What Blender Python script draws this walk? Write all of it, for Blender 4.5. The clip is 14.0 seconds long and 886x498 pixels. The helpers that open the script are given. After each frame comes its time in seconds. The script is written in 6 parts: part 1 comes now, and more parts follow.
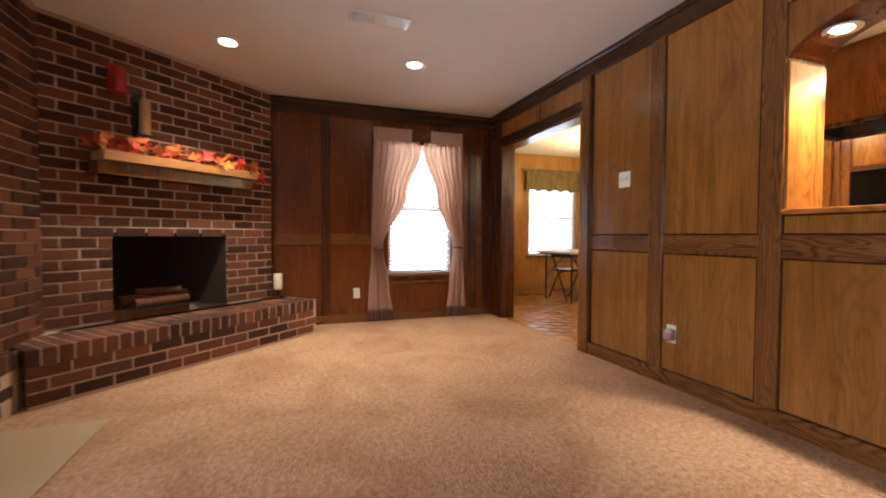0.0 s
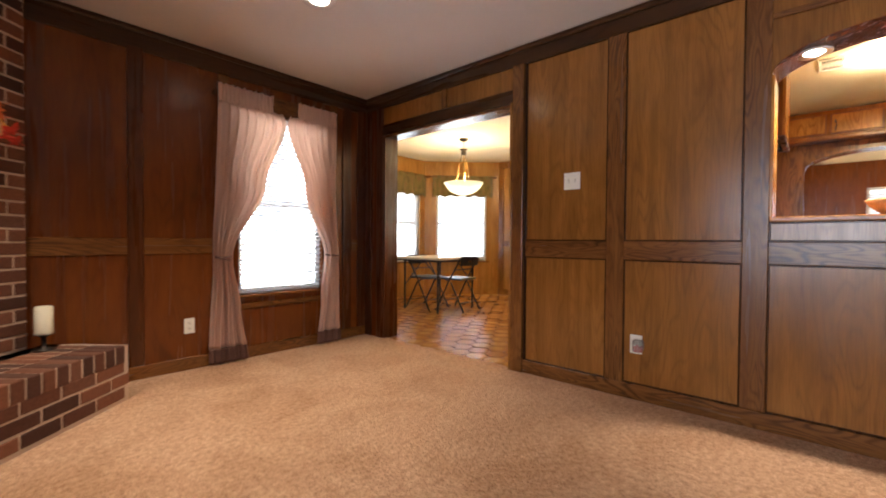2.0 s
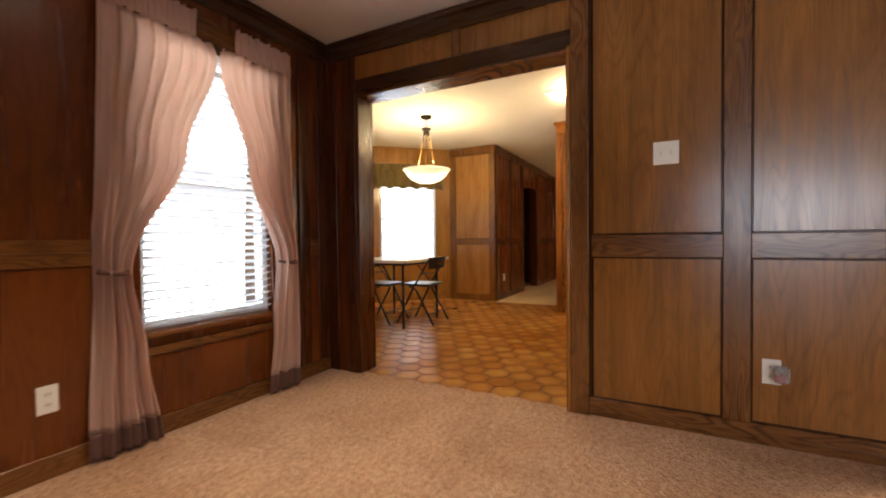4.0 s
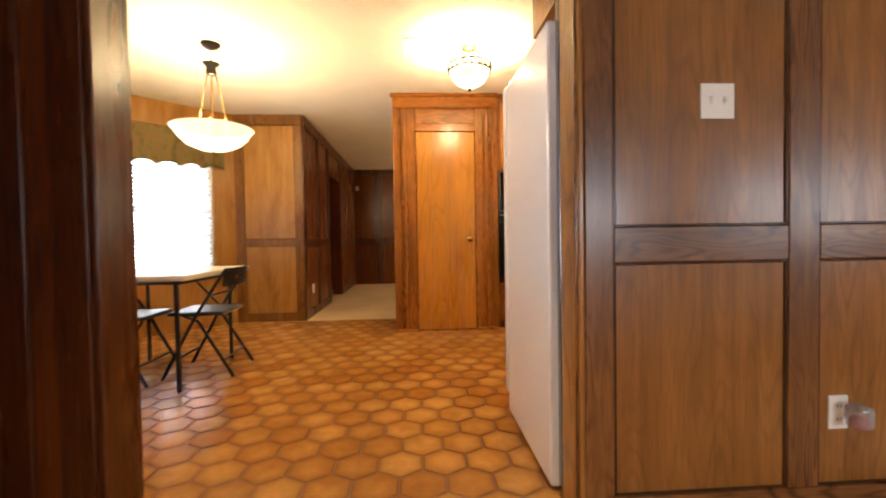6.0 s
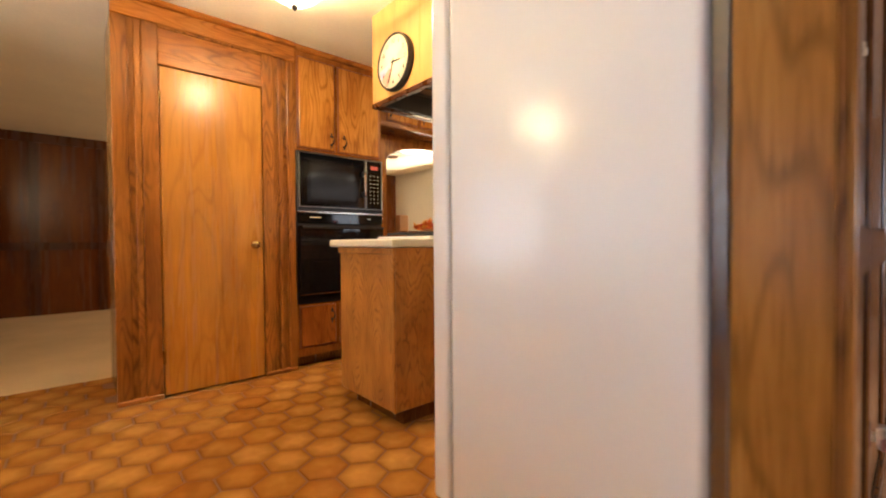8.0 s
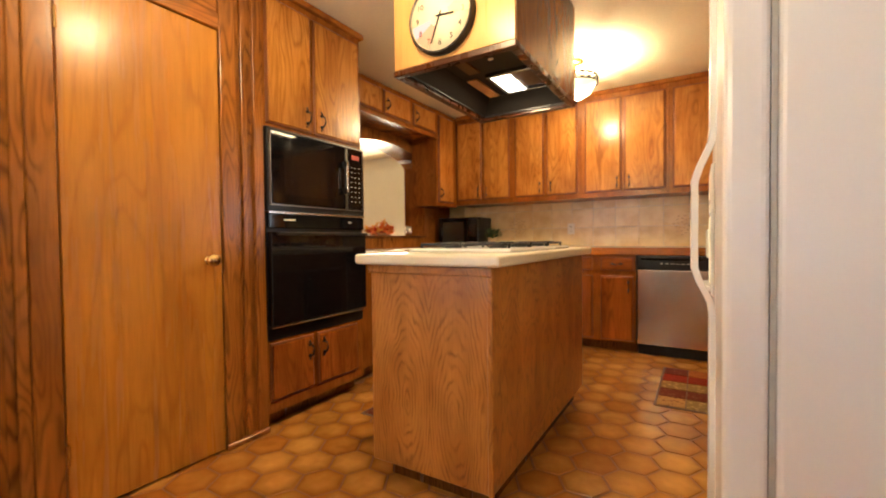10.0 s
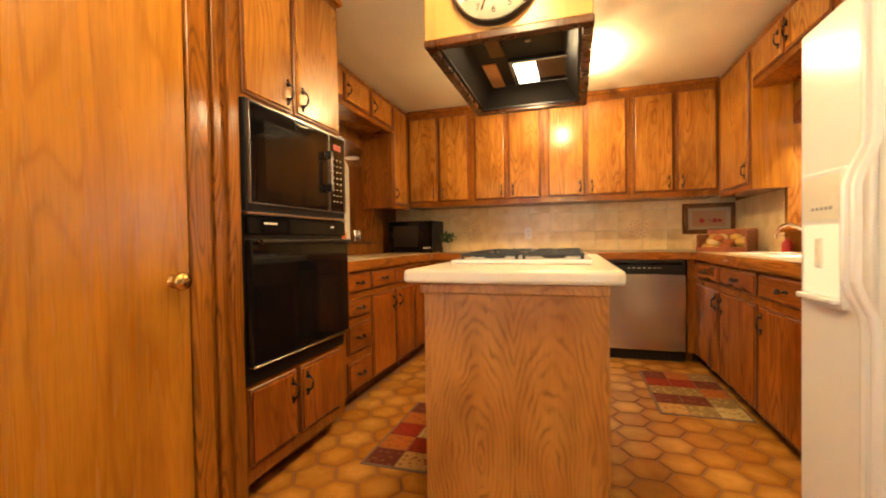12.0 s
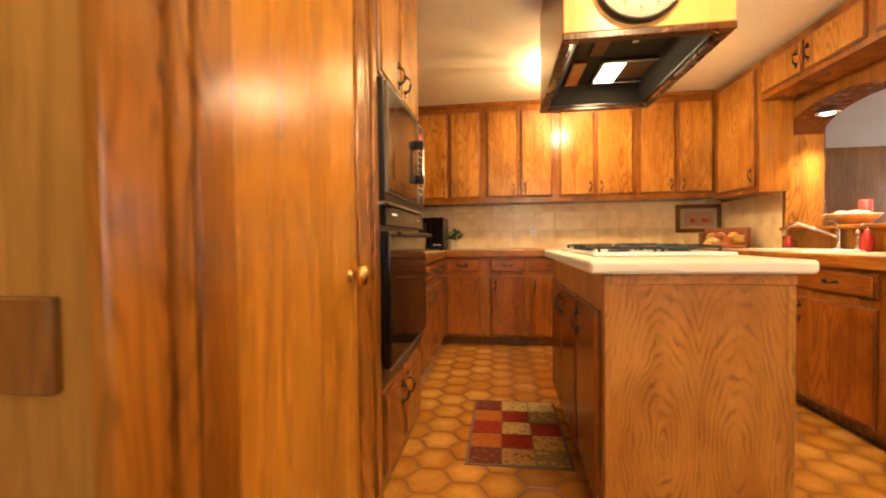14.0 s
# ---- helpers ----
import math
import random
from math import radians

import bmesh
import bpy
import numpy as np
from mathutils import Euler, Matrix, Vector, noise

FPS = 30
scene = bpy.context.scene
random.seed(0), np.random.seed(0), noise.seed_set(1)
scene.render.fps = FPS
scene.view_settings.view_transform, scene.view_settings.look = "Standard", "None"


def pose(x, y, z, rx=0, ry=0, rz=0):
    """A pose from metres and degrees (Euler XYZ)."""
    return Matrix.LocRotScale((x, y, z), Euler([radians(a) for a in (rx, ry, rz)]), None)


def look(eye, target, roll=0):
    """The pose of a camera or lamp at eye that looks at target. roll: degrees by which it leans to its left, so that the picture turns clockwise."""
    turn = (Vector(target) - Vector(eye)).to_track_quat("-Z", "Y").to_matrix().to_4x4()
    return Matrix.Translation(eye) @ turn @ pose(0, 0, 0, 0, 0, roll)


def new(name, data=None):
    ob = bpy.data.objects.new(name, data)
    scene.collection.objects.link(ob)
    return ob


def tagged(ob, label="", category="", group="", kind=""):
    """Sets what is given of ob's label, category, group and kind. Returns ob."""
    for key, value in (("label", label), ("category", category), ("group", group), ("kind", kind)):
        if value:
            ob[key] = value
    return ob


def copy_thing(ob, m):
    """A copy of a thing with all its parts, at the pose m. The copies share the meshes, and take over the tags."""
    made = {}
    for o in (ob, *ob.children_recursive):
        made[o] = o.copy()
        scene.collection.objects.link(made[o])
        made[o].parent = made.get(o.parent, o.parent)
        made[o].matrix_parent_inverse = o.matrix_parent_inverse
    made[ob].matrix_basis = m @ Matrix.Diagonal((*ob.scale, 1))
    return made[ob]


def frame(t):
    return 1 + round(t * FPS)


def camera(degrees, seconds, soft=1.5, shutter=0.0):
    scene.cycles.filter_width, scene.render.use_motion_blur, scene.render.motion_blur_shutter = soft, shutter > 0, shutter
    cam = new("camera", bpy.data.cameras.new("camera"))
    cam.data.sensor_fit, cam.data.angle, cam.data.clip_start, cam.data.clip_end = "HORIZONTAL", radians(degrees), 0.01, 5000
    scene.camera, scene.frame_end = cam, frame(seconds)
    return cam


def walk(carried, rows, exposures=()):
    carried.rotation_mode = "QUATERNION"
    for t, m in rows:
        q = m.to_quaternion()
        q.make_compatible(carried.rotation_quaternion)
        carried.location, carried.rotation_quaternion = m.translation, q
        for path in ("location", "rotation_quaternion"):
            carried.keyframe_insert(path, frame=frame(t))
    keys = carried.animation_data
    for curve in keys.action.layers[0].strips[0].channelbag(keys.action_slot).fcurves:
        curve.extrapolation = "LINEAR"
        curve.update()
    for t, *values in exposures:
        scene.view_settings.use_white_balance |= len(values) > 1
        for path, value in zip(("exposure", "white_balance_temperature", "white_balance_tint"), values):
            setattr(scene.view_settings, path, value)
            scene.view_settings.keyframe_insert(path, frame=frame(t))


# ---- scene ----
cam = camera(93.2, 14.0, soft=1.9, shutter=0.5)
PATH = [
    (0, (0.184, -0.044, 0.98), (0.85, 1.84, 0.916), 0.2),
    (0.5, (0.049, 0.266, 0.986), (0.941, 2.055, 0.933), 0.5),
    (1, (-0.1, 0.56, 0.978), (0.964, 2.253, 0.932), 0.7),
    (1.5, (-0.217, 0.851, 0.972), (1.089, 2.365, 0.93), 0.6),
    (2, (-0.256, 1.198, 0.981), (1.241, 2.524, 0.943), 0.4),
    (4.5, (0.298, 2.728, 0.971), (2.177, 3.412, 0.923), -0.8),
    (5, (0.564, 2.989, 0.984), (2.536, 3.312, 0.93), -0.9),
    (5.5, (0.847, 3.254, 0.979), (2.843, 3.366, 0.923), -1.0),
    (6, (1.16, 3.45, 0.962), (3.155, 3.327, 0.91), -0.9),
    (6.5, (1.489, 3.59, 0.974), (3.455, 3.225, 0.924), -0.7),
    (7, (1.789, 3.71, 0.965), (3.642, 2.96, 0.913), -0.5),
    (7.5, (2.083, 3.79, 0.958), (3.751, 2.687, 0.915), -0.4),
    (10, (3.496, 4.022, 1.033), (4.54, 2.317, 0.988), -0.6),
    (10.5, (3.651, 4.047, 1.054), (4.486, 2.231, 1.012), -0.7),
    (11, (3.827, 4.023, 1.062), (4.541, 2.155, 1.019), -0.9),
    (11.5, (4.027, 3.964, 1.077), (4.678, 2.074, 1.039), -0.9),
    (12, (4.224, 3.954, 1.066), (4.82, 2.045, 1.028), -0.9),
    (12.5, (4.435, 3.975, 1.068), (4.912, 2.033, 1.028), -0.7),
    (13, (4.615, 4.011, 1.055), (4.961, 2.041, 1.012), -0.7),
    (13.5, (4.821, 4.034, 1.056), (5.114, 2.056, 1.012), -0.7),
    (14, (5.039, 4.098, 1.049), (5.313, 2.117, 1.006), -0.7),
]
EXPO = [(0.0, 0.22, 5900, 10), (4.5, -0.10, 6050, 10), (5.2, -0.08, 6100, 10), (6.0, 0.43, 6200, 10), (7.5, 0.42, 5950, 10),
        (10.0, 0.28, 6000, 10), (11.0, 0.42, 6450, 10), (12.0, 0.50, 6900, 10), (13.0, 0.78, 6800, 10), (14.0, 0.76, 6700, 10)]
walk(cam, [(t, look(eye, target, roll)) for t, eye, target, roll in PATH], EXPO)

# ---- world and large lights ----
world = bpy.data.worlds.new("sky")
scene.world = world
world.use_nodes = True
wn = world.node_tree
sky = wn.nodes.new("ShaderNodeTexSky")
sky.sky_type, sky.sun_disc, sky.sun_elevation, sky.sun_rotation = "NISHITA", False, radians(42), radians(200)
wn.nodes["Background"].inputs["Strength"].default_value = 0.12
wn.links.new(sky.outputs[0], wn.nodes["Background"].inputs["Color"])
sun_data = bpy.data.lights.new("sun", "SUN")
sun_data.energy, sun_data.angle, sun_data.color = 1.2, radians(12), (1.0, 0.95, 0.88)
sun = new("sun", sun_data)
sun.matrix_world = look((0, -10, 12), (2, 4, 0))


def area_lamp(name, eye, target, sx, sy, watts, colour):
    d = bpy.data.lights.new(name, "AREA")
    d.shape, d.size, d.size_y, d.energy, d.color = "RECTANGLE", sx, sy, watts, colour
    ob = new(name, d)
    ob.matrix_world = look(eye, target)
    return ob


def spot_lamp(name, eye, target, watts, colour, angle=110, radius=0.04, blend=0.7):
    d = bpy.data.lights.new(name, "SPOT")
    d.energy, d.color, d.spot_size, d.spot_blend, d.shadow_soft_size = watts, colour, radians(angle), blend, radius
    ob = new(name, d)
    ob.matrix_world = look(eye, target)
    return ob


def point_lamp(name, at, watts, colour, radius=0.05):
    d = bpy.data.lights.new(name, "POINT")
    d.energy, d.color, d.shadow_soft_size = watts, colour, radius
    ob = new(name, d)
    ob.location = at
    return ob


DAY = (0.92, 0.96, 1.0)
WARM = (1.0, 0.73, 0.38)
SOFT = (1.0, 0.81, 0.60)
# daylight in the window openings
area_lamp("window_light_family", (1.62, 5.0, 1.28), (1.62, 0.0, 0.9), 0.75, 1.45, 32, DAY)
area_lamp("window_light_bay", (5.95, 6.28, 1.25), (4.0, 4.0, 0.8), 0.85, 1.15, 36, DAY)
area_lamp("window_light_bay", (4.6, 6.9, 1.25), (4.0, 3.3, 0.9), 1.1, 1.15, 20, DAY)
area_lamp("window_light_bay", (2.85, 6.28, 1.25), (4.8, 4.3, 0.8), 0.85, 1.15, 4, DAY)
area_lamp("window_light_west", (-6.52, 0.4, 1.48), (2.5, 1.2, 1.0), 3.8, 1.15, 175, (0.93, 0.96, 1.0))
area_lamp("window_light_south", (-3.2, -3.42, 1.48), (2.5, 2.2, 1.2), 2.6, 1.15, 42, (0.93, 0.96, 1.0))
# added warm fill before the back room's solid south wall, no window there
area_lamp("window_light_east", (8.5, -1.56, 1.35), (8.2, 3.6, 0.3), 1.9, 1.5, 150, (1.0, 0.78, 0.50))
# ceiling lamps
for at in ((-0.283, 3.537), (1.16, 3.47)):
    spot_lamp("downlight_beam", (at[0], at[1], 2.40), (at[0], at[1], 0), 145, SOFT, 100, 0.05, 0.9)
for eye, watts in (((2.61, 1.215, 1.93), 125), ((2.61, 0.58, 1.93), 45)):
    spot_lamp("arch_beam", eye, (eye[0], eye[1], 0), watts, SOFT, 86)
point_lamp("pendant_bulb", (4.43, 4.965, 1.87), 74, WARM, 0.08)
point_lamp("kitchen_bulb", (4.43, 3.02, 2.245), 140, WARM, 0.025)
area_lamp("hood_bulb", (4.45, 1.71, 1.93), (4.45, 1.71, 0), 0.09, 0.25, 8, WARM)
point_lamp("sink_end_bulb", (4.34, 0.60, 2.245), 150, WARM, 0.025)

# ---- materials ----


def material(name, rough=0.5, metal=0.0, spec=0.5):
    m = bpy.data.materials.new(name)
    m.use_nodes = True
    b = m.node_tree.nodes["Principled BSDF"]
    b.inputs["Roughness"].default_value, b.inputs["Metallic"].default_value = rough, metal
    b.inputs["Specular IOR Level"].default_value = spec
    return m, m.node_tree, b


def node(nt, kind, **values):
    n = nt.nodes.new(kind)
    for k, v in values.items():
        n.inputs[k].default_value = v
    return n


def coords(nt, scale, spread=0.0):
    tc = nt.nodes.new("ShaderNodeTexCoord")
    mp = node(nt, "ShaderNodeMapping", Scale=scale)
    if spread:
        info = nt.nodes.new("ShaderNodeObjectInfo")
        mul = nt.nodes.new("ShaderNodeVectorMath")
        mul.operation = "MULTIPLY_ADD"
        nt.links.new(info.outputs["Random"], mul.inputs[0])
        mul.inputs[1].default_value = (spread, spread * 1.7, spread * 2.3)
        nt.links.new(tc.outputs["Object"], mul.inputs[2])
        nt.links.new(mul.outputs[0], mp.inputs["Vector"])
    else:
        nt.links.new(tc.outputs["Object"], mp.inputs["Vector"])
    return mp.outputs[0]


def ramp(nt, fac, stops):
    r = nt.nodes.new("ShaderNodeValToRGB")
    e = r.color_ramp.elements
    while len(e) < len(stops):
        e.new(0.5)
    for el, (p, c) in zip(e, stops):
        el.position, el.color = p, (*c, 1)
    nt.links.new(fac, r.inputs[0])
    return r.outputs[0]


def mixed(nt, kind, fac, a, b):
    m = nt.nodes.new("ShaderNodeMix")
    m.data_type, m.blend_type = "RGBA", kind
    for s, v in ((m.inputs[0], fac), (m.inputs[6], a), (m.inputs[7], b)):
        if isinstance(v, bpy.types.NodeSocket):
            nt.links.new(v, s)
        elif isinstance(v, tuple):
            s.default_value = (*v, 1)
        else:
            s.default_value = v
    return m.outputs[2]


def bumped(nt, b, height, strength, distance=0.002):
    n = node(nt, "ShaderNodeBump", Strength=strength, Distance=distance)
    nt.links.new(height, n.inputs["Height"])
    nt.links.new(n.outputs[0], b.inputs["Normal"])


def maths(nt, op, a, b=0.0):
    m = nt.nodes.new("ShaderNodeMath")
    m.operation = op
    for s, v in zip(m.inputs, (a, b)):
        if isinstance(v, bpy.types.NodeSocket):
            nt.links.new(v, s)
        else:
            s.default_value = v
    return m.outputs[0]


def wood(name, dark, mid, light, way="z", rough=0.3, rings=26.0, contrast=0.5, sharp=4.0, pores=0.3, spec=0.4, fig=1.0, cloud=0.6):
    """Varnished wood: broad stain clouds, soft bands, nested growth rings in some places, and faint pores."""
    m, nt, b = material(name, rough, 0.0, spec)
    lying = way != "z"

    def along(across, length):
        return (length, length, across) if lying else (across, across, length)

    big = node(nt, "ShaderNodeTexNoise", Scale=1.0, Detail=1.2, Roughness=0.35, Distortion=0.15)
    nt.links.new(coords(nt, along(5.5 * fig, 0.9 * fig), 31.0), big.inputs["Vector"])
    pore = node(nt, "ShaderNodeTexNoise", Scale=1.0, Detail=3.0, Roughness=0.6)
    nt.links.new(coords(nt, along(190.0, 7.0), 13.0), pore.inputs["Vector"])
    band = node(nt, "ShaderNodeTexNoise", Scale=1.0, Detail=3.5, Roughness=0.55, Distortion=0.4)
    nt.links.new(coords(nt, along(17.0, 0.8), 23.0), band.inputs["Vector"])
    patch = node(nt, "ShaderNodeTexNoise", Scale=1.0, Detail=4.0, Roughness=0.6, Distortion=0.5)
    nt.links.new(coords(nt, along(4.2, 1.5), 17.0), patch.inputs["Vector"])
    wob = maths(nt, "ADD", maths(nt, "MULTIPLY", big.outputs[0], rings * 3.2), maths(nt, "MULTIPLY", pore.outputs[0], 1.6))
    wob = maths(nt, "ADD", wob, maths(nt, "MULTIPLY", band.outputs[0], 3.5))
    ring = maths(nt, "MULTIPLY_ADD", maths(nt, "SINE", wob), 0.5)
    ring.node.inputs[2].default_value = 0.5
    ring = maths(nt, "POWER", ring, sharp)
    gate = node(nt, "ShaderNodeTexNoise", Scale=1.0, Detail=2.0)
    nt.links.new(coords(nt, along(6.0, 1.3), 27.0), gate.inputs["Vector"])
    gate = ramp(nt, gate.outputs[0], [(0.36, (0.25, 0.25, 0.25)), (0.60, (1, 1, 1))])
    ring = maths(nt, "MULTIPLY", ring, gate)
    tone = maths(nt, "ADD", maths(nt, "MULTIPLY", patch.outputs[0], cloud), maths(nt, "MULTIPLY", band.outputs[0], 1.0 - cloud))
    base = ramp(nt, tone, [(0.36, mid), (0.62, light)])
    base = mixed(nt, "MIX", maths(nt, "MULTIPLY", ring, contrast), base, dark)
    stain = ramp(nt, patch.outputs[0], [(0.28, (0.50, 0.42, 0.34)), (0.48, (1, 1, 1))])
    base = mixed(nt, "MULTIPLY", 0.53 * cloud, base, stain)
    streak = ramp(nt, pore.outputs[0], [(0.34, (0.50, 0.42, 0.34)), (0.54, (1, 1, 1))])
    base = mixed(nt, "MULTIPLY", pores, base, streak)
    nt.links.new(base, b.inputs["Base Color"])
    rr = maths(nt, "MULTIPLY_ADD", band.outputs[0], -0.16)
    rr.node.inputs[2].default_value = rough + 0.08
    nt.links.new(rr, b.inputs["Roughness"])
    bumped(nt, b, maths(nt, "ADD", pore.outputs[0], maths(nt, "MULTIPLY", ring, 0.8)), 0.13, 0.001)
    return m


PANEL = wood("oak_panel", (0.085, 0.027, 0.005), (0.200, 0.077, 0.012), (0.310, 0.130, 0.024), "z", 0.22, 26, 0.30, 5.0, 0.35, 0.6, 1.25, 0.45)
STILE = wood("oak_stile", (0.030, 0.011, 0.004), (0.132, 0.049, 0.010), (0.215, 0.086, 0.020), "z", 0.25, 20, 0.66, 2.4, 0.35, 0.5, 2.8, 0.45)
RAIL = wood("oak_rail", (0.030, 0.011, 0.004), (0.136, 0.050, 0.011), (0.220, 0.088, 0.021), "y", 0.25, 20, 0.66, 2.4, 0.35, 0.55, 2.8, 0.45)
BEAD = wood("shadow_bead_wood", (0.016, 0.006, 0.002), (0.042, 0.015, 0.004), (0.068, 0.025, 0.007), "z", 0.22, 20, 0.4)
JAMB = wood("daylit_oak_jamb", (0.085, 0.029, 0.005), (0.270, 0.112, 0.021), (0.375, 0.172, 0.036), "z", 0.24, 17, 0.45, 5.0, 0.4, 0.5, 1.3, 0.4)
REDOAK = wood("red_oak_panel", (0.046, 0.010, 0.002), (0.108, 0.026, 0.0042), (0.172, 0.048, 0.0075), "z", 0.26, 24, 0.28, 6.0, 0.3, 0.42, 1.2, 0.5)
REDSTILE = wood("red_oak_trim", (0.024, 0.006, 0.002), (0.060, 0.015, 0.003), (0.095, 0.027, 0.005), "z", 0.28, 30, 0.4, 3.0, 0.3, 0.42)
CROWN = wood("dark_crown_wood", (0.015, 0.006, 0.002), (0.042, 0.016, 0.005), (0.068, 0.027, 0.008), "y", 0.28, 20, 0.4)
CAB = wood("oak_cabinet", (0.18, 0.055, 0.008), (0.36, 0.136, 0.021), (0.56, 0.250, 0.045), "z", 0.23, 24, 0.62, 3.6, 0.5, 0.4, 1.7)
CABH = wood("oak_cabinet_lying", (0.13, 0.034, 0.005), (0.28, 0.090, 0.012), (0.43, 0.160, 0.026), "y", 0.24, 20, 0.62, 3.6, 0.45, 0.4, 1.9)
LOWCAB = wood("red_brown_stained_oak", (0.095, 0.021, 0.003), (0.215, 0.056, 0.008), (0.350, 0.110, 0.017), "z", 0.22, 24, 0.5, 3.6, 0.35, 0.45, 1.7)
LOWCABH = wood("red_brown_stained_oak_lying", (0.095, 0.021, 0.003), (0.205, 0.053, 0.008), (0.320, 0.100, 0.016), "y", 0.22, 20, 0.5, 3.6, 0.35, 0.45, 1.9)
POST = wood("oak_post", (0.062, 0.017, 0.003), (0.215, 0.072, 0.010), (0.340, 0.127, 0.019), "z", 0.23, 22, 0.66, 3.0, 0.3, 0.45, 2.0, 0.5)
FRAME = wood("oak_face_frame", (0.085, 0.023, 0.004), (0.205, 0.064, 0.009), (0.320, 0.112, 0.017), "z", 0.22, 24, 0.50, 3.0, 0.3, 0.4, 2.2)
NOOK = wood("oak_nook_panel", (0.13, 0.048, 0.008), (0.285, 0.130, 0.025), (0.39, 0.190, 0.041), "z", 0.24, 20, 0.26, 8.0, 0.3, 0.45, 1.0, 0.5)
NOOKTRIM = wood("oak_nook_trim", (0.060, 0.021, 0.004), (0.150, 0.060, 0.012), (0.225, 0.096, 0.020), "z", 0.25, 20, 0.5, 4.0, 0.3, 0.45, 1.8, 0.4)
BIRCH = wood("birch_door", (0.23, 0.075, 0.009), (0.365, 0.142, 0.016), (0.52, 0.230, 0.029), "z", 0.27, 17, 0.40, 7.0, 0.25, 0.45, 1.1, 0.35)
LITWOOD = wood("lit_hood_wood", (0.46, 0.22, 0.055), (0.56, 0.295, 0.085), (0.66, 0.37, 0.115), "z", 0.3, 8, 0.3, 3.0, 0.15)
EDGE = wood("shaded_door_edge", (0.075, 0.019, 0.004), (0.165, 0.045, 0.007), (0.25, 0.074, 0.012), "z", 0.3, 20, 0.3)


def figured_oak(name, dark, mid, light):
    """Book-matched veneer: two columns of nested cathedral figures side by side."""
    m, nt, b = material(name, 0.34, 0.0, 0.4)
    tc = nt.nodes.new("ShaderNodeTexCoord")
    sp = nt.nodes.new("ShaderNodeSeparateXYZ")
    nt.links.new(tc.outputs["Object"], sp.inputs[0])
    wav = node(nt, "ShaderNodeTexNoise", Scale=1.0, Detail=3.0, Roughness=0.5)
    nt.links.new(coords(nt, (7.0, 7.0, 3.0)), wav.inputs["Vector"])
    jag = node(nt, "ShaderNodeTexNoise", Scale=1.0, Detail=2.0)
    nt.links.new(coords(nt, (26.0, 26.0, 9.0)), jag.inputs["Vector"])
    pore = node(nt, "ShaderNodeTexNoise", Scale=1.0, Detail=3.0, Roughness=0.6)
    nt.links.new(coords(nt, (240.0, 240.0, 5.0)), pore.inputs["Vector"])
    side = maths(nt, "SUBTRACT", maths(nt, "ABSOLUTE", maths(nt, "ADD", sp.outputs[0], maths(nt, "MULTIPLY", sp.outputs[1], 0.02))), 0.135)
    side = maths(nt, "ADD", side, maths(nt, "MULTIPLY", wav.outputs[0], 0.05))
    up = maths(nt, "SUBTRACT", sp.outputs[2], 0.36)
    r = maths(nt, "SQRT", maths(nt, "ADD", maths(nt, "POWER", maths(nt, "MULTIPLY", side, 5.4), 2.0), maths(nt, "POWER", maths(nt, "MULTIPLY", up, 1.5), 2.0)))
    wob = maths(nt, "ADD", maths(nt, "MULTIPLY", r, 84.0), maths(nt, "ADD", maths(nt, "MULTIPLY", wav.outputs[0], 30.0), maths(nt, "MULTIPLY", jag.outputs[0], 9.0)))
    ring = maths(nt, "MULTIPLY_ADD", maths(nt, "SINE", wob), 0.5)
    ring.node.inputs[2].default_value = 0.5
    ring = maths(nt, "POWER", ring, 2.6)
    base = ramp(nt, wav.outputs[0], [(0.34, mid), (0.64, light)])
    base = mixed(nt, "MIX", maths(nt, "MULTIPLY", ring, ramp(nt, jag.outputs[0], [(0.34, (0.06, 0.06, 0.06)), (0.66, (0.62, 0.62, 0.62))])), base, dark)
    base = mixed(nt, "MULTIPLY", 0.3, base, ramp(nt, pore.outputs[0], [(0.34, (0.55, 0.47, 0.40)), (0.56, (1, 1, 1))]))
    nt.links.new(base, b.inputs["Base Color"])
    bumped(nt, b, pore.outputs[0], 0.16, 0.001)
    return m


ISLE = figured_oak("island_oak", (0.130, 0.040, 0.007), (0.37, 0.145, 0.025), (0.53, 0.238, 0.049))
MANTEL = wood("mantel_wood", (0.24, 0.095, 0.028), (0.42, 0.19, 0.062), (0.50, 0.24, 0.08), "y", 0.5, 20, 0.4)


def plain(name, colour, rough=0.5, metal=0.0, grain=60.0, amount=0.12, bump=0.05, spec=0.5):
    """A surface of one colour with a little unevenness at two scales."""
    m, nt, b = material(name, rough, metal, spec)
    a = node(nt, "ShaderNodeTexNoise", Scale=grain, Detail=4.0)
    c = node(nt, "ShaderNodeTexNoise", Scale=2.3, Detail=3.0)
    nt.links.new(coords(nt, (1, 1, 1), 9.0), a.inputs["Vector"])
    nt.links.new(coords(nt, (1, 1, 1), 5.0), c.inputs["Vector"])
    lo = tuple(max(0.0, v * (1 - amount)) for v in colour)
    hi = tuple(min(1.0, v * (1 + amount)) for v in colour)
    col = mixed(nt, "MIX", 0.5, ramp(nt, a.outputs[0], [(0.3, lo), (0.7, hi)]), ramp(nt, c.outputs[0], [(0.3, lo), (0.7, hi)]))
    nt.links.new(col, b.inputs["Base Color"])
    if bump:
        bumped(nt, b, a.outputs[0], bump)
    return m


def glowing(name, colour, strength, base=(0.55, 0.52, 0.45)):
    m, nt, b = material(name, 0.4)
    b.inputs["Base Color"].default_value = (*base, 1)
    b.inputs["Emission Color"].default_value, b.inputs["Emission Strength"].default_value = (*colour, 1), strength
    return m


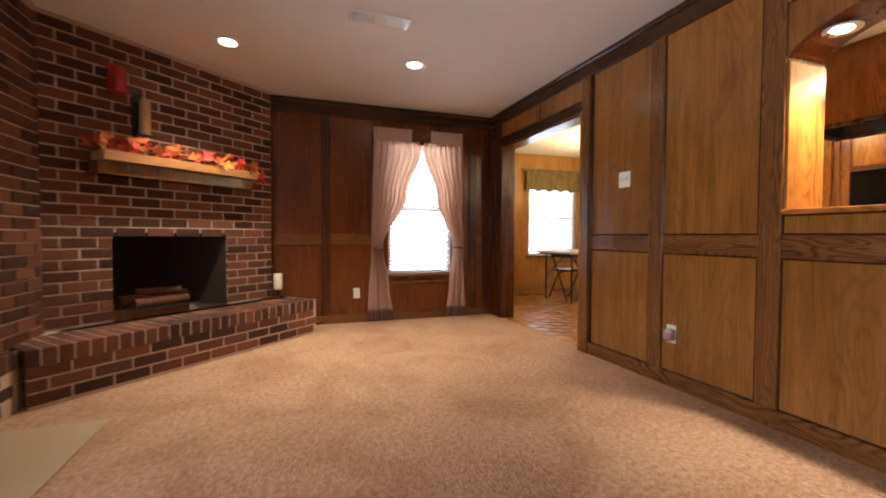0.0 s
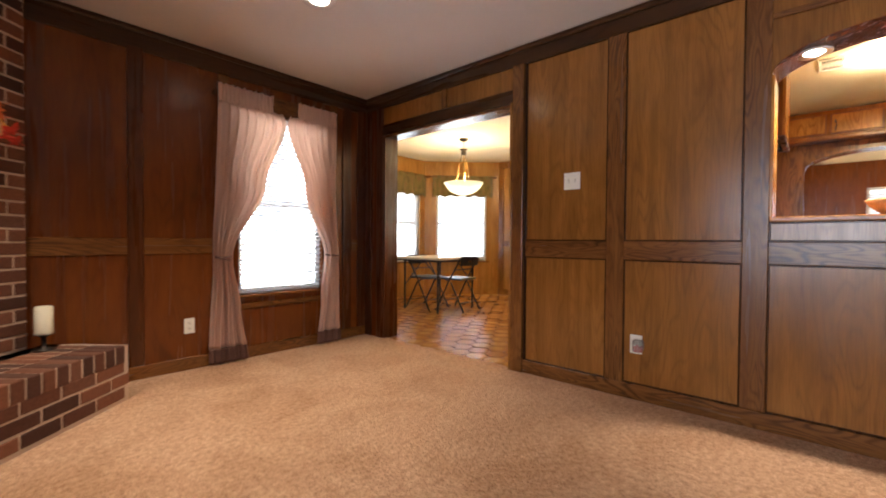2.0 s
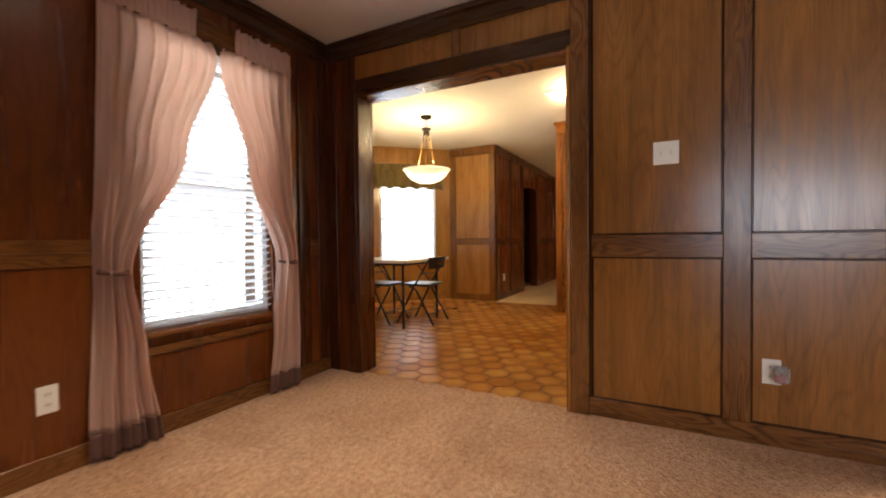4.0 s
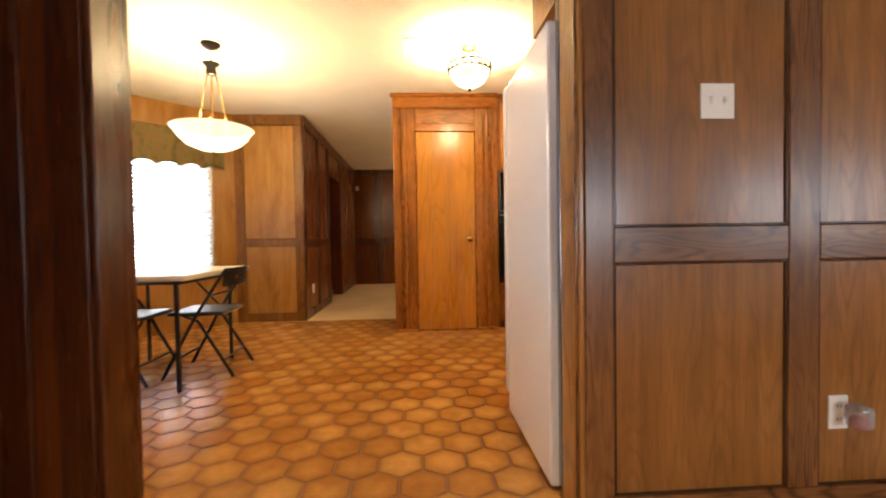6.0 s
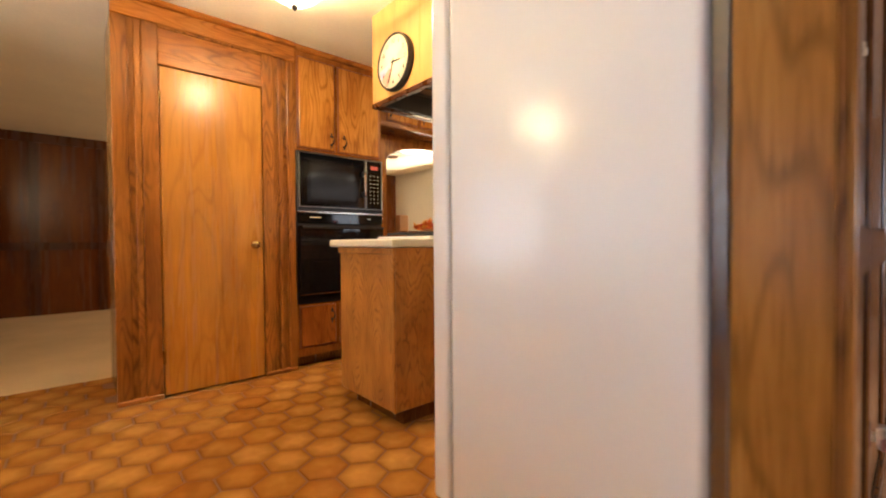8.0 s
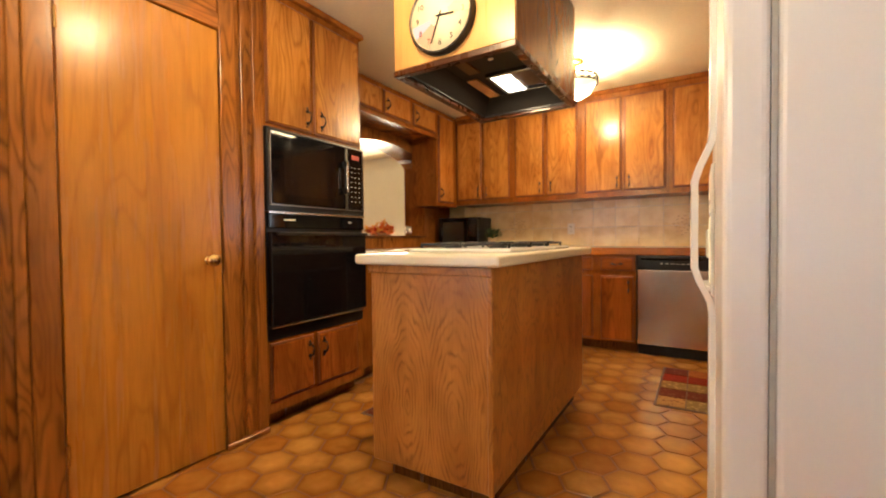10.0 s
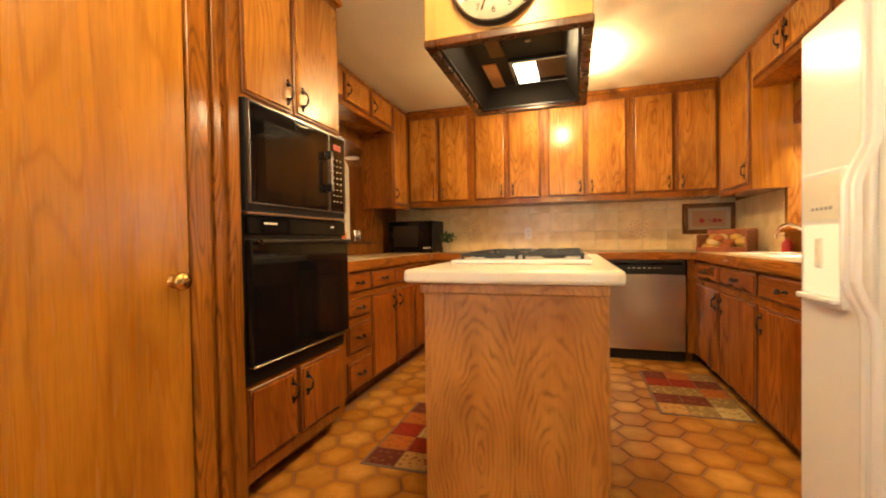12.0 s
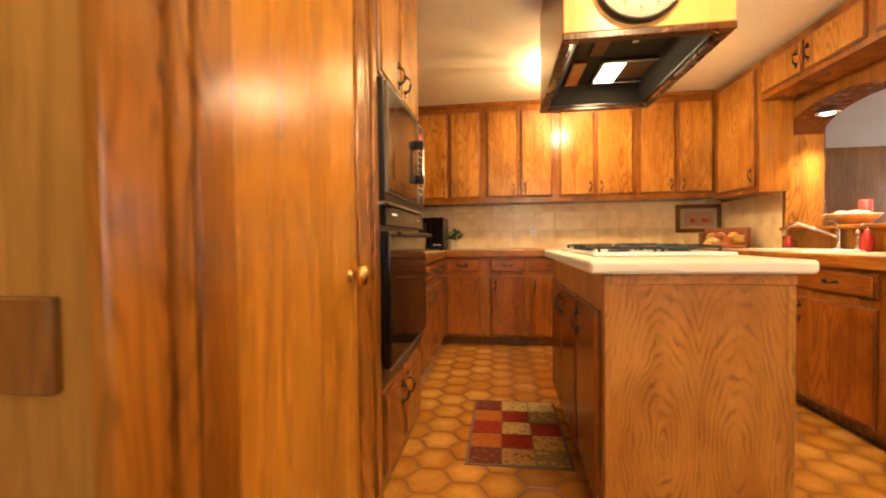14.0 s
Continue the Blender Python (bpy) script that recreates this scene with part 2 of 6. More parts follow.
CEIL = plain("ceiling_paint", (0.76, 0.74, 0.72), 0.9, 0, 90.0, 0.04, 0.35)
CEILK = plain("cream_ceiling_paint", (0.78, 0.71, 0.55), 0.85, 0, 60.0, 0.06, 0.6)
PALEWALL = plain("pale_wall_paint", (0.66, 0.64, 0.55), 0.85, 0, 40, 0.04, 0.1)
WHITE = plain("white_enamel", (0.80, 0.79, 0.77), 0.22, 0, 220, 0.015, 0.06)
OFFWHITE = plain("ivory_plastic", (0.74, 0.70, 0.58), 0.4, 0, 60, 0.03, 0.0)
PLATE = plain("cream_plate_plastic", (0.80, 0.76, 0.66), 0.35, 0, 60, 0.03, 0.0)
LAMINATE = plain("cream_laminate", (0.74, 0.68, 0.54), 0.28, 0, 120, 0.03, 0.0)
ENTRY = plain("entry_vinyl", (0.46, 0.34, 0.20), 0.5, 0, 60, 0.06, 0.05)
BLACK = plain("black_plastic", (0.009, 0.009, 0.010), 0.28, 0, 80, 0.1, 0.02, 0.35)
GLASSBLACK = plain("black_glass", (0.004, 0.004, 0.005), 0.05, 0, 10, 0.05, 0.0, 0.3)
DARKMETAL = plain("dark_bronze", (0.040, 0.032, 0.026), 0.42, 0.8, 60, 0.2, 0.1)
BRONZE = plain("aged_bronze", (0.16, 0.085, 0.035), 0.4, 0.7, 60, 0.25, 0.1)
IRON = plain("black_painted_steel", (0.020, 0.020, 0.022), 0.42, 0.3, 60, 0.1, 0.03)
STEEL = plain("brushed_steel", (0.62, 0.60, 0.56), 0.22, 1.0, 30, 0.05, 0.05)
CHROME = plain("chrome", (0.75, 0.75, 0.75), 0.12, 1.0, 20, 0.02, 0.0)
BRASS = plain("brass", (0.62, 0.42, 0.16), 0.24, 1.0, 40, 0.1, 0.0)
MORTAR = plain("grey_mortar", (0.52, 0.385, 0.285), 0.95, 0, 160, 0.16, 0.6)
GUARD = plain("brushed_grey_metal", (0.30, 0.31, 0.33), 0.24, 1.0, 60, 0.15, 0.03)
SOOT = plain("firebox_soot", (0.008, 0.007, 0.006), 0.9, 0, 50, 0.4, 0.5)
FIRESIDE = plain("firebox_side", (0.030, 0.019, 0.012), 0.85, 0, 50, 0.3, 0.4)
DARKSLOT = plain("dark_gap", (0.010, 0.007, 0.005), 0.9, 0, 30, 0.1, 0.0)
GROUT = plain("brown_grout", (0.20, 0.080, 0.020), 0.8, 0, 150, 0.2, 0.3)
COUNTER = plain("tan_counter_tile", (0.50, 0.35, 0.20), 0.38, 0, 70, 0.12, 0.1)
# near-black colour stands for the missing light beyond the doorway
DIM = plain("unlit_room_dark", (0.05, 0.03, 0.02), 0.8, 0, 20, 0.1, 0.0)
BULB = glowing("lit_bulb", (1.0, 0.88, 0.68), 16)
BOWL = glowing("lit_alabaster_glass", (1.0, 0.84, 0.48), 0.85)
nt = BOWL.node_tree
through_glass = nt.nodes.new("ShaderNodeBsdfTransparent")
mx = nt.nodes.new("ShaderNodeMixShader")
mx.inputs[0].default_value = 0.46
nt.links.new(nt.nodes["Principled BSDF"].outputs[0], mx.inputs[1])
nt.links.new(through_glass.outputs[0], mx.inputs[2])
nt.links.new(mx.outputs[0], nt.nodes["Material Output"].inputs[0])
TUBE = glowing("lit_hood_lens", (1.0, 0.90, 0.66), 9)
DAYGLOW = glowing("daylit_haze", (0.96, 0.98, 1.0), 2.2)

# carpet
CARPET, nt, b = material("beige_carpet", 0.95, 0, 0.1)
a = node(nt, "ShaderNodeTexNoise", Scale=150.0, Detail=3.0, Roughness=0.7)
c = node(nt, "ShaderNodeTexNoise", Scale=1.7, Detail=5.0, Roughness=0.65, Distortion=0.6)
d = node(nt, "ShaderNodeTexVoronoi", Scale=70.0)
e = node(nt, "ShaderNodeTexNoise", Scale=38.0, Detail=3.0, Roughness=0.7)
for n in (a, c, d, e):
    nt.links.new(coords(nt, (1, 1, 1)), n.inputs["Vector"])
mixv = maths(nt, "ADD", maths(nt, "MULTIPLY", a.outputs[0], 0.5), maths(nt, "MULTIPLY", e.outputs[0], 0.5))
col = ramp(nt, mixv, [(0.34, (0.29, 0.160, 0.092)), (0.50, (0.60, 0.370, 0.225)), (0.64, (0.77, 0.52, 0.345))])
col = mixed(nt, "MULTIPLY", 0.8, col, ramp(nt, c.outputs[0], [(0.34, (0.74, 0.67, 0.60)), (0.56, (1, 1, 1))]))
nt.links.new(col, b.inputs["Base Color"])
hh = maths(nt, "ADD", mixv, maths(nt, "MULTIPLY", d.outputs["Distance"], 0.6))
bumped(nt, b, hh, 1.0, 0.016)

HALLCARPET = plain("pale_tan_carpet", (0.64, 0.46, 0.25), 0.95, 0, 150, 0.16, 0.9)

# fired floor tile: honey in the middle, browned towards the rim
TILE, nt, b = material("honey_floor_tile", 0.25, 0.0, 0.5)
a = node(nt, "ShaderNodeTexNoise", Scale=9.0, Detail=4.0)
nt.links.new(coords(nt, (1, 1, 1), 40.0), a.inputs["Vector"])
info = nt.nodes.new("ShaderNodeObjectInfo")
isl = nt.nodes.new("ShaderNodeNewGeometry")
rnd = maths(nt, "FRACT", maths(nt, "ADD", info.outputs["Random"], isl.outputs["Random Per Island"]))
att = nt.nodes.new("ShaderNodeAttribute")
att.attribute_name = "rim"
body = ramp(nt, rnd, [(0.0, (0.42, 0.170, 0.028)), (0.4, (0.51, 0.230, 0.042)), (1.0, (0.60, 0.300, 0.064))])
body = mixed(nt, "MULTIPLY", 0.6, body, ramp(nt, a.outputs[0], [(0.3, (0.52, 0.42, 0.34)), (0.60, (1, 1, 1))]))
rim = maths(nt, "MULTIPLY_ADD", a.outputs[0], 1.3)
rim.node.inputs[2].default_value = -0.12
rim = maths(nt, "MULTIPLY", att.outputs["Fac"], rim)
body = mixed(nt, "MIX", rim, body, (0.175, 0.056, 0.010))
nt.links.new(body, b.inputs["Base Color"])
bumped(nt, b, a.outputs[0], 0.25, 0.004)

# brick
BRICK, nt, b = material("red_brown_brick", 0.85, 0, 0.3)
info = nt.nodes.new("ShaderNodeObjectInfo")
isl = nt.nodes.new("ShaderNodeNewGeometry")
rnd = maths(nt, "FRACT", maths(nt, "ADD", info.outputs["Random"], isl.outputs["Random Per Island"]))
a = node(nt, "ShaderNodeTexNoise", Scale=70.0, Detail=5.0)
c = node(nt, "ShaderNodeTexNoise", Scale=9.0, Detail=3.0)
for n in (a, c):
    nt.links.new(coords(nt, (1, 1, 1), 21.0), n.inputs["Vector"])
col = ramp(nt, rnd, [(0.0, (0.045, 0.018, 0.012)), (0.3, (0.085, 0.031, 0.018)), (0.6, (0.150, 0.055, 0.028)), (0.85, (0.225, 0.085, 0.042)), (1.0, (0.115, 0.052, 0.034))])
col = mixed(nt, "MULTIPLY", 0.7, col, ramp(nt, a.outputs[0], [(0.3, (0.6, 0.56, 0.54)), (0.65, (1, 1, 1))]))
col = mixed(nt, "MIX", maths(nt, "MULTIPLY", c.outputs[0], 0.10), col, (0.27, 0.13, 0.075))
nt.links.new(col, b.inputs["Base Color"])
bumped(nt, b, a.outputs[0], 0.7, 0.004)

# wall tile of the kitchen, pale with brown clouds
WTILE, nt, b = material("pale_wall_tile", 0.25)
a = node(nt, "ShaderNodeTexNoise", Scale=7.0, Detail=4.0)
nt.links.new(coords(nt, (1, 1, 1), 11.0), a.inputs["Vector"])
nt.links.new(ramp(nt, a.outputs[0], [(0.3, (0.72, 0.53, 0.26)), (0.6, (0.86, 0.70, 0.40))]), b.inputs["Base Color"])

# curtain cloth and blinds
CURTAIN, nt, b = material("dusty_pink_curtain", 0.9, 0, 0.2)
a = node(nt, "ShaderNodeTexNoise", Scale=240.0, Detail=2.0)
nt.links.new(coords(nt, (1, 1, 1)), a.inputs["Vector"])
nt.links.new(ramp(nt, a.outputs[0], [(0.3, (0.72, 0.54, 0.45)), (0.7, (0.82, 0.65, 0.55))]), b.inputs["Base Color"])
tr = nt.nodes.new("ShaderNodeBsdfTranslucent")
tr.inputs["Color"].default_value = (0.93, 0.74, 0.61, 1)
mx = nt.nodes.new("ShaderNodeMixShader")
mx.inputs[0].default_value = 0.55
nt.links.new(b.outputs[0], mx.inputs[1])
nt.links.new(tr.outputs[0], mx.inputs[2])
nt.links.new(mx.outputs[0], nt.nodes["Material Output"].inputs[0])
BLIND, nt, b = material("white_blind_slat", 0.5)
b.inputs["Base Color"].default_value = (0.85, 0.85, 0.84, 1)
tr = nt.nodes.new("ShaderNodeBsdfTranslucent")
tr.inputs["Color"].default_value = (0.9, 0.9, 0.9, 1)
mx = nt.nodes.new("ShaderNodeMixShader")
mx.inputs[0].default_value = 0.5
nt.links.new(b.outputs[0], mx.inputs[1])
nt.links.new(tr.outputs[0], mx.inputs[2])
nt.links.new(mx.outputs[0], nt.nodes["Material Output"].inputs[0])
HEM = plain("brown_curtain_hem", (0.13, 0.062, 0.045), 0.9, 0, 200, 0.15, 0.1)
VALANCE, nt, b = material("olive_print_valance", 0.9, 0, 0.2)
a = node(nt, "ShaderNodeTexNoise", Scale=14.0, Detail=3.0)
nt.links.new(coords(nt, (1, 1, 0.5)), a.inputs["Vector"])
nt.links.new(ramp(nt, a.outputs[0], [(0.30, (0.085, 0.062, 0.020)), (0.5, (0.15, 0.112, 0.038)), (0.70, (0.17, 0.090, 0.040))]), b.inputs["Base Color"])
PANE, nt, b = material("window_glass", 0.02)
b.inputs["Transmission Weight"].default_value, b.inputs["IOR"].default_value = 1.0, 1.45

# ---- mesh helpers ----
BASES = {}


def box(bm, x0, x1, y0, y1, z0, z1, bevel=0.0, seg=1):
    m = Matrix.LocRotScale(((x0 + x1) / 2, (y0 + y1) / 2, (z0 + z1) / 2), None, (abs(x1 - x0), abs(y1 - y0), abs(z1 - z0)))
    vs = bmesh.ops.create_cube(bm, size=1, matrix=m)["verts"]
    if bevel:
        es = list({e for v in vs for e in v.link_edges})
        bmesh.ops.bevel(bm, geom=es, offset=bevel, segments=seg, affect="EDGES", profile=0.5)
    return bm


def B(*dims, bevel=0.0, seg=1):
    return box(bmesh.new(), *dims, bevel=bevel, seg=seg)


def rod(bm, p, q, r, r2=None, seg=12):
    p, q = Vector(p), Vector(q)
    m = Matrix.Translation((p + q) / 2) @ (q - p).to_track_quat("Z", "Y").to_matrix().to_4x4()
    bmesh.ops.create_cone(bm, cap_ends=True, segments=seg, radius1=r, radius2=r if r2 is None else r2, depth=(q - p).length, matrix=m)
    return bm


def tube(bm, points, r, seg=8):
    """A bent tube through the points, closed at its ends."""
    pts = [Vector(p) for p in points]
    loops = []
    for i, p in enumerate(pts):
        t = (pts[min(i + 1, len(pts) - 1)] - pts[max(i - 1, 0)]).normalized()
        q = t.to_track_quat("Z", "Y")
        loops.append([bm.verts.new(p + q @ Vector((r * math.cos(a), r * math.sin(a), 0))) for a in (2 * math.pi * k / seg for k in range(seg))])
    for a, c in zip(loops, loops[1:]):
        for k in range(seg):
            f = bm.faces.new((a[k], a[(k + 1) % seg], c[(k + 1) % seg], c[k]))
            f.smooth = True
    bm.faces.new(loops[0][::-1])
    bm.faces.new(loops[-1])
    return bm


def lathe(bm, profile, seg=32, at=(0, 0, 0)):
    """A turned solid from (radius, height) pairs."""
    rings = []
    for r, z in profile:
        rings.append([bm.verts.new((at[0] + r * math.cos(2 * math.pi * k / seg), at[1] + r * math.sin(2 * math.pi * k / seg), at[2] + z)) for k in range(seg)])
    for a, c in zip(rings, rings[1:]):
        for k in range(seg):
            f = bm.faces.new((a[k], a[(k + 1) % seg], c[(k + 1) % seg], c[k]))
            f.smooth = True
    bm.faces.new(rings[0][::-1])
    bm.faces.new(rings[-1])
    return bm


def prism(bm, outline, depth):
    """The outline, a list of 3D points in one plane, pushed along depth."""
    d = Vector(depth)
    a = [bm.verts.new(p) for p in outline]
    c = [bm.verts.new(Vector(p) + d) for p in outline]
    n = len(a)
    for k in range(n):
        bm.faces.new((a[k], a[(k + 1) % n], c[(k + 1) % n], c[k]))
    bm.faces.new(a[::-1])
    bm.faces.new(c)
    bmesh.ops.recalc_face_normals(bm, faces=bm.faces)
    return bm


def thing(name, at, label, category, group="", turn=0.0, kind=""):
    """An Empty at a thing's base, to carry its parts."""
    ob = new(name)
    ob.empty_display_size = 0.1
    ob.matrix_basis = pose(*at, 0, 0, turn)
    BASES[ob.name] = pose(*at, 0, 0, turn)
    return tagged(ob, label, category, group, kind)


def part(name, bm, mat, parent=None, label="", local=False):
    """A bmesh as one mesh under a thing or a part. The mesh is given in world metres, or in the thing's own if local."""
    me = bpy.data.meshes.new(name)
    bm.to_mesh(me)
    bm.free()
    me.materials.append(mat)
    ob = new(name, me)
    if parent is not None:
        base = BASES[parent.name]
        ob.parent = parent
        if not local:
            me.transform(base.inverted())
        BASES[ob.name] = base
    else:
        BASES[ob.name] = Matrix()
    if label:
        ob["label"] = label
    return ob


def solo(name, bm, mat, label, category, group="", kind=""):
    return tagged(part(name, bm, mat), label, category, group, kind)


def structure(name, bm, mat, label=""):
    return tagged(part(name, bm, mat), label, "", "", "structure")


# ---- plan ----
WX, KX = 2.50, 2.66            # the dividing wall's two faces
NY = 4.72                      # the family room's window wall
CZ = 2.44                      # ceilings
DY0, DY1, DZ = 2.92, 4.44, 2.03  # the wide doorway
CX = 5.48                      # closet front
EX, SY = 6.22, -0.61           # kitchen east and south walls

# ---- floors and ceilings ----
structure("floor_carpet", B(-6.5, WX + 0.04, -3.4, NY, -0.1, 0.0), CARPET, "beige cut-pile carpet of the family room")
floor_kitchen = structure("floor_kitchen", B(WX + 0.04, EX, SY, 6.8, -0.1, -0.004), GROUT, "honey-brown hexagon tiles in dark brown grout")
structure("floor_hall", B(EX, 10.3, -1.6, 6.8, -0.1, 0.002), HALLCARPET, "pale beige carpet of the back room")
structure("floor_entry", B(-6.5, -0.745, -3.4, 2.60, 0.0, 0.006), ENTRY, "pale smooth entry floor beside the carpet")
structure("ceiling_family", B(-6.5, WX, -3.4, NY, CZ, CZ + 0.1), CEIL, "white ceiling of the family room")
structure("ceiling_kitchen", B(WX, EX, SY, 6.8, CZ, CZ + 0.1), CEILK, "textured cream kitchen ceiling")
structure("ceiling_hall", B(EX, 10.3, -1.6, 6.8, CZ, CZ + 0.1), CEILK, "white ceiling of the back room")


# ---- walls ----
def arch_outline(x, y0, y1, z0, spring, rise, steps=24):
    """The wall piece over an arched opening, in a plane of constant x, from z0 up to the ceiling."""
    mid, half = (y0 + y1) / 2, (y1 - y0) / 2
    low = [(x, mid - half * math.cos(math.pi * k / steps), spring + rise * math.sin(math.pi * k / steps)) for k in range(steps + 1)]
    return low + [(x, y1, z0), (x, y0, z0)]


AW0, AW1, AE0, AE1 = 0.38, 1.376, -0.02, 1.30
wall_divider = structure("wall_divider", B(WX, KX, AW1 + 0.15, DY0, 0, CZ), PANEL, "stained oak panelling with an arched pass-through and a wide doorway")
for dims in ((KX, DY1, NY, 0, CZ), (KX, DY0, DY1, DZ, CZ), (KX + 0.12, AW1, AW1 + 0.15, 0, CZ), (KX + 0.12, AW0, AW1, 0, 1.09), (KX + 0.12, -0.62, AW0, 0, CZ), (KX, -3.4, -0.62, 0, CZ)):
    # the piece past the doorway is redder, with the corner's shade in its colour
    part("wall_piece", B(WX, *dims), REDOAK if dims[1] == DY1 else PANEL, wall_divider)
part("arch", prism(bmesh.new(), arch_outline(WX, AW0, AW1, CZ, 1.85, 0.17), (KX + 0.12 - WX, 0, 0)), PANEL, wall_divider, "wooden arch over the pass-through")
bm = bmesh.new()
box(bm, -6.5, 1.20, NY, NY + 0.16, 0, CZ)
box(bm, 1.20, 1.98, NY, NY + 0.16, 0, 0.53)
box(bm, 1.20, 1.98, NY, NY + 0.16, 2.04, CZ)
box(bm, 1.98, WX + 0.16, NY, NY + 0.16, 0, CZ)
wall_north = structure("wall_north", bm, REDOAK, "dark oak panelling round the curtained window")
bm = bmesh.new()
box(bm, -6.5, -4.6, -3.56, -3.4, 0, CZ)
box(bm, -4.6, -1.8, -3.56, -3.4, 0, 0.85)
box(bm, -4.6, -1.8, -3.56, -3.4, 2.1, CZ)
box(bm, -1.8, WX, -3.56, -3.4, 0, CZ)
structure("wall_south", bm, PANEL, "plain panelled wall with a wide window opening")
bm = bmesh.new()
box(bm, -6.66, -6.5, -3.4, -1.6, 0, CZ)
box(bm, -6.66, -6.5, -1.6, 2.4, 0, 0.85)
box(bm, -6.66, -6.5, -1.6, 2.4, 2.1, CZ)
box(bm, -6.66, -6.5, 2.4, NY, 0, CZ)
structure("wall_west", bm, PANEL, "plain panelled wall with a wide window opening")
wall_kitchen_south = structure("wall_kitchen_south", B(KX, EX, SY - 0.16, SY, 0, CZ), PALEWALL, "pale tiled kitchen wall behind the cabinets")
bm = bmesh.new()
box(bm, EX, EX + 0.28, SY, AE0, 0, CZ)
box(bm, EX, EX + 0.28, AE0, AE1, 0, 1.08)
box(bm, EX, EX + 0.28, AE1, 2.6, 0, CZ)
prism(bm, arch_outline(EX, AE0, AE1, CZ, 1.84, 0.19), (0.28, 0, 0))
structure("wall_kitchen_east", bm, POST, "stained wood wall with an arched pass-through")
wall_bay_return = structure("wall_bay_return", B(6.24, 6.40, 4.79, 5.57, 0, CZ), NOOK, "oak panelled return beside the bay window")


def slab(p, q, thick, openings, z1=CZ):
    """A wall from p to q with openings (from, to, sill, head) along it, its inner face on the line."""
    p, q = Vector((*p, 0)), Vector((*q, 0))
    u = (q - p).normalized()
    turn = math.degrees(math.atan2(u.y, u.x))
    bm = bmesh.new()
    s = 0.0
    for a, c, lo, hi in openings:
        box(bm, s, a, 0, thick, 0, z1)
        box(bm, a, c, 0, thick, 0, lo)
        box(bm, a, c, 0, thick, hi, z1)
        s = c
    box(bm, s, (q - p).length, 0, thick, 0, z1)
    bm.transform(pose(p.x, p.y, 0, 0, 0, turn))
    return bm


E1, E2, W1, W2 = (5.27, 6.55), (6.24, 5.57), (3.55, 6.55), (2.58, 5.57)
structure("wall_bay_east", slab(E1, E2, 0.14, [(0.22, 1.14, 0.62, 2.02)]), NOOK, "slanting oak wall with a bay window")
structure("wall_bay_north", slab(W1, E1, 0.14, [(0.60, 1.60, 0.62, 2.02)]), NOOK, "oak wall with the middle bay window")
structure("wall_bay_west", slab(W2, W1, 0.14, [(0.22, 1.14, 0.62, 2.02)]), NOOK, "slanting oak wall with a bay window")
structure("wall_bay_side", B(2.44, 2.58, NY + 0.16, 5.6, 0, CZ), NOOK, "oak panelled side of the bay")
bm = bmesh.new()
box(bm, 6.40, 7.70, 4.79, 4.93, 0, CZ)
prism(bm, [(7.70, 4.79, CZ), (7.70, 4.79, 1.90), (7.78, 4.79, 1.97), (8.52, 4.79, 1.97), (8.60, 4.79, 1.90), (8.60, 4.79, CZ)], (0, 0.14, 0))
box(bm, 8.60, 10.3, 4.79, 4.93, 0, CZ)
wall_hall_north = structure("wall_hall_north", bm, REDOAK, "dark oak panelling with an open doorway")
structure("wall_hall_beyond", B(7.2, 9.2, 6.0, 6.1, 0, CZ), DIM, "wall beyond the doorway, lack of light put into its dark colour")
structure("wall_hall_side", B(7.1, 7.2, 4.93, 6.1, 0, CZ), DIM, "wall beyond the doorway, lack of light put into its dark colour")
structure("wall_hall_end", B(9.2, 9.3, 4.93, 6.1, 0, CZ), DIM, "wall beyond the doorway, lack of light put into its dark colour")
bm = bmesh.new()
box(bm, 10.2, 10.36, -1.6, -0.75, 0, CZ)
box(bm, 10.2, 10.36, -0.75, 0.52, 0, 0.80)
box(bm, 10.2, 10.36, -0.75, 0.52, 1.97, CZ)
box(bm, 10.2, 10.36, 0.52, 4.93, 0, CZ)
wall_hall_east = structure("wall_hall_east", bm, REDOAK, "dark oak panelling of the back room")
structure("wall_hall_south", B(EX + 0.28, 10.3, -1.76, -1.6, 0, CZ), PALEWALL, "pale plastered wall of the back room")
structure("wall_hall_west", B(EX + 0.02, EX + 0.28, -1.6, SY, 0, CZ), PALEWALL, "pale plastered wall of the back room")


# ---- panelling: stiles, rails and beads on the walls ----
def stile_x(wall, face, y0, y1, z0, z1, mat=STILE, out=-1):
    part("stile", B(face, face + out * 0.016, y0, y1, z0, z1, bevel=0.003), mat, wall)


def rail_x(wall, face, y0, y1, z0, z1, mat=RAIL, out=-1, thick=0.0155):
    part("rail", B(face, face + out * thick, y0, y1, z0, z1, bevel=0.003), mat, wall)


def bead_x(wall, face, y0, y1, z0, z1, out=-1, mat=None, sheet=PANEL):
    """A quarter-round bead inside one panel; its dark colour stands for the shadow line."""
    part("panel", B(face, face + out * 0.004, y0 + 0.0005, y1 - 0.0005, z0 + 0.0005, z1 - 0.0005), sheet, wall)
    bm = bmesh.new()
    w, d = 0.009, out * 0.011
    for dims in ((y0, y0 + w, z0 + w, z1 - w), (y1 - w, y1, z0 + w, z1 - w), (y0, y1, z0, z0 + w), (y0, y1, z1 - w, z1)):
        box(bm, face, face + d, *dims, bevel=0.003)
    part("panel_bead", bm, mat or BEAD, wall)


def rail_y(wall, face, x0, x1, z0, z1, mat=RAIL, out=-1, thick=0.0155):
    part("rail", B(x0, x1, face, face + out * thick, z0, z1, bevel=0.003), mat, wall)


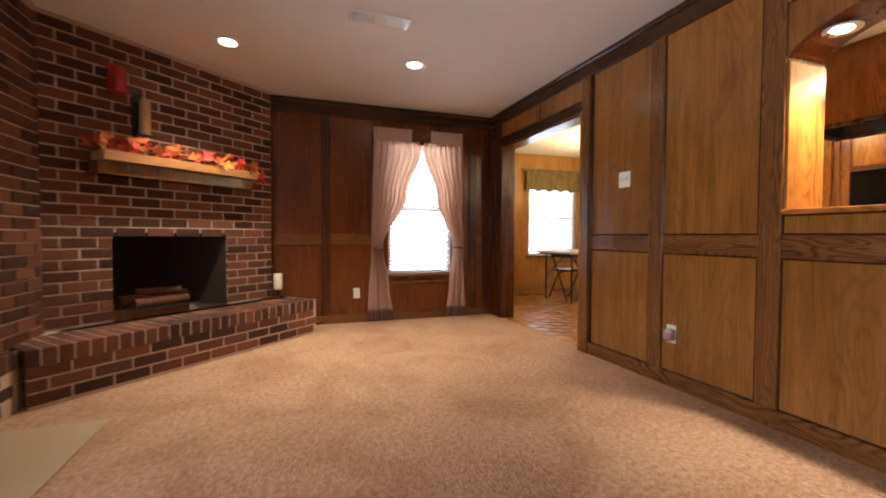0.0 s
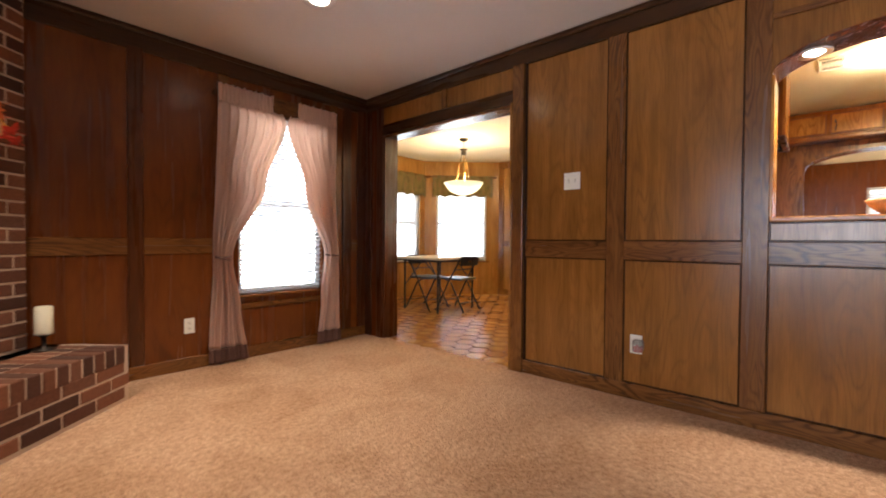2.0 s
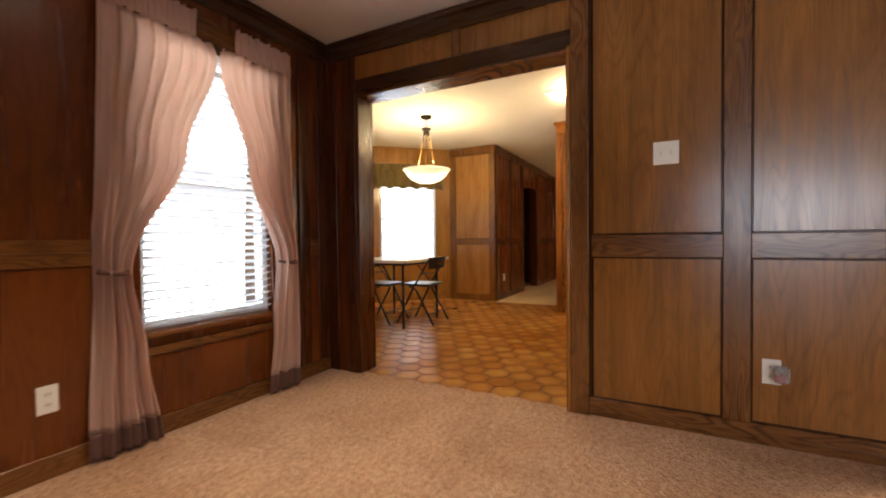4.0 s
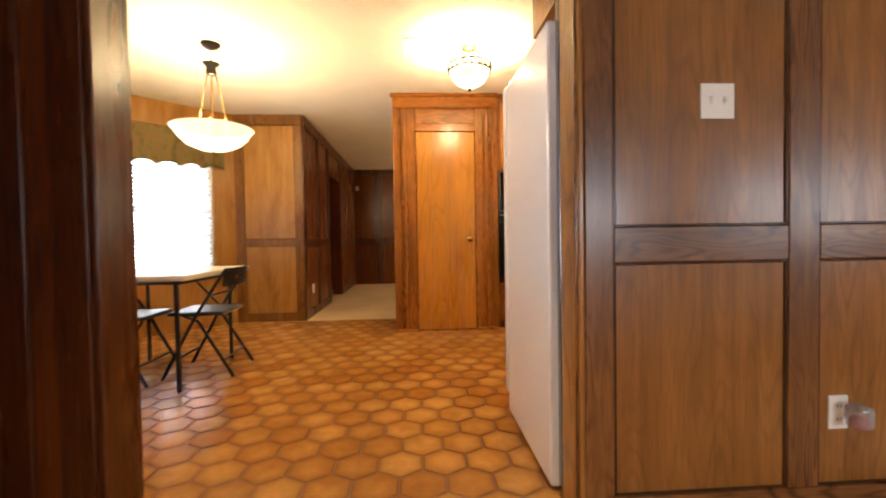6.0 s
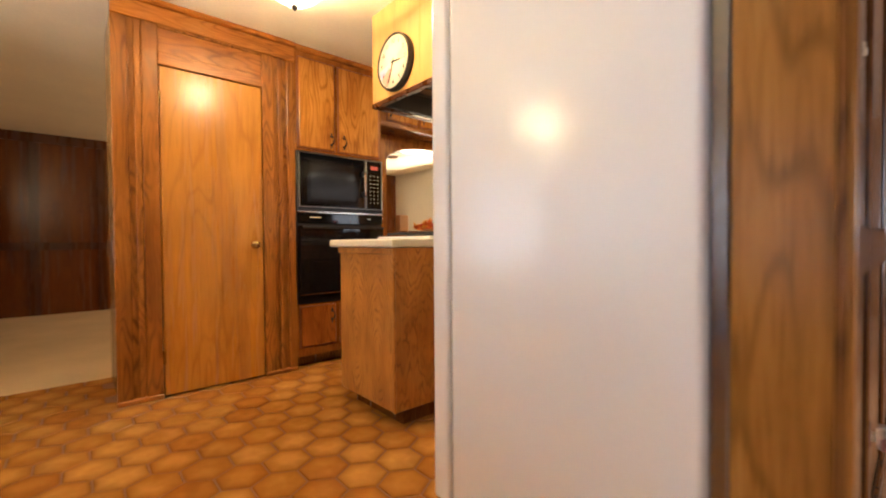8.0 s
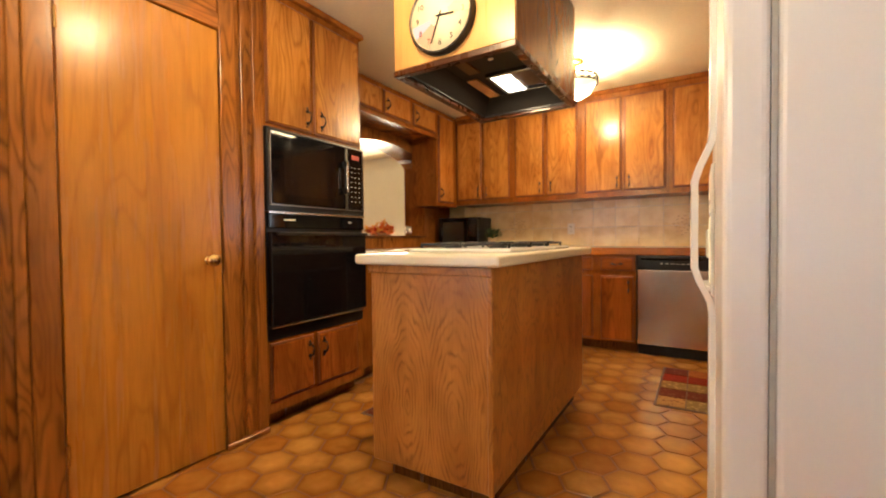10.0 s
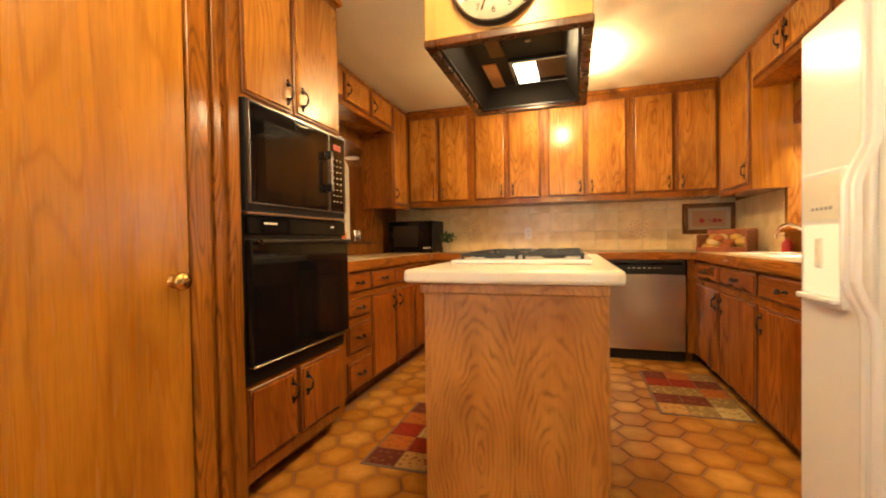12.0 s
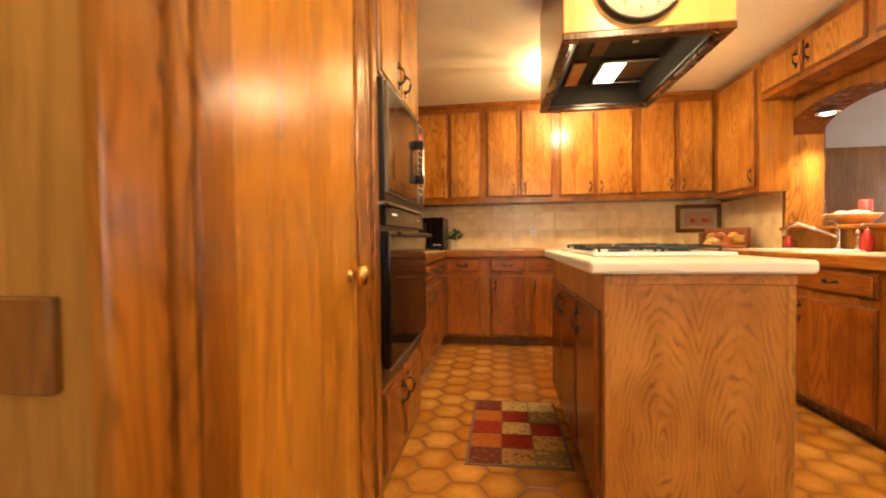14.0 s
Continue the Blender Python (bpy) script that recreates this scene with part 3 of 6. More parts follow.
def stile_y(wall, face, x0, x1, z0, z1, mat=STILE, out=-1):
    part("stile", B(x0, x1, face, face + out * 0.016, z0, z1, bevel=0.003), mat, wall)


for y0, y1 in ((2.10, 2.21), (1.376, 1.487), (0.26, 0.38), (-0.55, -0.44), (-1.4, -1.29), (-2.3, -2.19)):
    stile_x(wall_divider, WX, y0, y1, 0.095, 2.30)
spans = ((2.21, 2.81), (1.487, 2.10), (0.38, 1.376), (-0.44, 0.26), (-1.29, -0.55), (-2.19, -1.4))
for k, (y0, y1) in enumerate(spans):
    rail_x(wall_divider, WX, y0, y1, 0.872, 0.988)
    bead_x(wall_divider, WX, y0, y1, 0.095, 0.872)
    if k == 2:
        bead_x(wall_divider, WX, y0, y1, 0.988, 1.09)
        rail_x(wall_divider, WX, y0, y1, 2.13, 2.16)
    else:
        bead_x(wall_divider, WX, y0, y1, 0.988, 2.30)
rail_x(wall_divider, WX, -3.4, DY0, 0.0, 0.095, thick=0.02)
rail_x(wall_divider, WX, -3.4, NY, 2.30, 2.40, CROWN)
part("crown", B(WX - 0.035, WX, -3.4, NY - 0.036, 2.40, CZ - 0.001, bevel=0.01), CROWN, wall_divider)
# doorway casing, standing proud of the panelling, and the small panels over it
part("casing", B(WX - 0.038, WX, 2.822, DY0 - 0.001, 0.0, 2.30, bevel=0.006, seg=2), STILE, wall_divider)
part("casing_bead", B(WX - 0.022, WX, 2.810, 2.822, 0.095, 2.30, bevel=0.004), BEAD, wall_divider)
# head rail, far stiles and far lining: reddish wood darkened for the corner's shade
rail_x(wall_divider, WX, DY0, DY1, DZ, 2.13, CROWN)
stile_x(wall_divider, WX, 3.60, 3.66, 2.13, 2.30)
stile_x(wall_divider, WX, DY1, DY1 + 0.10, 0.0, 2.30, REDSTILE)
stile_x(wall_divider, WX, 4.62, NY, 0.0, 2.30, REDSTILE)
# the near lining's lighter oak has the bay's daylight in its colour
part("jamb_lining", B(WX - 0.040, KX - 0.032, DY0 - 0.0005, DY0 + 0.018, 0.0, DZ, bevel=0.005, seg=2), JAMB, wall_divider)
part("jamb_stop", B(WX - 0.030, WX - 0.016, DY0 + 0.018, DY0 + 0.024, 0.0, DZ - 0.022, bevel=0.002), STILE, wall_divider)
part("jamb_lining", B(WX - 0.005, KX + 0.01, DY1 - 0.022, DY1 + 0.001, 0.0, DZ, bevel=0.004), REDSTILE, wall_divider)
part("head_lining", B(WX - 0.005, KX + 0.01, DY0 + 0.022, DY1 - 0.022, DZ - 0.022, DZ + 0.001, bevel=0.004), RAIL, wall_divider)
part("corner_guard", B(KX - 0.031, KX + 0.002, DY0 - 0.001, DY0 + 0.020, 0.0, DZ - 0.022, bevel=0.003), GUARD, wall_divider, "grey metal corner strip")
part("casing", B(KX, KX + 0.018, DY1, DY1 + 0.10, 0, DZ + 0.10, bevel=0.004), STILE, wall_divider)
bm = bmesh.new()
for k in range(24):
    (xa, ya, za), (xb, yb, zb) = arch_outline(WX, AW0, AW1, CZ, 1.85, 0.17)[k:k + 2]
    prism(bm, [(WX + 0.004, ya, za - 0.004), (WX + 0.004, yb, zb - 0.004), (WX + 0.004, yb, zb + 0.002), (WX + 0.004, ya, za + 0.002)], (KX + 0.112 - WX, 0, 0))
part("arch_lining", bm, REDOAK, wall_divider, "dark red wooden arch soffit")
part("sill_board", B(WX - 0.025, KX + 0.16, AW0 + 0.002, AW1 - 0.002, 1.09, 1.117, bevel=0.006, seg=2), CABH, wall_divider, "orange-brown wooden sill board")
for y in (AW0, AW1):
    s = 0.012 if y == AW0 else -0.012
    part("reveal", B(WX + 0.003, KX + 0.117, y, y + s, 1.118, 1.85), CAB, wall_divider)

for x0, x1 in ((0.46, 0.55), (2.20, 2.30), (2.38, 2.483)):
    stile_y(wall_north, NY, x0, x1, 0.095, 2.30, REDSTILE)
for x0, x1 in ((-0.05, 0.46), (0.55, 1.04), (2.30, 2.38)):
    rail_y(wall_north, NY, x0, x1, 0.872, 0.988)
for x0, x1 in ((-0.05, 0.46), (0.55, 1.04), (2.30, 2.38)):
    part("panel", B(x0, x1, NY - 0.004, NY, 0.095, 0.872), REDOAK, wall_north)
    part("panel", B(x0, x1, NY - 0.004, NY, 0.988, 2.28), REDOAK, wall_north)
rail_y(wall_north, NY, -0.05, 2.48, 0.0, 0.095, thick=0.02)
rail_y(wall_north, NY, -0.05, 2.48, 2.28, 2.40, CROWN)
rail_y(wall_north, NY, 1.10, 2.08, 0.41, 0.455)
stile_y(wall_north, NY, 1.04, 1.12, 0.095, 2.28)
stile_y(wall_north, NY, 2.06, 2.14, 0.095, 2.28)
part("crown", B(-0.05, WX, NY - 0.035, NY, 2.40, CZ - 0.001, bevel=0.01), CROWN, wall_north)

for y0, y1 in ((4.79, 4.88), (5.47, 5.57)):
    stile_x(wall_bay_return, 6.24, y0, y1, 0.095, 2.32, NOOKTRIM)
rail_x(wall_bay_return, 6.24, 4.88, 5.47, 0.90, 0.98, NOOKTRIM)
rail_x(wall_bay_return, 6.24, 4.79, 5.57, 0.0, 0.095, NOOKTRIM, thick=0.02)
rail_x(wall_bay_return, 6.24, 4.79, 5.57, 2.32, CZ - 0.001, NOOKTRIM, thick=0.03)
bead_x(wall_bay_return, 6.24, 4.88, 5.47, 0.98, 2.32, mat=NOOKTRIM, sheet=NOOK)
bead_x(wall_bay_return, 6.24, 4.88, 5.47, 0.095, 0.90, mat=NOOKTRIM, sheet=NOOK)
for x0, x1 in ((6.24, 6.33), (6.95, 7.05), (7.58, 7.70), (8.60, 8.72), (9.3, 9.4), (10.1, 10.2)):
    stile_y(wall_hall_north, 4.79, x0, x1, 0.0, 2.32, REDSTILE)
for x0, x1 in ((6.33, 6.95), (7.05, 7.58), (8.72, 9.3), (9.4, 10.1)):
    rail_y(wall_hall_north, 4.79, x0, x1, 0.88, 0.98, mat=REDSTILE)
    rail_y(wall_hall_north, 4.79, x0, x1, 0.0, 0.095, mat=REDSTILE)
rail_y(wall_hall_north, 4.79, 6.24, 10.2, 2.32, CZ - 0.001, thick=0.03, mat=REDSTILE)
for y0, y1 in ((4.2, 4.3), (3.5, 3.6), (2.8, 2.9)):
    stile_x(wall_hall_east, 10.2, y0, y1, 0.0, 2.32, REDSTILE)
rail_x(wall_hall_east, 10.2, 2.0, 4.77, 0.88, 0.98, thick=0.02, mat=REDSTILE)
rail_x(wall_hall_east, 10.2, 2.0, 4.75, 2.32, CZ - 0.001, thick=0.03, mat=REDSTILE)


# ---- windows ----
def window(name, width, z0, z1, at, turn, label, slats=True):
    """A double-hung window with blinds, in its own plane: x along the wall, y outwards."""
    w = thing(name, (at[0], at[1], 0), label, "window", turn=turn, kind="structure")
    bm = bmesh.new()
    t = 0.045
    box(bm, 0, t, 0.05, 0.12, z0, z1, bevel=0.004)
    box(bm, width - t, width, 0.05, 0.12, z0, z1, bevel=0.004)
    box(bm, t, width - t, 0.05, 0.12, z0, z0 + t, bevel=0.004)
    box(bm, t, width - t, 0.05, 0.12, z1 - t, z1, bevel=0.004)
    part("window_frame", bm, WHITE, w, "white window frame", local=True)
    zm = (z0 + z1) / 2
    part("meeting_rail", B(t, width - t, 0.07, 0.11, zm - 0.022, zm + 0.022, bevel=0.004), WHITE, w, local=True)
    for lo, hi in ((z0 + t, zm - 0.022), (zm + 0.022, z1 - t)):
        ob = part("pane", B(t, width - t, 0.088, 0.092, lo, hi), PANE, w, local=True)
        ob.visible_shadow = False
    part("window_sill", B(-0.05, width + 0.05, -0.05, 0.05, z0 - 0.025, z0 - 0.002, bevel=0.006, seg=2), RAIL, w, "dark wooden sill", local=True)
    if slats:
        me = None
        n = int((z1 - z0 - 0.09) / 0.042)
        for k in range(n):
            bm = B(0.02, width - 0.02, -0.024, 0.024, -0.0012, 0.0012)
            if me is None:
                ob = part("slat", bm, BLIND, w, local=True)
                me = ob.data
                me.transform(Matrix.Rotation(radians(-24), 4, "X"))
            else:
                bm.free()
                ob = new("slat", me)
                ob.parent = w
            ob.location = (0, 0.02, z0 + 0.03 + k * 0.042)
        part("head_rail", B(0.015, width - 0.015, -0.005, 0.045, z1 - 0.045, z1 - 0.002, bevel=0.004), BLIND, w, "white blind head rail", local=True)
    return w


window("window_1", 0.78, 0.53, 2.04, (1.20, NY), 0, "double-hung window with white horizontal blinds")
ae = math.degrees(math.atan2(E2[1] - E1[1], E2[0] - E1[0]))
ue = (Vector(E2) - Vector(E1)).normalized()
window("window_2", 0.92, 0.62, 2.02, (E1[0] + 0.22 * ue.x, E1[1] + 0.22 * ue.y), ae, "bay window with white blinds, daylit")
window("window_3", 1.00, 0.62, 2.02, (W1[0] + 0.60, W1[1]), 0, "middle bay window with white blinds, daylit")
uw = (Vector(W1) - Vector(W2)).normalized()
window("window_4", 0.92, 0.62, 2.02, (W2[0] + 0.22 * uw.x, W2[1] + 0.22 * uw.y), 45, "bay window with white blinds, daylit")
window("window_5", 4.00, 0.85, 2.10, (-6.5, -1.6), 90, "wide window in the wall behind", slats=False)
window("window_6", 1.27, 0.80, 1.97, (10.2, 0.52), -90, "back room window with white blinds, daylit")
window("window_7", 2.80, 0.85, 2.10, (-1.8, -3.4), 180, "wide window in the wall behind", slats=False)
# daylit distance outside
tagged(part("backdrop", B(11.4, 11.45, -2.4, 2.2, -0.5, 3.5), DAYGLOW), "white overcast distance outside the back room", "", "", "structure")
bm = B(-1.5, 4.2, 7.9, 7.95, -0.5, 3.5)
tagged(part("backdrop", bm, DAYGLOW), "white overcast distance outside the windows", "", "", "structure")
bm = B(4.2, 9.0, 8.6, 8.65, -0.5, 3.5)
tagged(part("backdrop", bm, DAYGLOW), "white overcast distance outside the bay", "", "", "structure")
bm = B(7.6, 7.65, 6.2, 8.6, -0.5, 3.5)
tagged(part("backdrop", bm, DAYGLOW), "white overcast distance outside the bay", "", "", "structure")


# ---- curtains and valances ----
def cloth(rows, cols, place):
    """A hanging sheet from place(u, v), u across and v from the top down."""
    bm = bmesh.new()
    g = [[bm.verts.new(place(c / cols, r / rows)) for c in range(cols + 1)] for r in range(rows + 1)]
    for r in range(rows):
        for c in range(cols):
            f = bm.faces.new((g[r][c], g[r + 1][c], g[r + 1][c + 1], g[r][c + 1]))
            f.smooth = True
    return bm


def lerp(table, v):
    for (a, x), (c, y) in zip(table, table[1:]):
        if v <= c:
            k = (v - a) / (c - a)
            k = k * k * (3 - 2 * k)
            return x + (y - x) * k
    return table[-1][1]


def curtain(outer, inner, bottom, label):
    """One tied-back panel: outer and inner edges as (height, x) tables from the top down."""
    top = 2.19
    cur = thing("curtain", ((outer[0][1] + inner[-1][1]) / 2, NY - 0.06, 0), label, "curtain", "curtains at the family room window")

    def sheet(z_top, z_bot, amp, push):
        def place(u, v):
            z = z_top + (z_bot - z_top) * v
            a, c = lerp(outer, top - z), lerp(inner, top - z)
            x = a + (c - a) * u
            squeeze = 0.30 / max(abs(c - a), 0.1)
            fold = math.sin(u * 47 + 0.9 * math.sin(z * 2.3) + 2.5 * u * u) * 0.55 + math.sin(u * 19 + z * 1.4) * 0.5 + 0.16 * math.sin(u * 97 + z * 5)
            return Vector((x, NY - 0.065 - push + amp * min(squeeze, 1.6) * fold, z))
        return place

    ob = part("cloth", cloth(60, 110, sheet(2.06, 0.13, 0.034, 0.0)), CURTAIN, cur)
    ob.modifiers.new("thick", "SOLIDIFY").thickness = 0.002
    ob = part("hem", cloth(6, 90, sheet(0.13, bottom, 0.028, 0.001)), HEM, cur, "dark brown hem band")
    ob.modifiers.new("thick", "SOLIDIFY").thickness = 0.003

    def header(u, v):
        z = 2.19 - 0.14 * v
        x = outer[0][1] + (inner[0][1] - outer[0][1]) * u
        return Vector((x, NY - 0.080 + 0.010 * math.sin(u * 95) + 0.006 * math.sin(u * 37 + v * 4), z + 0.006 * math.sin(u * 60)))

    ob = part("header", cloth(8, 110, header), CURTAIN, cur, "gathered pink header")
    ob.modifiers.new("thick", "SOLIDIFY").thickness = 0.004
    zt = 0.845
    a, c = lerp(outer, top - zt), lerp(inner, top - zt)
    bm = bmesh.new()
    tube(bm, [(a + (c - a) * k / 8, NY - 0.06 - 0.075 * math.sin(math.pi * k / 8), zt - 0.01 * math.sin(math.pi * k / 8)) for k in range(9)], 0.010)
    part("tie_back", bm, HEM, cur, "dark tie-back")
    return cur


curtain([(0, 1.02), (1.35, 1.00), (2.2, 0.955)], [(0, 1.46), (0.20, 1.575), (0.75, 1.40), (1.35, 1.12), (1.75, 1.19), (2.2, 1.25)], 0.015, "dusty pink sheer curtain panel tied back with a brown hem")
curtain([(0, 2.085), (1.35, 2.10), (2.2, 2.15)], [(0, 1.69), (0.20, 1.585), (0.75, 1.76), (1.35, 1.98), (1.75, 1.93), (2.2, 1.88)], 0.015, "dusty pink sheer curtain panel tied back with a brown hem")
bm = bmesh.new()
rod(bm, (1.0, NY - 0.032, 2.12), (2.11, NY - 0.032, 2.12), 0.010)
for x in (1.01, 2.10):
    box(bm, x - 0.01, x + 0.01, NY - 0.06, NY, 2.105, 2.135)
box(bm, 1.30, 1.85, NY - 0.04, NY - 0.016, 2.05, 2.20, bevel=0.003)
solo("curtain_rod", bm, RAIL, "dark wooden curtain rod on wall brackets", "curtain rod")


def valance(at, turn, width, drop, label):
    v = thing("valance", (at[0], at[1], 0), label, "valance", "valances in the bay", turn=turn)

    def place(u, w):
        x = width * u
        scallop = 0.035 * abs(math.sin(math.pi * u * 5))
        z = 2.17 - (drop - scallop) * w
        return Vector((x, -0.075 + 0.016 * math.sin(u * 34) * (0.4 + 0.6 * w), z))

    ob = part("cloth", cloth(14, 90, place), VALANCE, v, local=True)
    ob.modifiers.new("thick", "SOLIDIFY").thickness = 0.003
    bm = bmesh.new()
    rod(bm, (-0.06, -0.06, 2.15), (width + 0.06, -0.06, 2.15), 0.012)
    for x in (-0.06, width + 0.06):
        bmesh.ops.create_uvsphere(bm, u_segments=12, v_segments=8, radius=0.026, matrix=Matrix.Translation((x, -0.06, 2.15)))
        box(bm, x - 0.008, x + 0.008, -0.06, 0.0, 2.14, 2.16)
    part("curtain_rod", bm, STILE, v, "dark turned rod", local=True)


valance((E1[0] + 0.14 * ue.x, E1[1] + 0.14 * ue.y), ae, 1.10, 0.40, "olive printed valance with a scalloped hem on a rod")
valance((W1[0] + 0.50, W1[1]), 0, 1.18, 0.40, "olive printed valance with a scalloped hem on a rod")
valance((W2[0] + 0.14 * uw.x, W2[1] + 0.14 * uw.y), 45, 1.10, 0.40, "olive printed valance with a scalloped hem on a rod")


# ---- fireplace, in its own frame: x along the face, y into the chimney ----
FT = 42.5
FP = thing("fireplace", (-0.04, 4.61, 0), "red-brown brick corner fireplace with pale mortar and a black firebox", "fireplace", turn=FT)
HZ, FX0, FX1, FTOP = 0.34, -1.41, -0.495, 0.995
FL = -1.81
for x0, x1, z0 in ((FL, FX0, 0.0), (FX1, 0.0, 0.0), (FX0, FX1, FTOP)):
    part("mortar_bed", B(x0, x1, 0.005, 0.6, z0, CZ), MORTAR, FP, "grey-tan mortar joints", local=True)
bm = bmesh.new()
box(bm, FX0 - 0.02, FX1 + 0.02, 0.52, 0.58, HZ, FTOP)
box(bm, FX0 - 0.02, FX1 + 0.02, 0.1, 0.58, FTOP - 0.015, FTOP - 0.003)
part("firebox_back", bm, SOOT, FP, "sooty black firebox", local=True)
bm = bmesh.new()
prism(bm, [(FX1, 0.02, HZ), (FX1, 0.02, FTOP - 0.004), (FX1 - 0.22, 0.52, FTOP - 0.004), (FX1 - 0.22, 0.52, HZ)], (0.05, 0.0, 0))
prism(bm, [(FX0, 0.02, HZ), (FX0, 0.02, FTOP - 0.004), (FX0 + 0.22, 0.52, FTOP - 0.004), (FX0 + 0.22, 0.52, HZ)], (-0.05, 0.0, 0))
part("firebox_side", bm, FIRESIDE, FP, "smoke-stained firebox cheeks", local=True)
BL, BH, J, COURSE = 0.202, 0.0645, 0.0120, 0.0765


def brick_mesh(name, l, d, h):
    bm = B(-l / 2, l / 2, -d / 2, d / 2, -h / 2, h / 2, bevel=0.004)
    me = bpy.data.meshes.new(name)
    bm.to_mesh(me)
    bm.free()
    me.materials.append(BRICK)
    return me


brick_cache = {}
brng = random.Random(5)


def brick(parent, x, y, z, l, d=0.05, h=BH):
    key = (round(l, 3), round(d, 3), round(h, 3))
    if key not in brick_cache:
        brick_cache[key] = brick_mesh("brick", *key)
    ob = new("brick", brick_cache[key])
    ob.parent = parent
    ob.location = (x, y + brng.uniform(-0.002, 0.002), z + brng.uniform(-0.001, 0.001))
    ob.rotation_euler = (0, brng.uniform(-0.006, 0.006), brng.uniform(-0.006, 0.006))
    return ob


def course(parent, x0, x1, y, z, shift, d=0.05, h=BH):
    """One course of running bond between x0 and x1."""
    x = x0 - shift
    while x < x1 - 0.012:
        a, c = max(x, x0), min(x + BL, x1)
        if c - a > 0.025:
            brick(parent, (a + c) / 2, y, z, c - a, d, h)
        x += BL + J


n = 0
z = HZ + 0.012 + BH / 2
while z < CZ - 0.03:
    s = (BL + J) / 2 if n % 2 else 0.0
    if z < FTOP:
        course(FP, FL, FX0, 0.025, z, s)
        course(FP, FX1, 0.0, 0.025, z, s)
    else:
        course(FP, FL, 0.0, 0.025, z, s)
    z += COURSE
    n += 1
# the west return of the chimney, past counting
bm = bmesh.new()
box(bm, -1.40, -1.36, 1.9, 3.36, 0, CZ)
solo("chimney_side_wall", bm, MORTAR, "mortar bed of the brick side wall", "", kind="structure")
bm = bmesh.new()
z, n = 0.05, 0
while z < CZ - 0.03:
    y = 1.9 - (0.107 if n % 2 else 0)
    while y < 3.35:
        a, c = max(y, 1.9), min(y + BL, 3.355)
        if c - a > 0.03:
            box(bm, -1.362, -1.350, a, c, z - BH / 2, z + BH / 2, bevel=0.003)
        y += BL + J
    z += COURSE
    n += 1
solo("chimney_side_bricks", bm, BRICK, "red-brown bricks of the side wall", "brick wall", kind="stuff")
# raised hearth: rowlock edge over three courses
HE = thing("hearth", (-0.04, 4.61, 0), "raised brick hearth with a rowlock top edge along the fireplace", "hearth", turn=FT)
HL, HR, HF = -2.05, 0.115, -0.50
part("core", B(HL + 0.01, HR - 0.004, HF + 0.005, 0.0, 0, HZ - 0.004), MORTAR, HE, "pale mortar", local=True)
x = HL
while x < HR - 0.05:
    ob = brick(HE, x + 0.033, HF + 0.10, HZ - 0.05, 0.066, 0.20, 0.102)
    ob.location.z = HZ - 0.051
    x += 0.0765
for k in range(3):
    course(HE, HL, HR, HF + 0.025, 0.225 - 0.0765 * k - 0.016, 0.107 if k % 2 else 0.0)
    yy = HF + 0.055
    while yy < 0.0:
        ob = brick(HE, HR - 0.012, yy + 0.08, 0.209 - 0.0765 * k, 0.03, 0.16)
        yy += 0.17
x = HL
while x < HR - 0.05:
    brick(HE, x + 0.033, HF + 0.305, HZ - 0.034, 0.066, 0.19, 0.066)
    x += 0.0765
part("back_strip", B(HL + 0.3, HR - 0.004, HF + 0.405, 0.0, HZ - 0.02, HZ - 0.004), BRICK, HE, "brick paving of the hearth top", local=True)
# west leg of the hearth
HS = thing("brick_ledge", (0, 0, 0), "brick side leg of the hearth along the west brick wall", "ledge")
part("core", B(-1.40, -1.265, 1.9, 2.90, 0, HZ - 0.004), MORTAR, HS, "pale mortar")
y = 1.9
while y < 2.86:
    ob = brick(HS, -1.325, y + 0.033, HZ - 0.051, 0.13, 0.066, 0.102)
    ob.rotation_euler.z = 0.0
    y += 0.0765
for k in range(3):
    y = 1.9 + (0.1 if k % 2 else 0.0)
    while y < 2.72:
        ob = brick(HS, -1.285, y + 0.1, 0.209 - 0.0765 * k, 0.2)
        ob.rotation_euler.z = math.pi / 2
        y += BL + J

# gas logs on a grate
LG = thing("fire_logs", (-0.04, 4.61, 0), "brown charred ceramic logs on an iron grate in the firebox", "fire logs", turn=FT)
for x0, y0, x1, y1, z, r in ((-1.25, 0.30, -0.68, 0.34, HZ + 0.09, 0.05), (-1.18, 0.20, -0.74, 0.22, HZ + 0.07, 0.042), (-1.10, 0.33, -0.80, 0.20, HZ + 0.15, 0.035)):
    part("log", rod(bmesh.new(), (x0, y0, z), (x1, y1, z + 0.01), r, r * 0.85), plain("charred_log", (0.15, 0.058, 0.026), 0.9, 0, 30, 0.5, 0.6), LG, local=True)
bm = bmesh.new()
for k in range(6):
    rod(bm, (-1.25 + k * 0.11, 0.14, HZ + 0.03), (-1.25 + k * 0.11, 0.40, HZ + 0.03), 0.006)
for y in (0.16, 0.38):
    rod(bm, (-1.28, y, HZ + 0.03), (-0.66, y, HZ + 0.03), 0.006)
    for x in (-1.25, -0.70):
        rod(bm, (x, y, HZ), (x, y, HZ + 0.03), 0.006)
part("grate", bm, IRON, LG, "black iron grate", local=True)

# mantel
MT = thing("mantel_shelf", (-0.04, 4.61, 1.42), "wooden mantel shelf with a pale front edge on the brick", "mantel", turn=FT)
part("shelf", B(-1.53, -0.31, -0.19, 0.0, 0.075, 0.145, bevel=0.004), MANTEL, MT, "honey-coloured front edge", local=True)
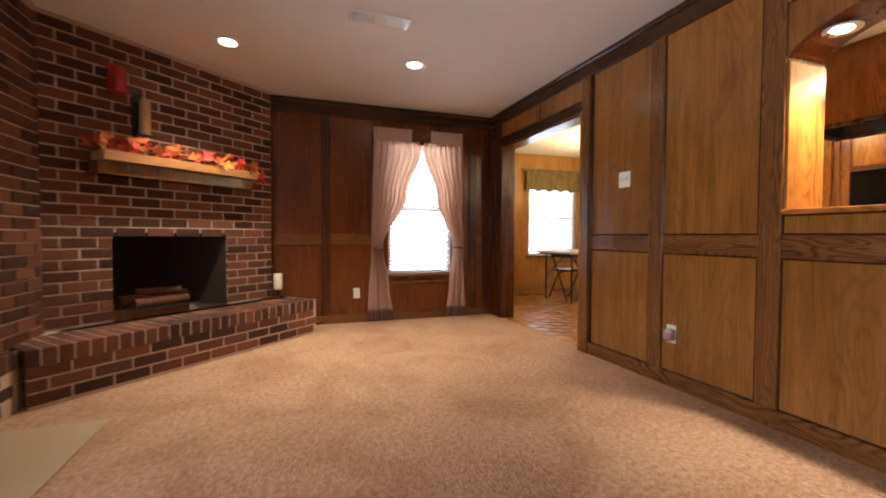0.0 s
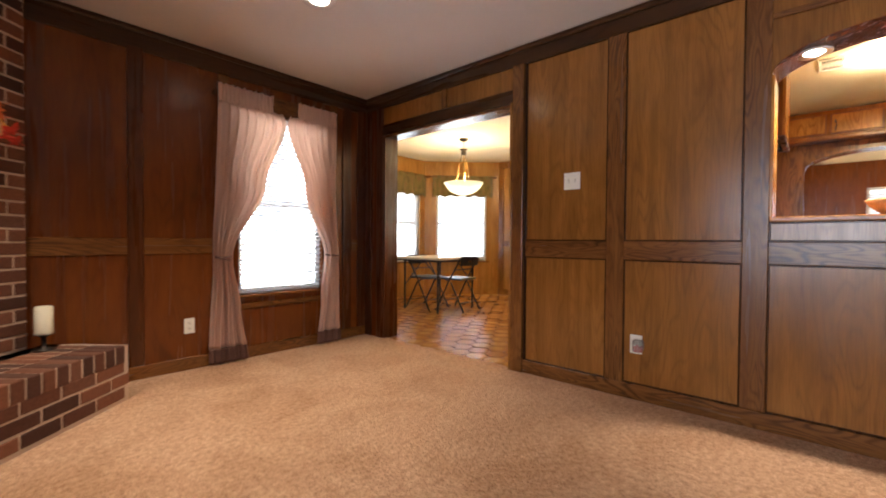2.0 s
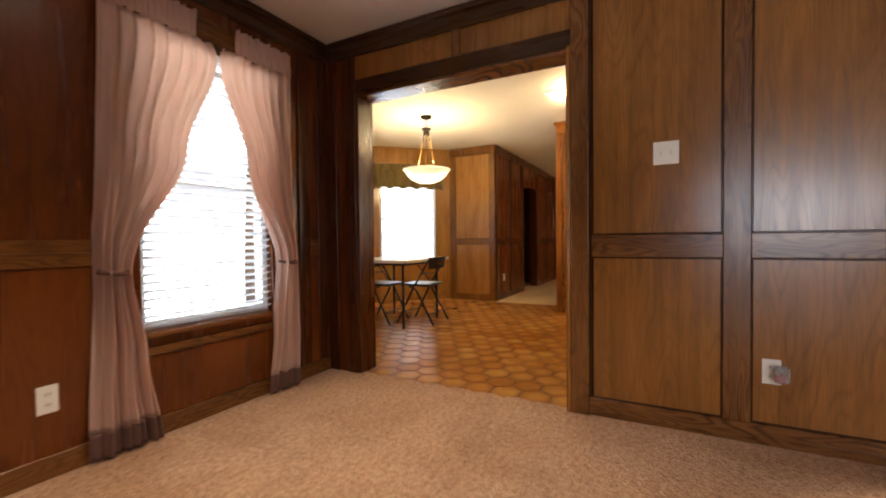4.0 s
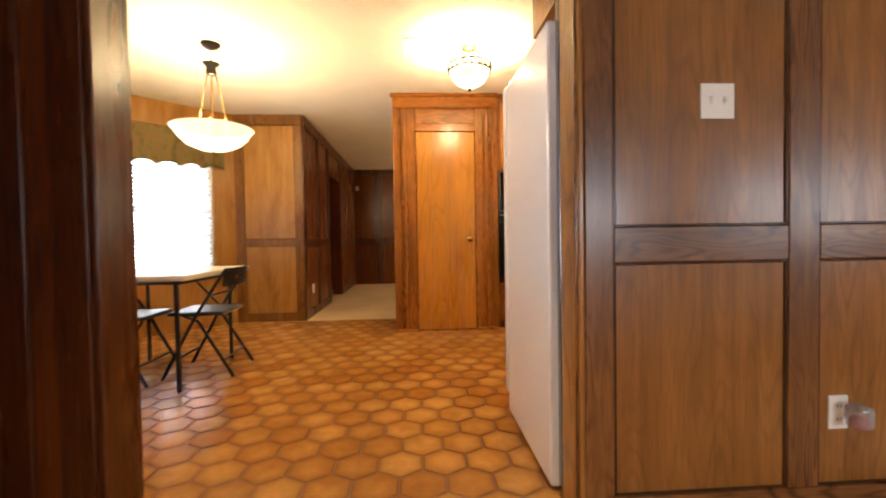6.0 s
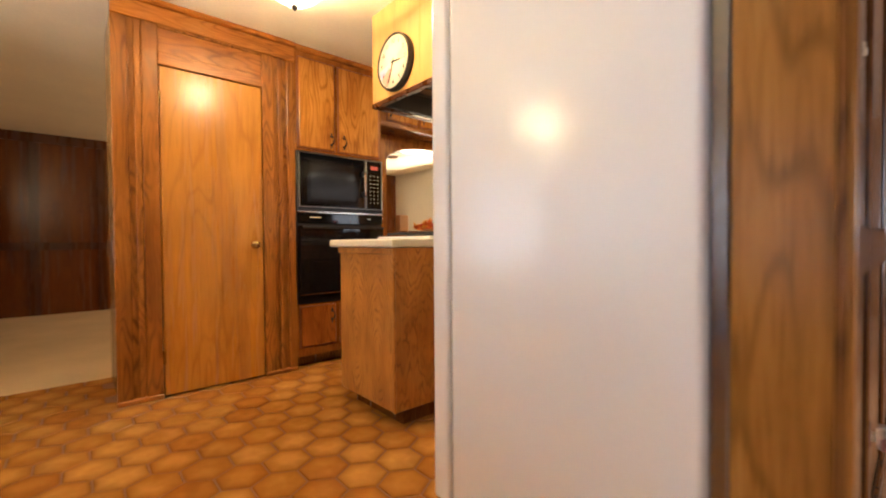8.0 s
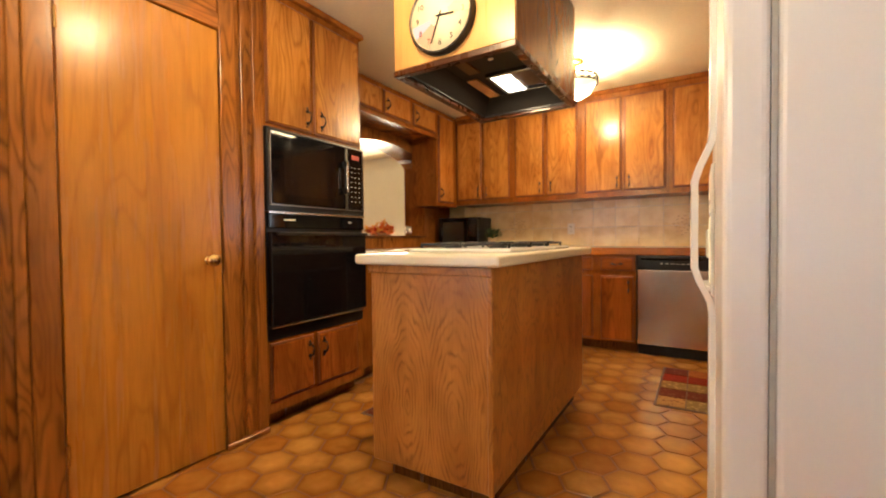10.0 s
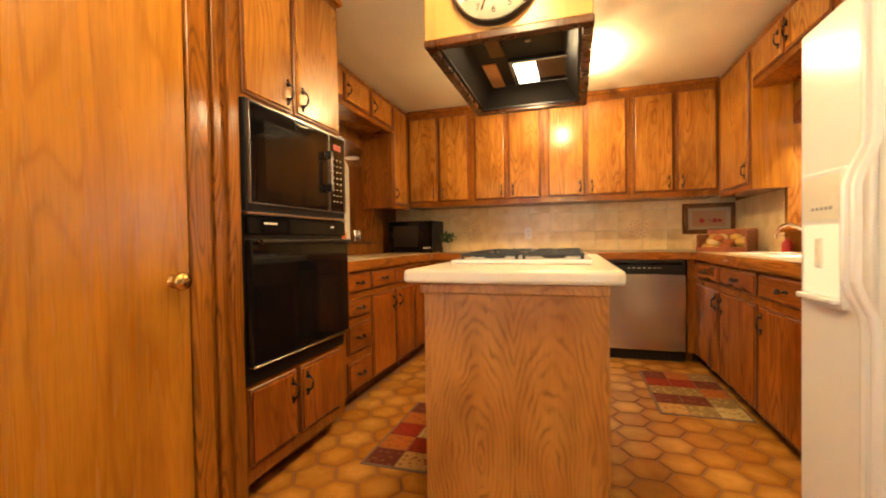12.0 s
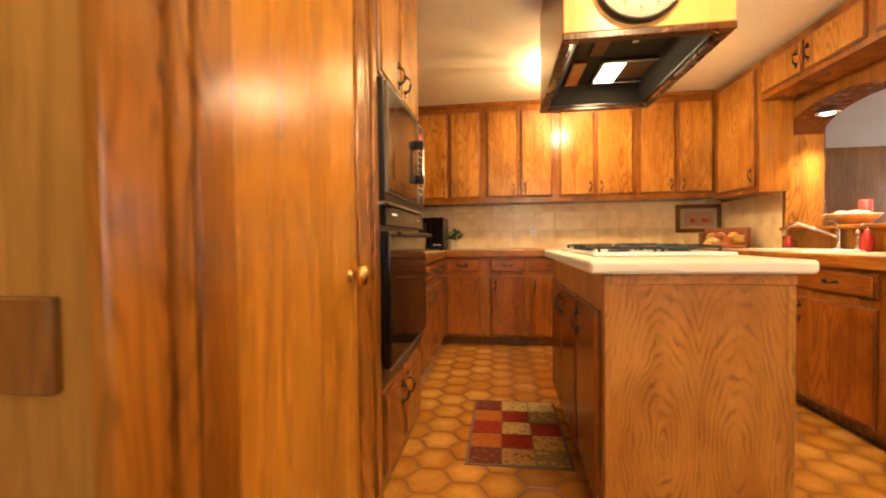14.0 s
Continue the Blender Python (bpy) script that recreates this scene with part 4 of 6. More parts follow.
# dark wood on the beam paints in the shadow below the shelf
part("support_beam", B(-1.55, -0.33, -0.15, 0.0, -0.02, 0.074, bevel=0.006), STILE, MT, "beam under the shelf, the shelf's shadow put into its dark colour", local=True)
# garland of autumn leaves
GA = thing("leaf_garland", (-0.04, 4.61, 1.565), "garland of red, orange and yellow artificial autumn leaves on the mantel", "garland", turn=FT)
LEAFCOL = [plain("leaf_red", (0.58, 0.035, 0.014), 0.6, 0, 40, 0.2, 0.1), plain("leaf_orange", (0.66, 0.16, 0.025), 0.6, 0, 40, 0.2, 0.1),
           plain("leaf_amber", (0.80, 0.42, 0.06), 0.6, 0, 40, 0.2, 0.1), plain("leaf_brown", (0.26, 0.07, 0.02), 0.6, 0, 40, 0.2, 0.1)]


def leaf_mesh(mat, size):
    """A lobed maple-like leaf, cupped, with a stalk."""
    bm = bmesh.new()
    tips = []
    for k in range(20):
        a = 2 * math.pi * k / 20
        lobe = (1.0, 0.62, 0.42, 0.66)[k % 4] * (0.75 + 0.25 * math.cos(a))
        r = size * lobe
        tips.append(bm.verts.new((r * math.cos(a), r * math.sin(a), 0.25 * r * r / size + 0.1 * r * math.sin(3 * a))))
    mid = bm.verts.new((0, 0, 0))
    for k in range(20):
        bm.faces.new((mid, tips[k], tips[(k + 1) % 20]))
    box(bm, -size * 1.1, 0, -0.0012, 0.0012, -0.002, 0.0)
    me = bpy.data.meshes.new("leaf")
    bm.to_mesh(me)
    bm.free()
    me.materials.append(mat)
    return me


LEAVES = [leaf_mesh(m, s) for m in LEAFCOL for s in (0.055, 0.074)]
lr = random.Random(11)
for k in range(150):
    u = lr.random() if k < 112 else lr.uniform(0.86, 1.04)
    x = -1.60 + 1.32 * u
    ob = new("leaf", LEAVES[lr.choice((0, 0, 1, 1, 2, 3, 3, 3, 5, 6))])
    ob.parent = GA
    hump = 0.05 + 0.07 * abs(math.sin(u * 9.0)) * lr.random()
    drop = -lr.uniform(0.02, 0.15) if u > 0.95 else (-0.05 if u > 0.88 or lr.random() < 0.12 else 0.0)
    ob.location = (x, -0.10 + lr.uniform(-0.09, 0.06), 0.02 + hump * lr.random() + drop)
    ob.rotation_euler = (lr.uniform(0.2, 1.6), lr.uniform(-0.7, 0.7), lr.uniform(0, 6.28))
part("stem", tube(bmesh.new(), [(-1.58 + 0.1 * k, -0.10 + 0.02 * math.sin(k * 2.1), 0.012 + 0.008 * math.sin(k * 1.3)) for k in range(13)], 0.005), LEAFCOL[3], GA, "thin brown garland stem", local=True)
# two wall sconces over the mantel
RED = plain("red_wax", (0.42, 0.022, 0.016), 0.45, 0, 60, 0.15, 0.05)
TAN = plain("tan_wax", (0.48, 0.27, 0.12), 0.5, 0, 60, 0.15, 0.05)
for x, z0, z1, mat, dark, word in ((-1.37, 2.01, 2.22, RED, RED, "red"), (-1.21, 1.72, 2.05, TAN, IRON, "tan")):
    sc = thing("wall_sconce", (-0.04, 4.61, z0), word + " wall candle sconce hung on the brick above the mantel", "wall sconce", "sconces above the mantel", turn=FT)
    part("back_plate", B(x - 0.055, x + 0.005, -0.022, 0.0, 0, z1 - z0, bevel=0.004), dark, sc, local=True)
    part("shelf", B(x - 0.05, x + 0.05, -0.11, -0.0, 0.0, 0.015, bevel=0.003), dark, sc, local=True)
    h = z1 - z0
    part("candle", lathe(bmesh.new(), [(0.036, 0.0), (0.038, 0.01), (0.038, h * 0.75), (0.030, h * 0.78)], 20, (x + 0.005, -0.062, 0.016)), mat, sc, local=True)
# pillar candle on the hearth
CA = thing("candle_holder", (0.02, 4.50, HZ), "ivory pillar candle in a glass holder with dark metal foot", "candle holder")
part("foot", lathe(bmesh.new(), [(0.055, 0), (0.055, 0.006), (0.02, 0.012), (0.012, 0.03), (0.012, 0.07), (0.03, 0.085), (0.048, 0.09)], 24), DARKMETAL, CA, local=True)
part("candle", lathe(bmesh.new(), [(0.040, 0.09), (0.042, 0.10), (0.042, 0.245), (0.034, 0.252), (0.01, 0.247)], 24), plain("ivory_wax", (0.72, 0.66, 0.50), 0.5, 0, 60, 0.06, 0.05), CA, local=True)


# ---- family room fittings ----
def downlight(at, z, label, group, lit=True, k=1.0):
    d = thing("recessed_downlight", (*at, z), label, "downlight", group)
    part("trim_ring", lathe(bmesh.new(), [(0.062 * k, -0.002), (0.098 * k, -0.012), (0.104 * k, -0.006), (0.104 * k, 0.0), (0.06 * k, 0.0)], 32), WHITE, d, local=True)
    part("bulb", lathe(bmesh.new(), [(0.002, -0.018), (0.04 * k, -0.014), (0.060 * k, -0.004), (0.060 * k, -0.0015), (0.01, -0.0012)], 32), BULB if lit else OFFWHITE, d, "lit frosted bulb" if lit else "unlit frosted bulb", local=True)


for at in ((-0.285, 3.54), (1.16, 3.47)):
    downlight(at, CZ, "round white recessed ceiling downlight, lit", "downlights of the family room")
for at in ((2.61, 1.215, 1.957), (2.61, 0.58, 1.965)):
    downlight(at[:2], at[2], "small round downlight in the arch soffit, lit", "downlights in the arches", True, 0.72)
for at in ((6.36, 0.16, 1.925), (6.36, 1.12, 1.925)):
    downlight(at[:2], at[2], "small round downlight in the arch soffit, switched off", "downlights in the arches", False, 0.72)


def vent(at, sx, sy, label):
    v = thing("ceiling_vent", (*at, CZ), label, "ceiling vent")
    bm = bmesh.new()
    t = 0.022
    for dims in ((0, sx, 0, t), (0, sx, sy - t, sy), (0, t, t, sy - t), (sx - t, sx, t, sy - t), (sx / 2 - 0.04, sx / 2 + 0.04, t, sy - t)):
        box(bm, *dims, -0.01, 0.0, bevel=0.002)
    part("frame", bm, WHITE, v, local=True)
    part("backing", B(t, sx - t, t, sy - t, -0.002, -0.0005), DARKSLOT, v, "dark duct opening", local=True)
    for side in (t, sx / 2 + 0.04):
        w = sx / 2 - 0.04 - t
        for k in range(8):
            y = t + (k + 0.5) * (sy - 2 * t) / 8
            part("slat", B(side, side + w, y - 0.005, y + 0.002, -0.008, -0.003), WHITE, v, local=True)


vent((0.535, 2.74), 0.40, 0.15, "white two-bank ceiling air vent")
vent((4.285, 3.36), 0.34, 0.17, "white ceiling air vent near the light")
vent((4.24, 1.03), 0.30, 0.17, "white ceiling air vent behind the range hood")


def plate(name, at, turn, label, holes):
    """A wall plate in its own frame: x across, y out of the wall towards the room is -y."""
    p = thing(name, at, label, "switch" if holes == "toggle" else "outlet", turn=turn)
    w = 0.116 if holes == "toggle" else 0.072
    part("cover", B(-w / 2, w / 2, -0.007, 0.0, -0.058, 0.058, bevel=0.003, seg=2), PLATE, p, local=True)
    if holes == "toggle":
        for x in (-0.023, 0.023):
            part("toggle", B(x - 0.005, x + 0.005, -0.018, -0.006, -0.004, 0.014, bevel=0.002), OFFWHITE, p, local=True)
            part("slot", B(x - 0.006, x + 0.006, -0.0076, -0.0069, -0.012, 0.012), PALEWALL, p, local=True)
    else:
        for z in (-0.022, 0.022):
            part("socket", lathe(bmesh.new(), [(0.016, 0.0), (0.016, 0.002)], 16), OFFWHITE, p, local=True).matrix_basis = pose(0, -0.0068, z, 90)
            for x in (-0.006, 0.006):
                part("slot", B(x - 0.0012, x + 0.0012, -0.0102, -0.0085, z - 0.005, z + 0.005), DARKSLOT, p, local=True)
    return p


plate("light_switch", (WX, 2.453, 1.40), -90, "ivory double toggle switch plate on the oak panel", "toggle")
plate("wall_outlet", (WX, 2.02, 0.345), -90, "ivory wall outlet low on the oak panel", "socket")
plate("wall_outlet", (0.836, NY, 0.328), 0, "ivory wall outlet beside the curtain", "socket")
plate("wall_outlet", (6.62, 4.79, 0.345), 0, "ivory wall outlet on the dark panelling", "socket")
plate("wall_outlet", (4.686, SY + 0.012, 1.135), 180, "white wall outlet on the kitchen tiles", "socket")
CLEAR, nt, b = material("clear_plastic", 0.1)
b.inputs["Transmission Weight"].default_value, b.inputs["Base Color"].default_value = 0.75, (0.85, 0.83, 0.82, 1)
AF = thing("air_freshener", (WX - 0.008, 1.995, 0.345), "clear plastic plug-in air freshener with red liquid in the outlet", "air freshener", turn=-90)
part("shell", B(-0.028, 0.03, -0.075, -0.012, -0.035, 0.04, bevel=0.014, seg=3), CLEAR, AF, local=True)
part("refill", lathe(bmesh.new(), [(0.012, 0), (0.020, 0.004), (0.020, 0.03), (0.008, 0.036), (0.008, 0.045)], 16, (0.0, -0.045, -0.032)), RED, AF, "red scented refill", local=True)
part("plug", B(-0.012, 0.012, -0.012, -0.003, -0.012, 0.012), OFFWHITE, AF, local=True)
MD = solo("motion_sensor", B(10.13, 10.2, 4.66, 4.73, 1.99, 2.09, bevel=0.02, seg=3), WHITE, "small white motion sensor high in the corner", "sensor")


# ---- dining nook ----
TB = thing("dining_table", (4.30, 5.30, 0), "folding table with a cream top and black steel legs", "table")
bm = B(3.80, 4.80, 4.87, 5.75, 0.722, 0.758, bevel=0.012, seg=2)
part("tabletop", bm, LAMINATE, TB, "cream laminate top")
part("apron", B(3.84, 4.76, 4.91, 5.71, 0.700, 0.7215), IRON, TB)
for x in (3.92, 4.68):
    for y in (4.985, 5.63):
        part("leg", rod(bmesh.new(), (x, y, 0.0), (x, y, 0.70), 0.014), IRON, TB)
for x0, y0, x1, y1 in ((3.92, 5.63, 4.30, 5.63), (4.68, 5.63, 4.30, 5.63), (4.68, 4.985, 4.68, 5.3)):
    part("brace", rod(bmesh.new(), (x0, y0, 0.35), (x1, y1, 0.70), 0.008), IRON, TB)


def folding_chair():
    """A steel folding chair facing +y, at the origin."""
    c = thing("folding_chair", (0, 0, 0), "black steel folding chair with a padded seat beside the table", "chair", "folding chairs at the table")
    for s in (-1, 1):
        part("back_leg", tube(bmesh.new(), [(s * 0.215, 0.24, 0.0), (s * 0.21, 0.02, 0.42), (s * 0.205, -0.185, 0.745), (s * 0.19, -0.20, 0.765)], 0.011), IRON, c)
        part("front_leg", tube(bmesh.new(), [(s * 0.195, -0.23, 0.0), (s * 0.19, 0.0, 0.40), (s * 0.185, 0.10, 0.44)], 0.011), IRON, c)
    part("crossbar", rod(bmesh.new(), (-0.213, 0.17, 0.13), (0.213, 0.17, 0.13), 0.007), IRON, c)
    part("crossbar", rod(bmesh.new(), (-0.194, -0.165, 0.12), (0.194, -0.165, 0.12), 0.007), IRON, c)
    part("crossbar", rod(bmesh.new(), (-0.207, -0.09, 0.58), (0.207, -0.09, 0.58), 0.007), IRON, c)
    part("seat", B(-0.19, 0.19, -0.17, 0.21, 0.435, 0.465, bevel=0.014, seg=3), plain("grey_vinyl", (0.045, 0.048, 0.055), 0.30, 0, 40, 0.1, 0.05), c, "dark grey padded vinyl seat")
    bm = bmesh.new()
    bars = []
    for k in range(13):
        x = -0.20 + 0.40 * k / 12
        y = -0.175 - 0.035 * math.cos(x / 0.2 * 1.4)
        bars.append((x, y))
    for (x0, y0), (x1, y1) in zip(bars, bars[1:]):
        hole = abs((x0 + x1) / 2) < 0.052
        for lo, hi in (((0.64, 0.69), (0.715, 0.77)) if hole else ((0.64, 0.77),)):
            v = [bm.verts.new(p) for p in ((x0, y0, lo), (x1, y1, lo), (x1, y1 - 0.012, hi), (x0, y0 - 0.012, hi), (x0, y0 + 0.008, lo), (x1, y1 + 0.008, lo), (x1, y1 - 0.004, hi), (x0, y0 - 0.004, hi))]
            for f in ((0, 1, 2, 3), (7, 6, 5, 4), (0, 4, 5, 1), (3, 2, 6, 7), (1, 5, 6, 2), (0, 3, 7, 4)):
                bm.faces.new([v[i] for i in f])
    bmesh.ops.remove_doubles(bm, verts=bm.verts, dist=0.0005)
    part("backrest", bm, IRON, c)
    return c


chair = folding_chair()
chair.matrix_basis = pose(4.40, 5.01, 0, 0, 0, 2)
copy_thing(chair, pose(4.24, 5.50, 0, 0, 0, 182))

PD = thing("pendant_lamp", (4.43, 4.965, CZ), "alabaster glass bowl pendant on bronze rods, lit", "pendant lamp")
part("canopy", lathe(bmesh.new(), [(0.012, -0.045), (0.045, -0.035), (0.068, -0.012), (0.07, 0.0), (0.01, 0.0)], 28), DARKMETAL, PD, local=True)
part("chain", rod(bmesh.new(), (0, 0, -0.15), (0, 0, -0.04), 0.004), DARKMETAL, PD, local=True)
part("hub", lathe(bmesh.new(), [(0.02, -0.235), (0.038, -0.225), (0.034, -0.17), (0.055, -0.155), (0.06, -0.145), (0.01, -0.138)], 24), DARKMETAL, PD, local=True)
for k in range(3):
    a = 2 * math.pi * k / 3 + 0.5
    part("rod", tube(bmesh.new(), [(0.03 * math.cos(a), 0.03 * math.sin(a), -0.22), (0.10 * math.cos(a), 0.10 * math.sin(a), -0.56), (0.13 * math.cos(a), 0.13 * math.sin(a), -0.60), (0.10 * math.cos(a), 0.10 * math.sin(a), -0.635)], 0.006), BRASS, PD, "bronze suspension rod", local=True)
part("stem", rod(bmesh.new(), (0, 0, -0.64), (0, 0, -0.22), 0.008), BRASS, PD, local=True)
part("bowl", lathe(bmesh.new(), [(0.004, -0.800), (0.10, -0.787), (0.18, -0.752), (0.235, -0.700), (0.262, -0.655), (0.285, -0.632), (0.279, -0.627), (0.25, -0.655), (0.17, -0.740), (0.004, -0.785)], 48), BOWL, PD, "glowing cream alabaster bowl", local=True)
part("finial", lathe(bmesh.new(), [(0.002, -0.825), (0.010, -0.815), (0.012, -0.805), (0.004, -0.799)], 12), DARKMETAL, PD, local=True)


def flush_lamp(at, label):
    f = thing("ceiling_lamp", (*at, CZ), label, "ceiling lamp", "kitchen ceiling lamps")
    part("canopy", lathe(bmesh.new(), [(0.02, -0.03), (0.06, -0.02), (0.065, 0.0), (0.01, 0.0)], 24), BRASS, f, local=True)
    part("stem", rod(bmesh.new(), (0, 0, -0.13), (0, 0, -0.02), 0.008), BRASS, f, local=True)
    part("bowl", lathe(bmesh.new(), [(0.003, -0.315), (0.06, -0.303), (0.115, -0.265), (0.148, -0.205), (0.158, -0.165), (0.150, -0.163), (0.11, -0.255), (0.003, -0.305)], 40), BOWL, f, "glowing frosted glass bowl", local=True)
    bm = bmesh.new()
    for k in range(18):
        a = 2 * math.pi * k / 18
        ux, uy = -math.sin(a), math.cos(a)
        ring = [(0.017 * math.cos(q), 0.017 * math.sin(q)) for q in (2 * math.pi * i / 10 for i in range(11))]
        tube(bm, [(0.168 * math.cos(a) + h * ux, 0.168 * math.sin(a) + h * uy, -0.165 + w) for h, w in ring], 0.0055, 5)
    for z in (-0.19, -0.14):
        tube(bm, [(0.166 * math.cos(2 * math.pi * k / 36), 0.166 * math.sin(2 * math.pi * k / 36), z) for k in range(37)], 0.0065, 6)
    part("filigree_band", bm, DARKMETAL, f, "pierced bronze band round the bowl", local=True)
    for k in range(3):
        a = 2 * math.pi * k / 3
        part("hook", tube(bmesh.new(), [(0.01 * math.cos(a), 0.01 * math.sin(a), -0.12), (0.10 * math.cos(a), 0.10 * math.sin(a), -0.13), (0.17 * math.cos(a), 0.17 * math.sin(a), -0.14), (0.185 * math.cos(a), 0.185 * math.sin(a), -0.12)], 0.005, 6), BRASS, f, local=True)
    part("finial", lathe(bmesh.new(), [(0.002, -0.345), (0.012, -0.335), (0.016, -0.325), (0.006, -0.313)], 14), DARKMETAL, f, local=True)


flush_lamp((4.43, 3.02), "frosted glass bowl ceiling lamp with a bronze filigree band, lit")
flush_lamp((4.34, 0.60), "frosted glass bowl ceiling lamp with a bronze filigree band, lit")


# ---- closet with the pantry door ----
CL = thing("closet", (5.85, 3.14, 0), "stained oak pantry closet with a plain birch door", "closet")
bm = bmesh.new()
box(bm, CX + 0.03, 6.20, 3.50, 3.66, 0, CZ)
box(bm, CX + 0.03, 6.20, 2.62, 2.80, 0, CZ)
box(bm, CX + 0.03, 6.20, 2.80, 3.50, 2.09, CZ)
box(bm, 6.14, 6.20, 2.80, 3.50, 0, 2.09)
part("body", bm, POST, CL)
for y0, y1, x in ((3.60, 3.68, CX), (3.535, 3.572, CX + 0.004), (3.45, 3.535, CX - 0.004), (2.60, 2.66, CX), (2.69, 2.725, CX + 0.004), (2.755, 2.838, CX - 0.004)):
    part("post", B(x, CX + 0.031, y0, y1, 0.0, 2.30, bevel=0.006, seg=2), POST, CL)
for y0, y1 in ((3.572, 3.60), (2.66, 2.69), (2.725, 2.755)):
    part("flute", B(CX + 0.018, CX + 0.031, y0, y1, 0.0, 2.30), POST, CL)
part("door_head", B(CX - 0.004, CX + 0.031, 2.838, 3.45, 2.058, 2.135, bevel=0.004), CABH, CL)
part("top_panel", B(CX + 0.012, CX + 0.031, 2.838, 3.45, 2.135, 2.30), CABH, CL)
part("panel_bead", B(CX + 0.0, CX + 0.02, 2.838, 3.45, 2.285, 2.30, bevel=0.004), POST, CL)
part("frieze", B(CX - 0.006, CX + 0.031, 2.60, 3.68, 2.30, 2.405, bevel=0.004), CABH, CL)
part("crown", B(CX - 0.035, CX + 0.031, 2.60, 3.70, 2.405, CZ - 0.001, bevel=0.008), CABH, CL, "dark crown moulding")
part("plinth", B(CX - 0.012, CX + 0.031, 3.45, 3.685, 0.0, 0.03, bevel=0.006), CABH, CL)
part("plinth", B(CX - 0.012, CX + 0.031, 2.60, 2.838, 0.0, 0.03, bevel=0.006), CABH, CL)
part("side_skin", B(CX + 0.031, 6.20, 3.66, 3.668, 0.0, 2.40), NOOK, CL)
part("side_rail", B(5.557, 6.20, 3.668, 3.684, 0.872, 0.988, bevel=0.003), STILE, CL)
door = part("door", B(CX + 0.004, CX + 0.04, 2.842, 3.446, 0.012, 2.052, bevel=0.003), BIRCH, CL, "plain honey-coloured birch slab door")
bm = lathe(bmesh.new(), [(0.022, 0.0), (0.022, 0.003), (0.013, 0.006), (0.013, 0.018), (0.026, 0.026), (0.031, 0.038), (0.027, 0.050), (0.004, 0.055)], 28)
bm.transform(pose(CX + 0.004, 2.905, 0.947, 0, -90, 0))
part("door_knob", bm, BRASS, door, "round brass knob")
for z in (0.25, 1.85):
    part("hinge", rod(bmesh.new(), (CX - 0.004, 3.446, z - 0.04), (CX - 0.004, 3.446, z + 0.04), 0.006), BRASS, door, "small brass hinge")


# ---- cabinets: doors, drawers and pulls are built facing -y in their own frame, then turned ----
def pull_mesh(upright=True):
    """A cast bronze pull: two bosses, a bail and a back flourish."""
    bm = bmesh.new()
    for s in (-1, 1):
        bmesh.ops.create_cone(bm, cap_ends=True, segments=10, radius1=0.010, radius2=0.006, depth=0.014, matrix=Matrix.Translation((0, -0.007, s * 0.034)) @ Matrix.Rotation(radians(90), 4, "X"))
        tube(bm, [(0, -0.002, s * 0.030), (0.006, -0.003, s * 0.045), (0, -0.003, s * 0.058), (-0.006, -0.003, s * 0.050)], 0.004, 6)
    tube(bm, [(0.0, -0.012, 0.034), (0.006, -0.024, 0.024), (0.009, -0.028, 0.0), (0.006, -0.024, -0.024), (0.0, -0.012, -0.034)], 0.0048, 8)
    if not upright:
        bm.transform(Matrix.Rotation(radians(90), 4, "Y"))
    me = bpy.data.meshes.new("pull")
    bm.to_mesh(me)
    bm.free()
    me.materials.append(DARKMETAL)
    return me


PULL, PULLH = pull_mesh(), pull_mesh(False)


def leaf_panel(bm, x0, x1, z0, z1, y=-0.02, thick=0.019):
    """A lipped door or drawer front: a slab with a rounded step all round."""
    box(bm, x0, x1, y + 0.008, 0.0, z0, z1, bevel=0.004)
    # the lip's darker colour holds gathered stain and the gap's shadow
    for f in bm.faces:
        f.material_index = 1
    box(bm, x0 + 0.012, x1 - 0.012, y, y + 0.009, z0 + 0.012, z1 - 0.012, bevel=0.006, seg=2)
    return bm


def front(parent, name, x0, x1, z0, z1, mat, pull=None):
    """A front with its pull (x, z), in the unit's own frame."""
    ob = part(name, leaf_panel(bmesh.new(), x0, x1, z0, z1), mat, parent, local=True)
    ob.data.materials.append(EDGE)
    if pull:
        h = new("pull", PULLH if name == "drawer" else PULL)
        h.parent = ob
        h.location = (pull[0], -0.020, pull[1])
        BASES[h.name] = BASES[ob.name]
    return ob


def unit(name, at, turn, width, depth, z0, z1, label, group, toe=0.0, mat=FRAME):
    u = thing(name, at, label, "cabinet", group, turn=turn)
    part("body", B(0, width, 0.0, depth, z0 + toe, z1), mat, u, local=True)
    if toe:
        part("toe_kick", B(0, width, 0.075, depth, z0, z0 + toe - 0.001), STILE, u, "dark recessed toe kick", local=True)
    return u


def base_unit(at, turn, width, depth, doors, label="red-brown stained oak base cabinet with a drawer over a door"):
    """doors: (x0, x1, side of the pull)."""
    u = unit("base_cabinet", at, turn, width, depth, 0.0, 0.876, label, "kitchen base cabinets", 0.09)
    for x0, x1, side in doors:
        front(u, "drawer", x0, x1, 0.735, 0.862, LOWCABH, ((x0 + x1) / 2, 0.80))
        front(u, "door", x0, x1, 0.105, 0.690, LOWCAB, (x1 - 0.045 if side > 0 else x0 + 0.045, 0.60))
    return u


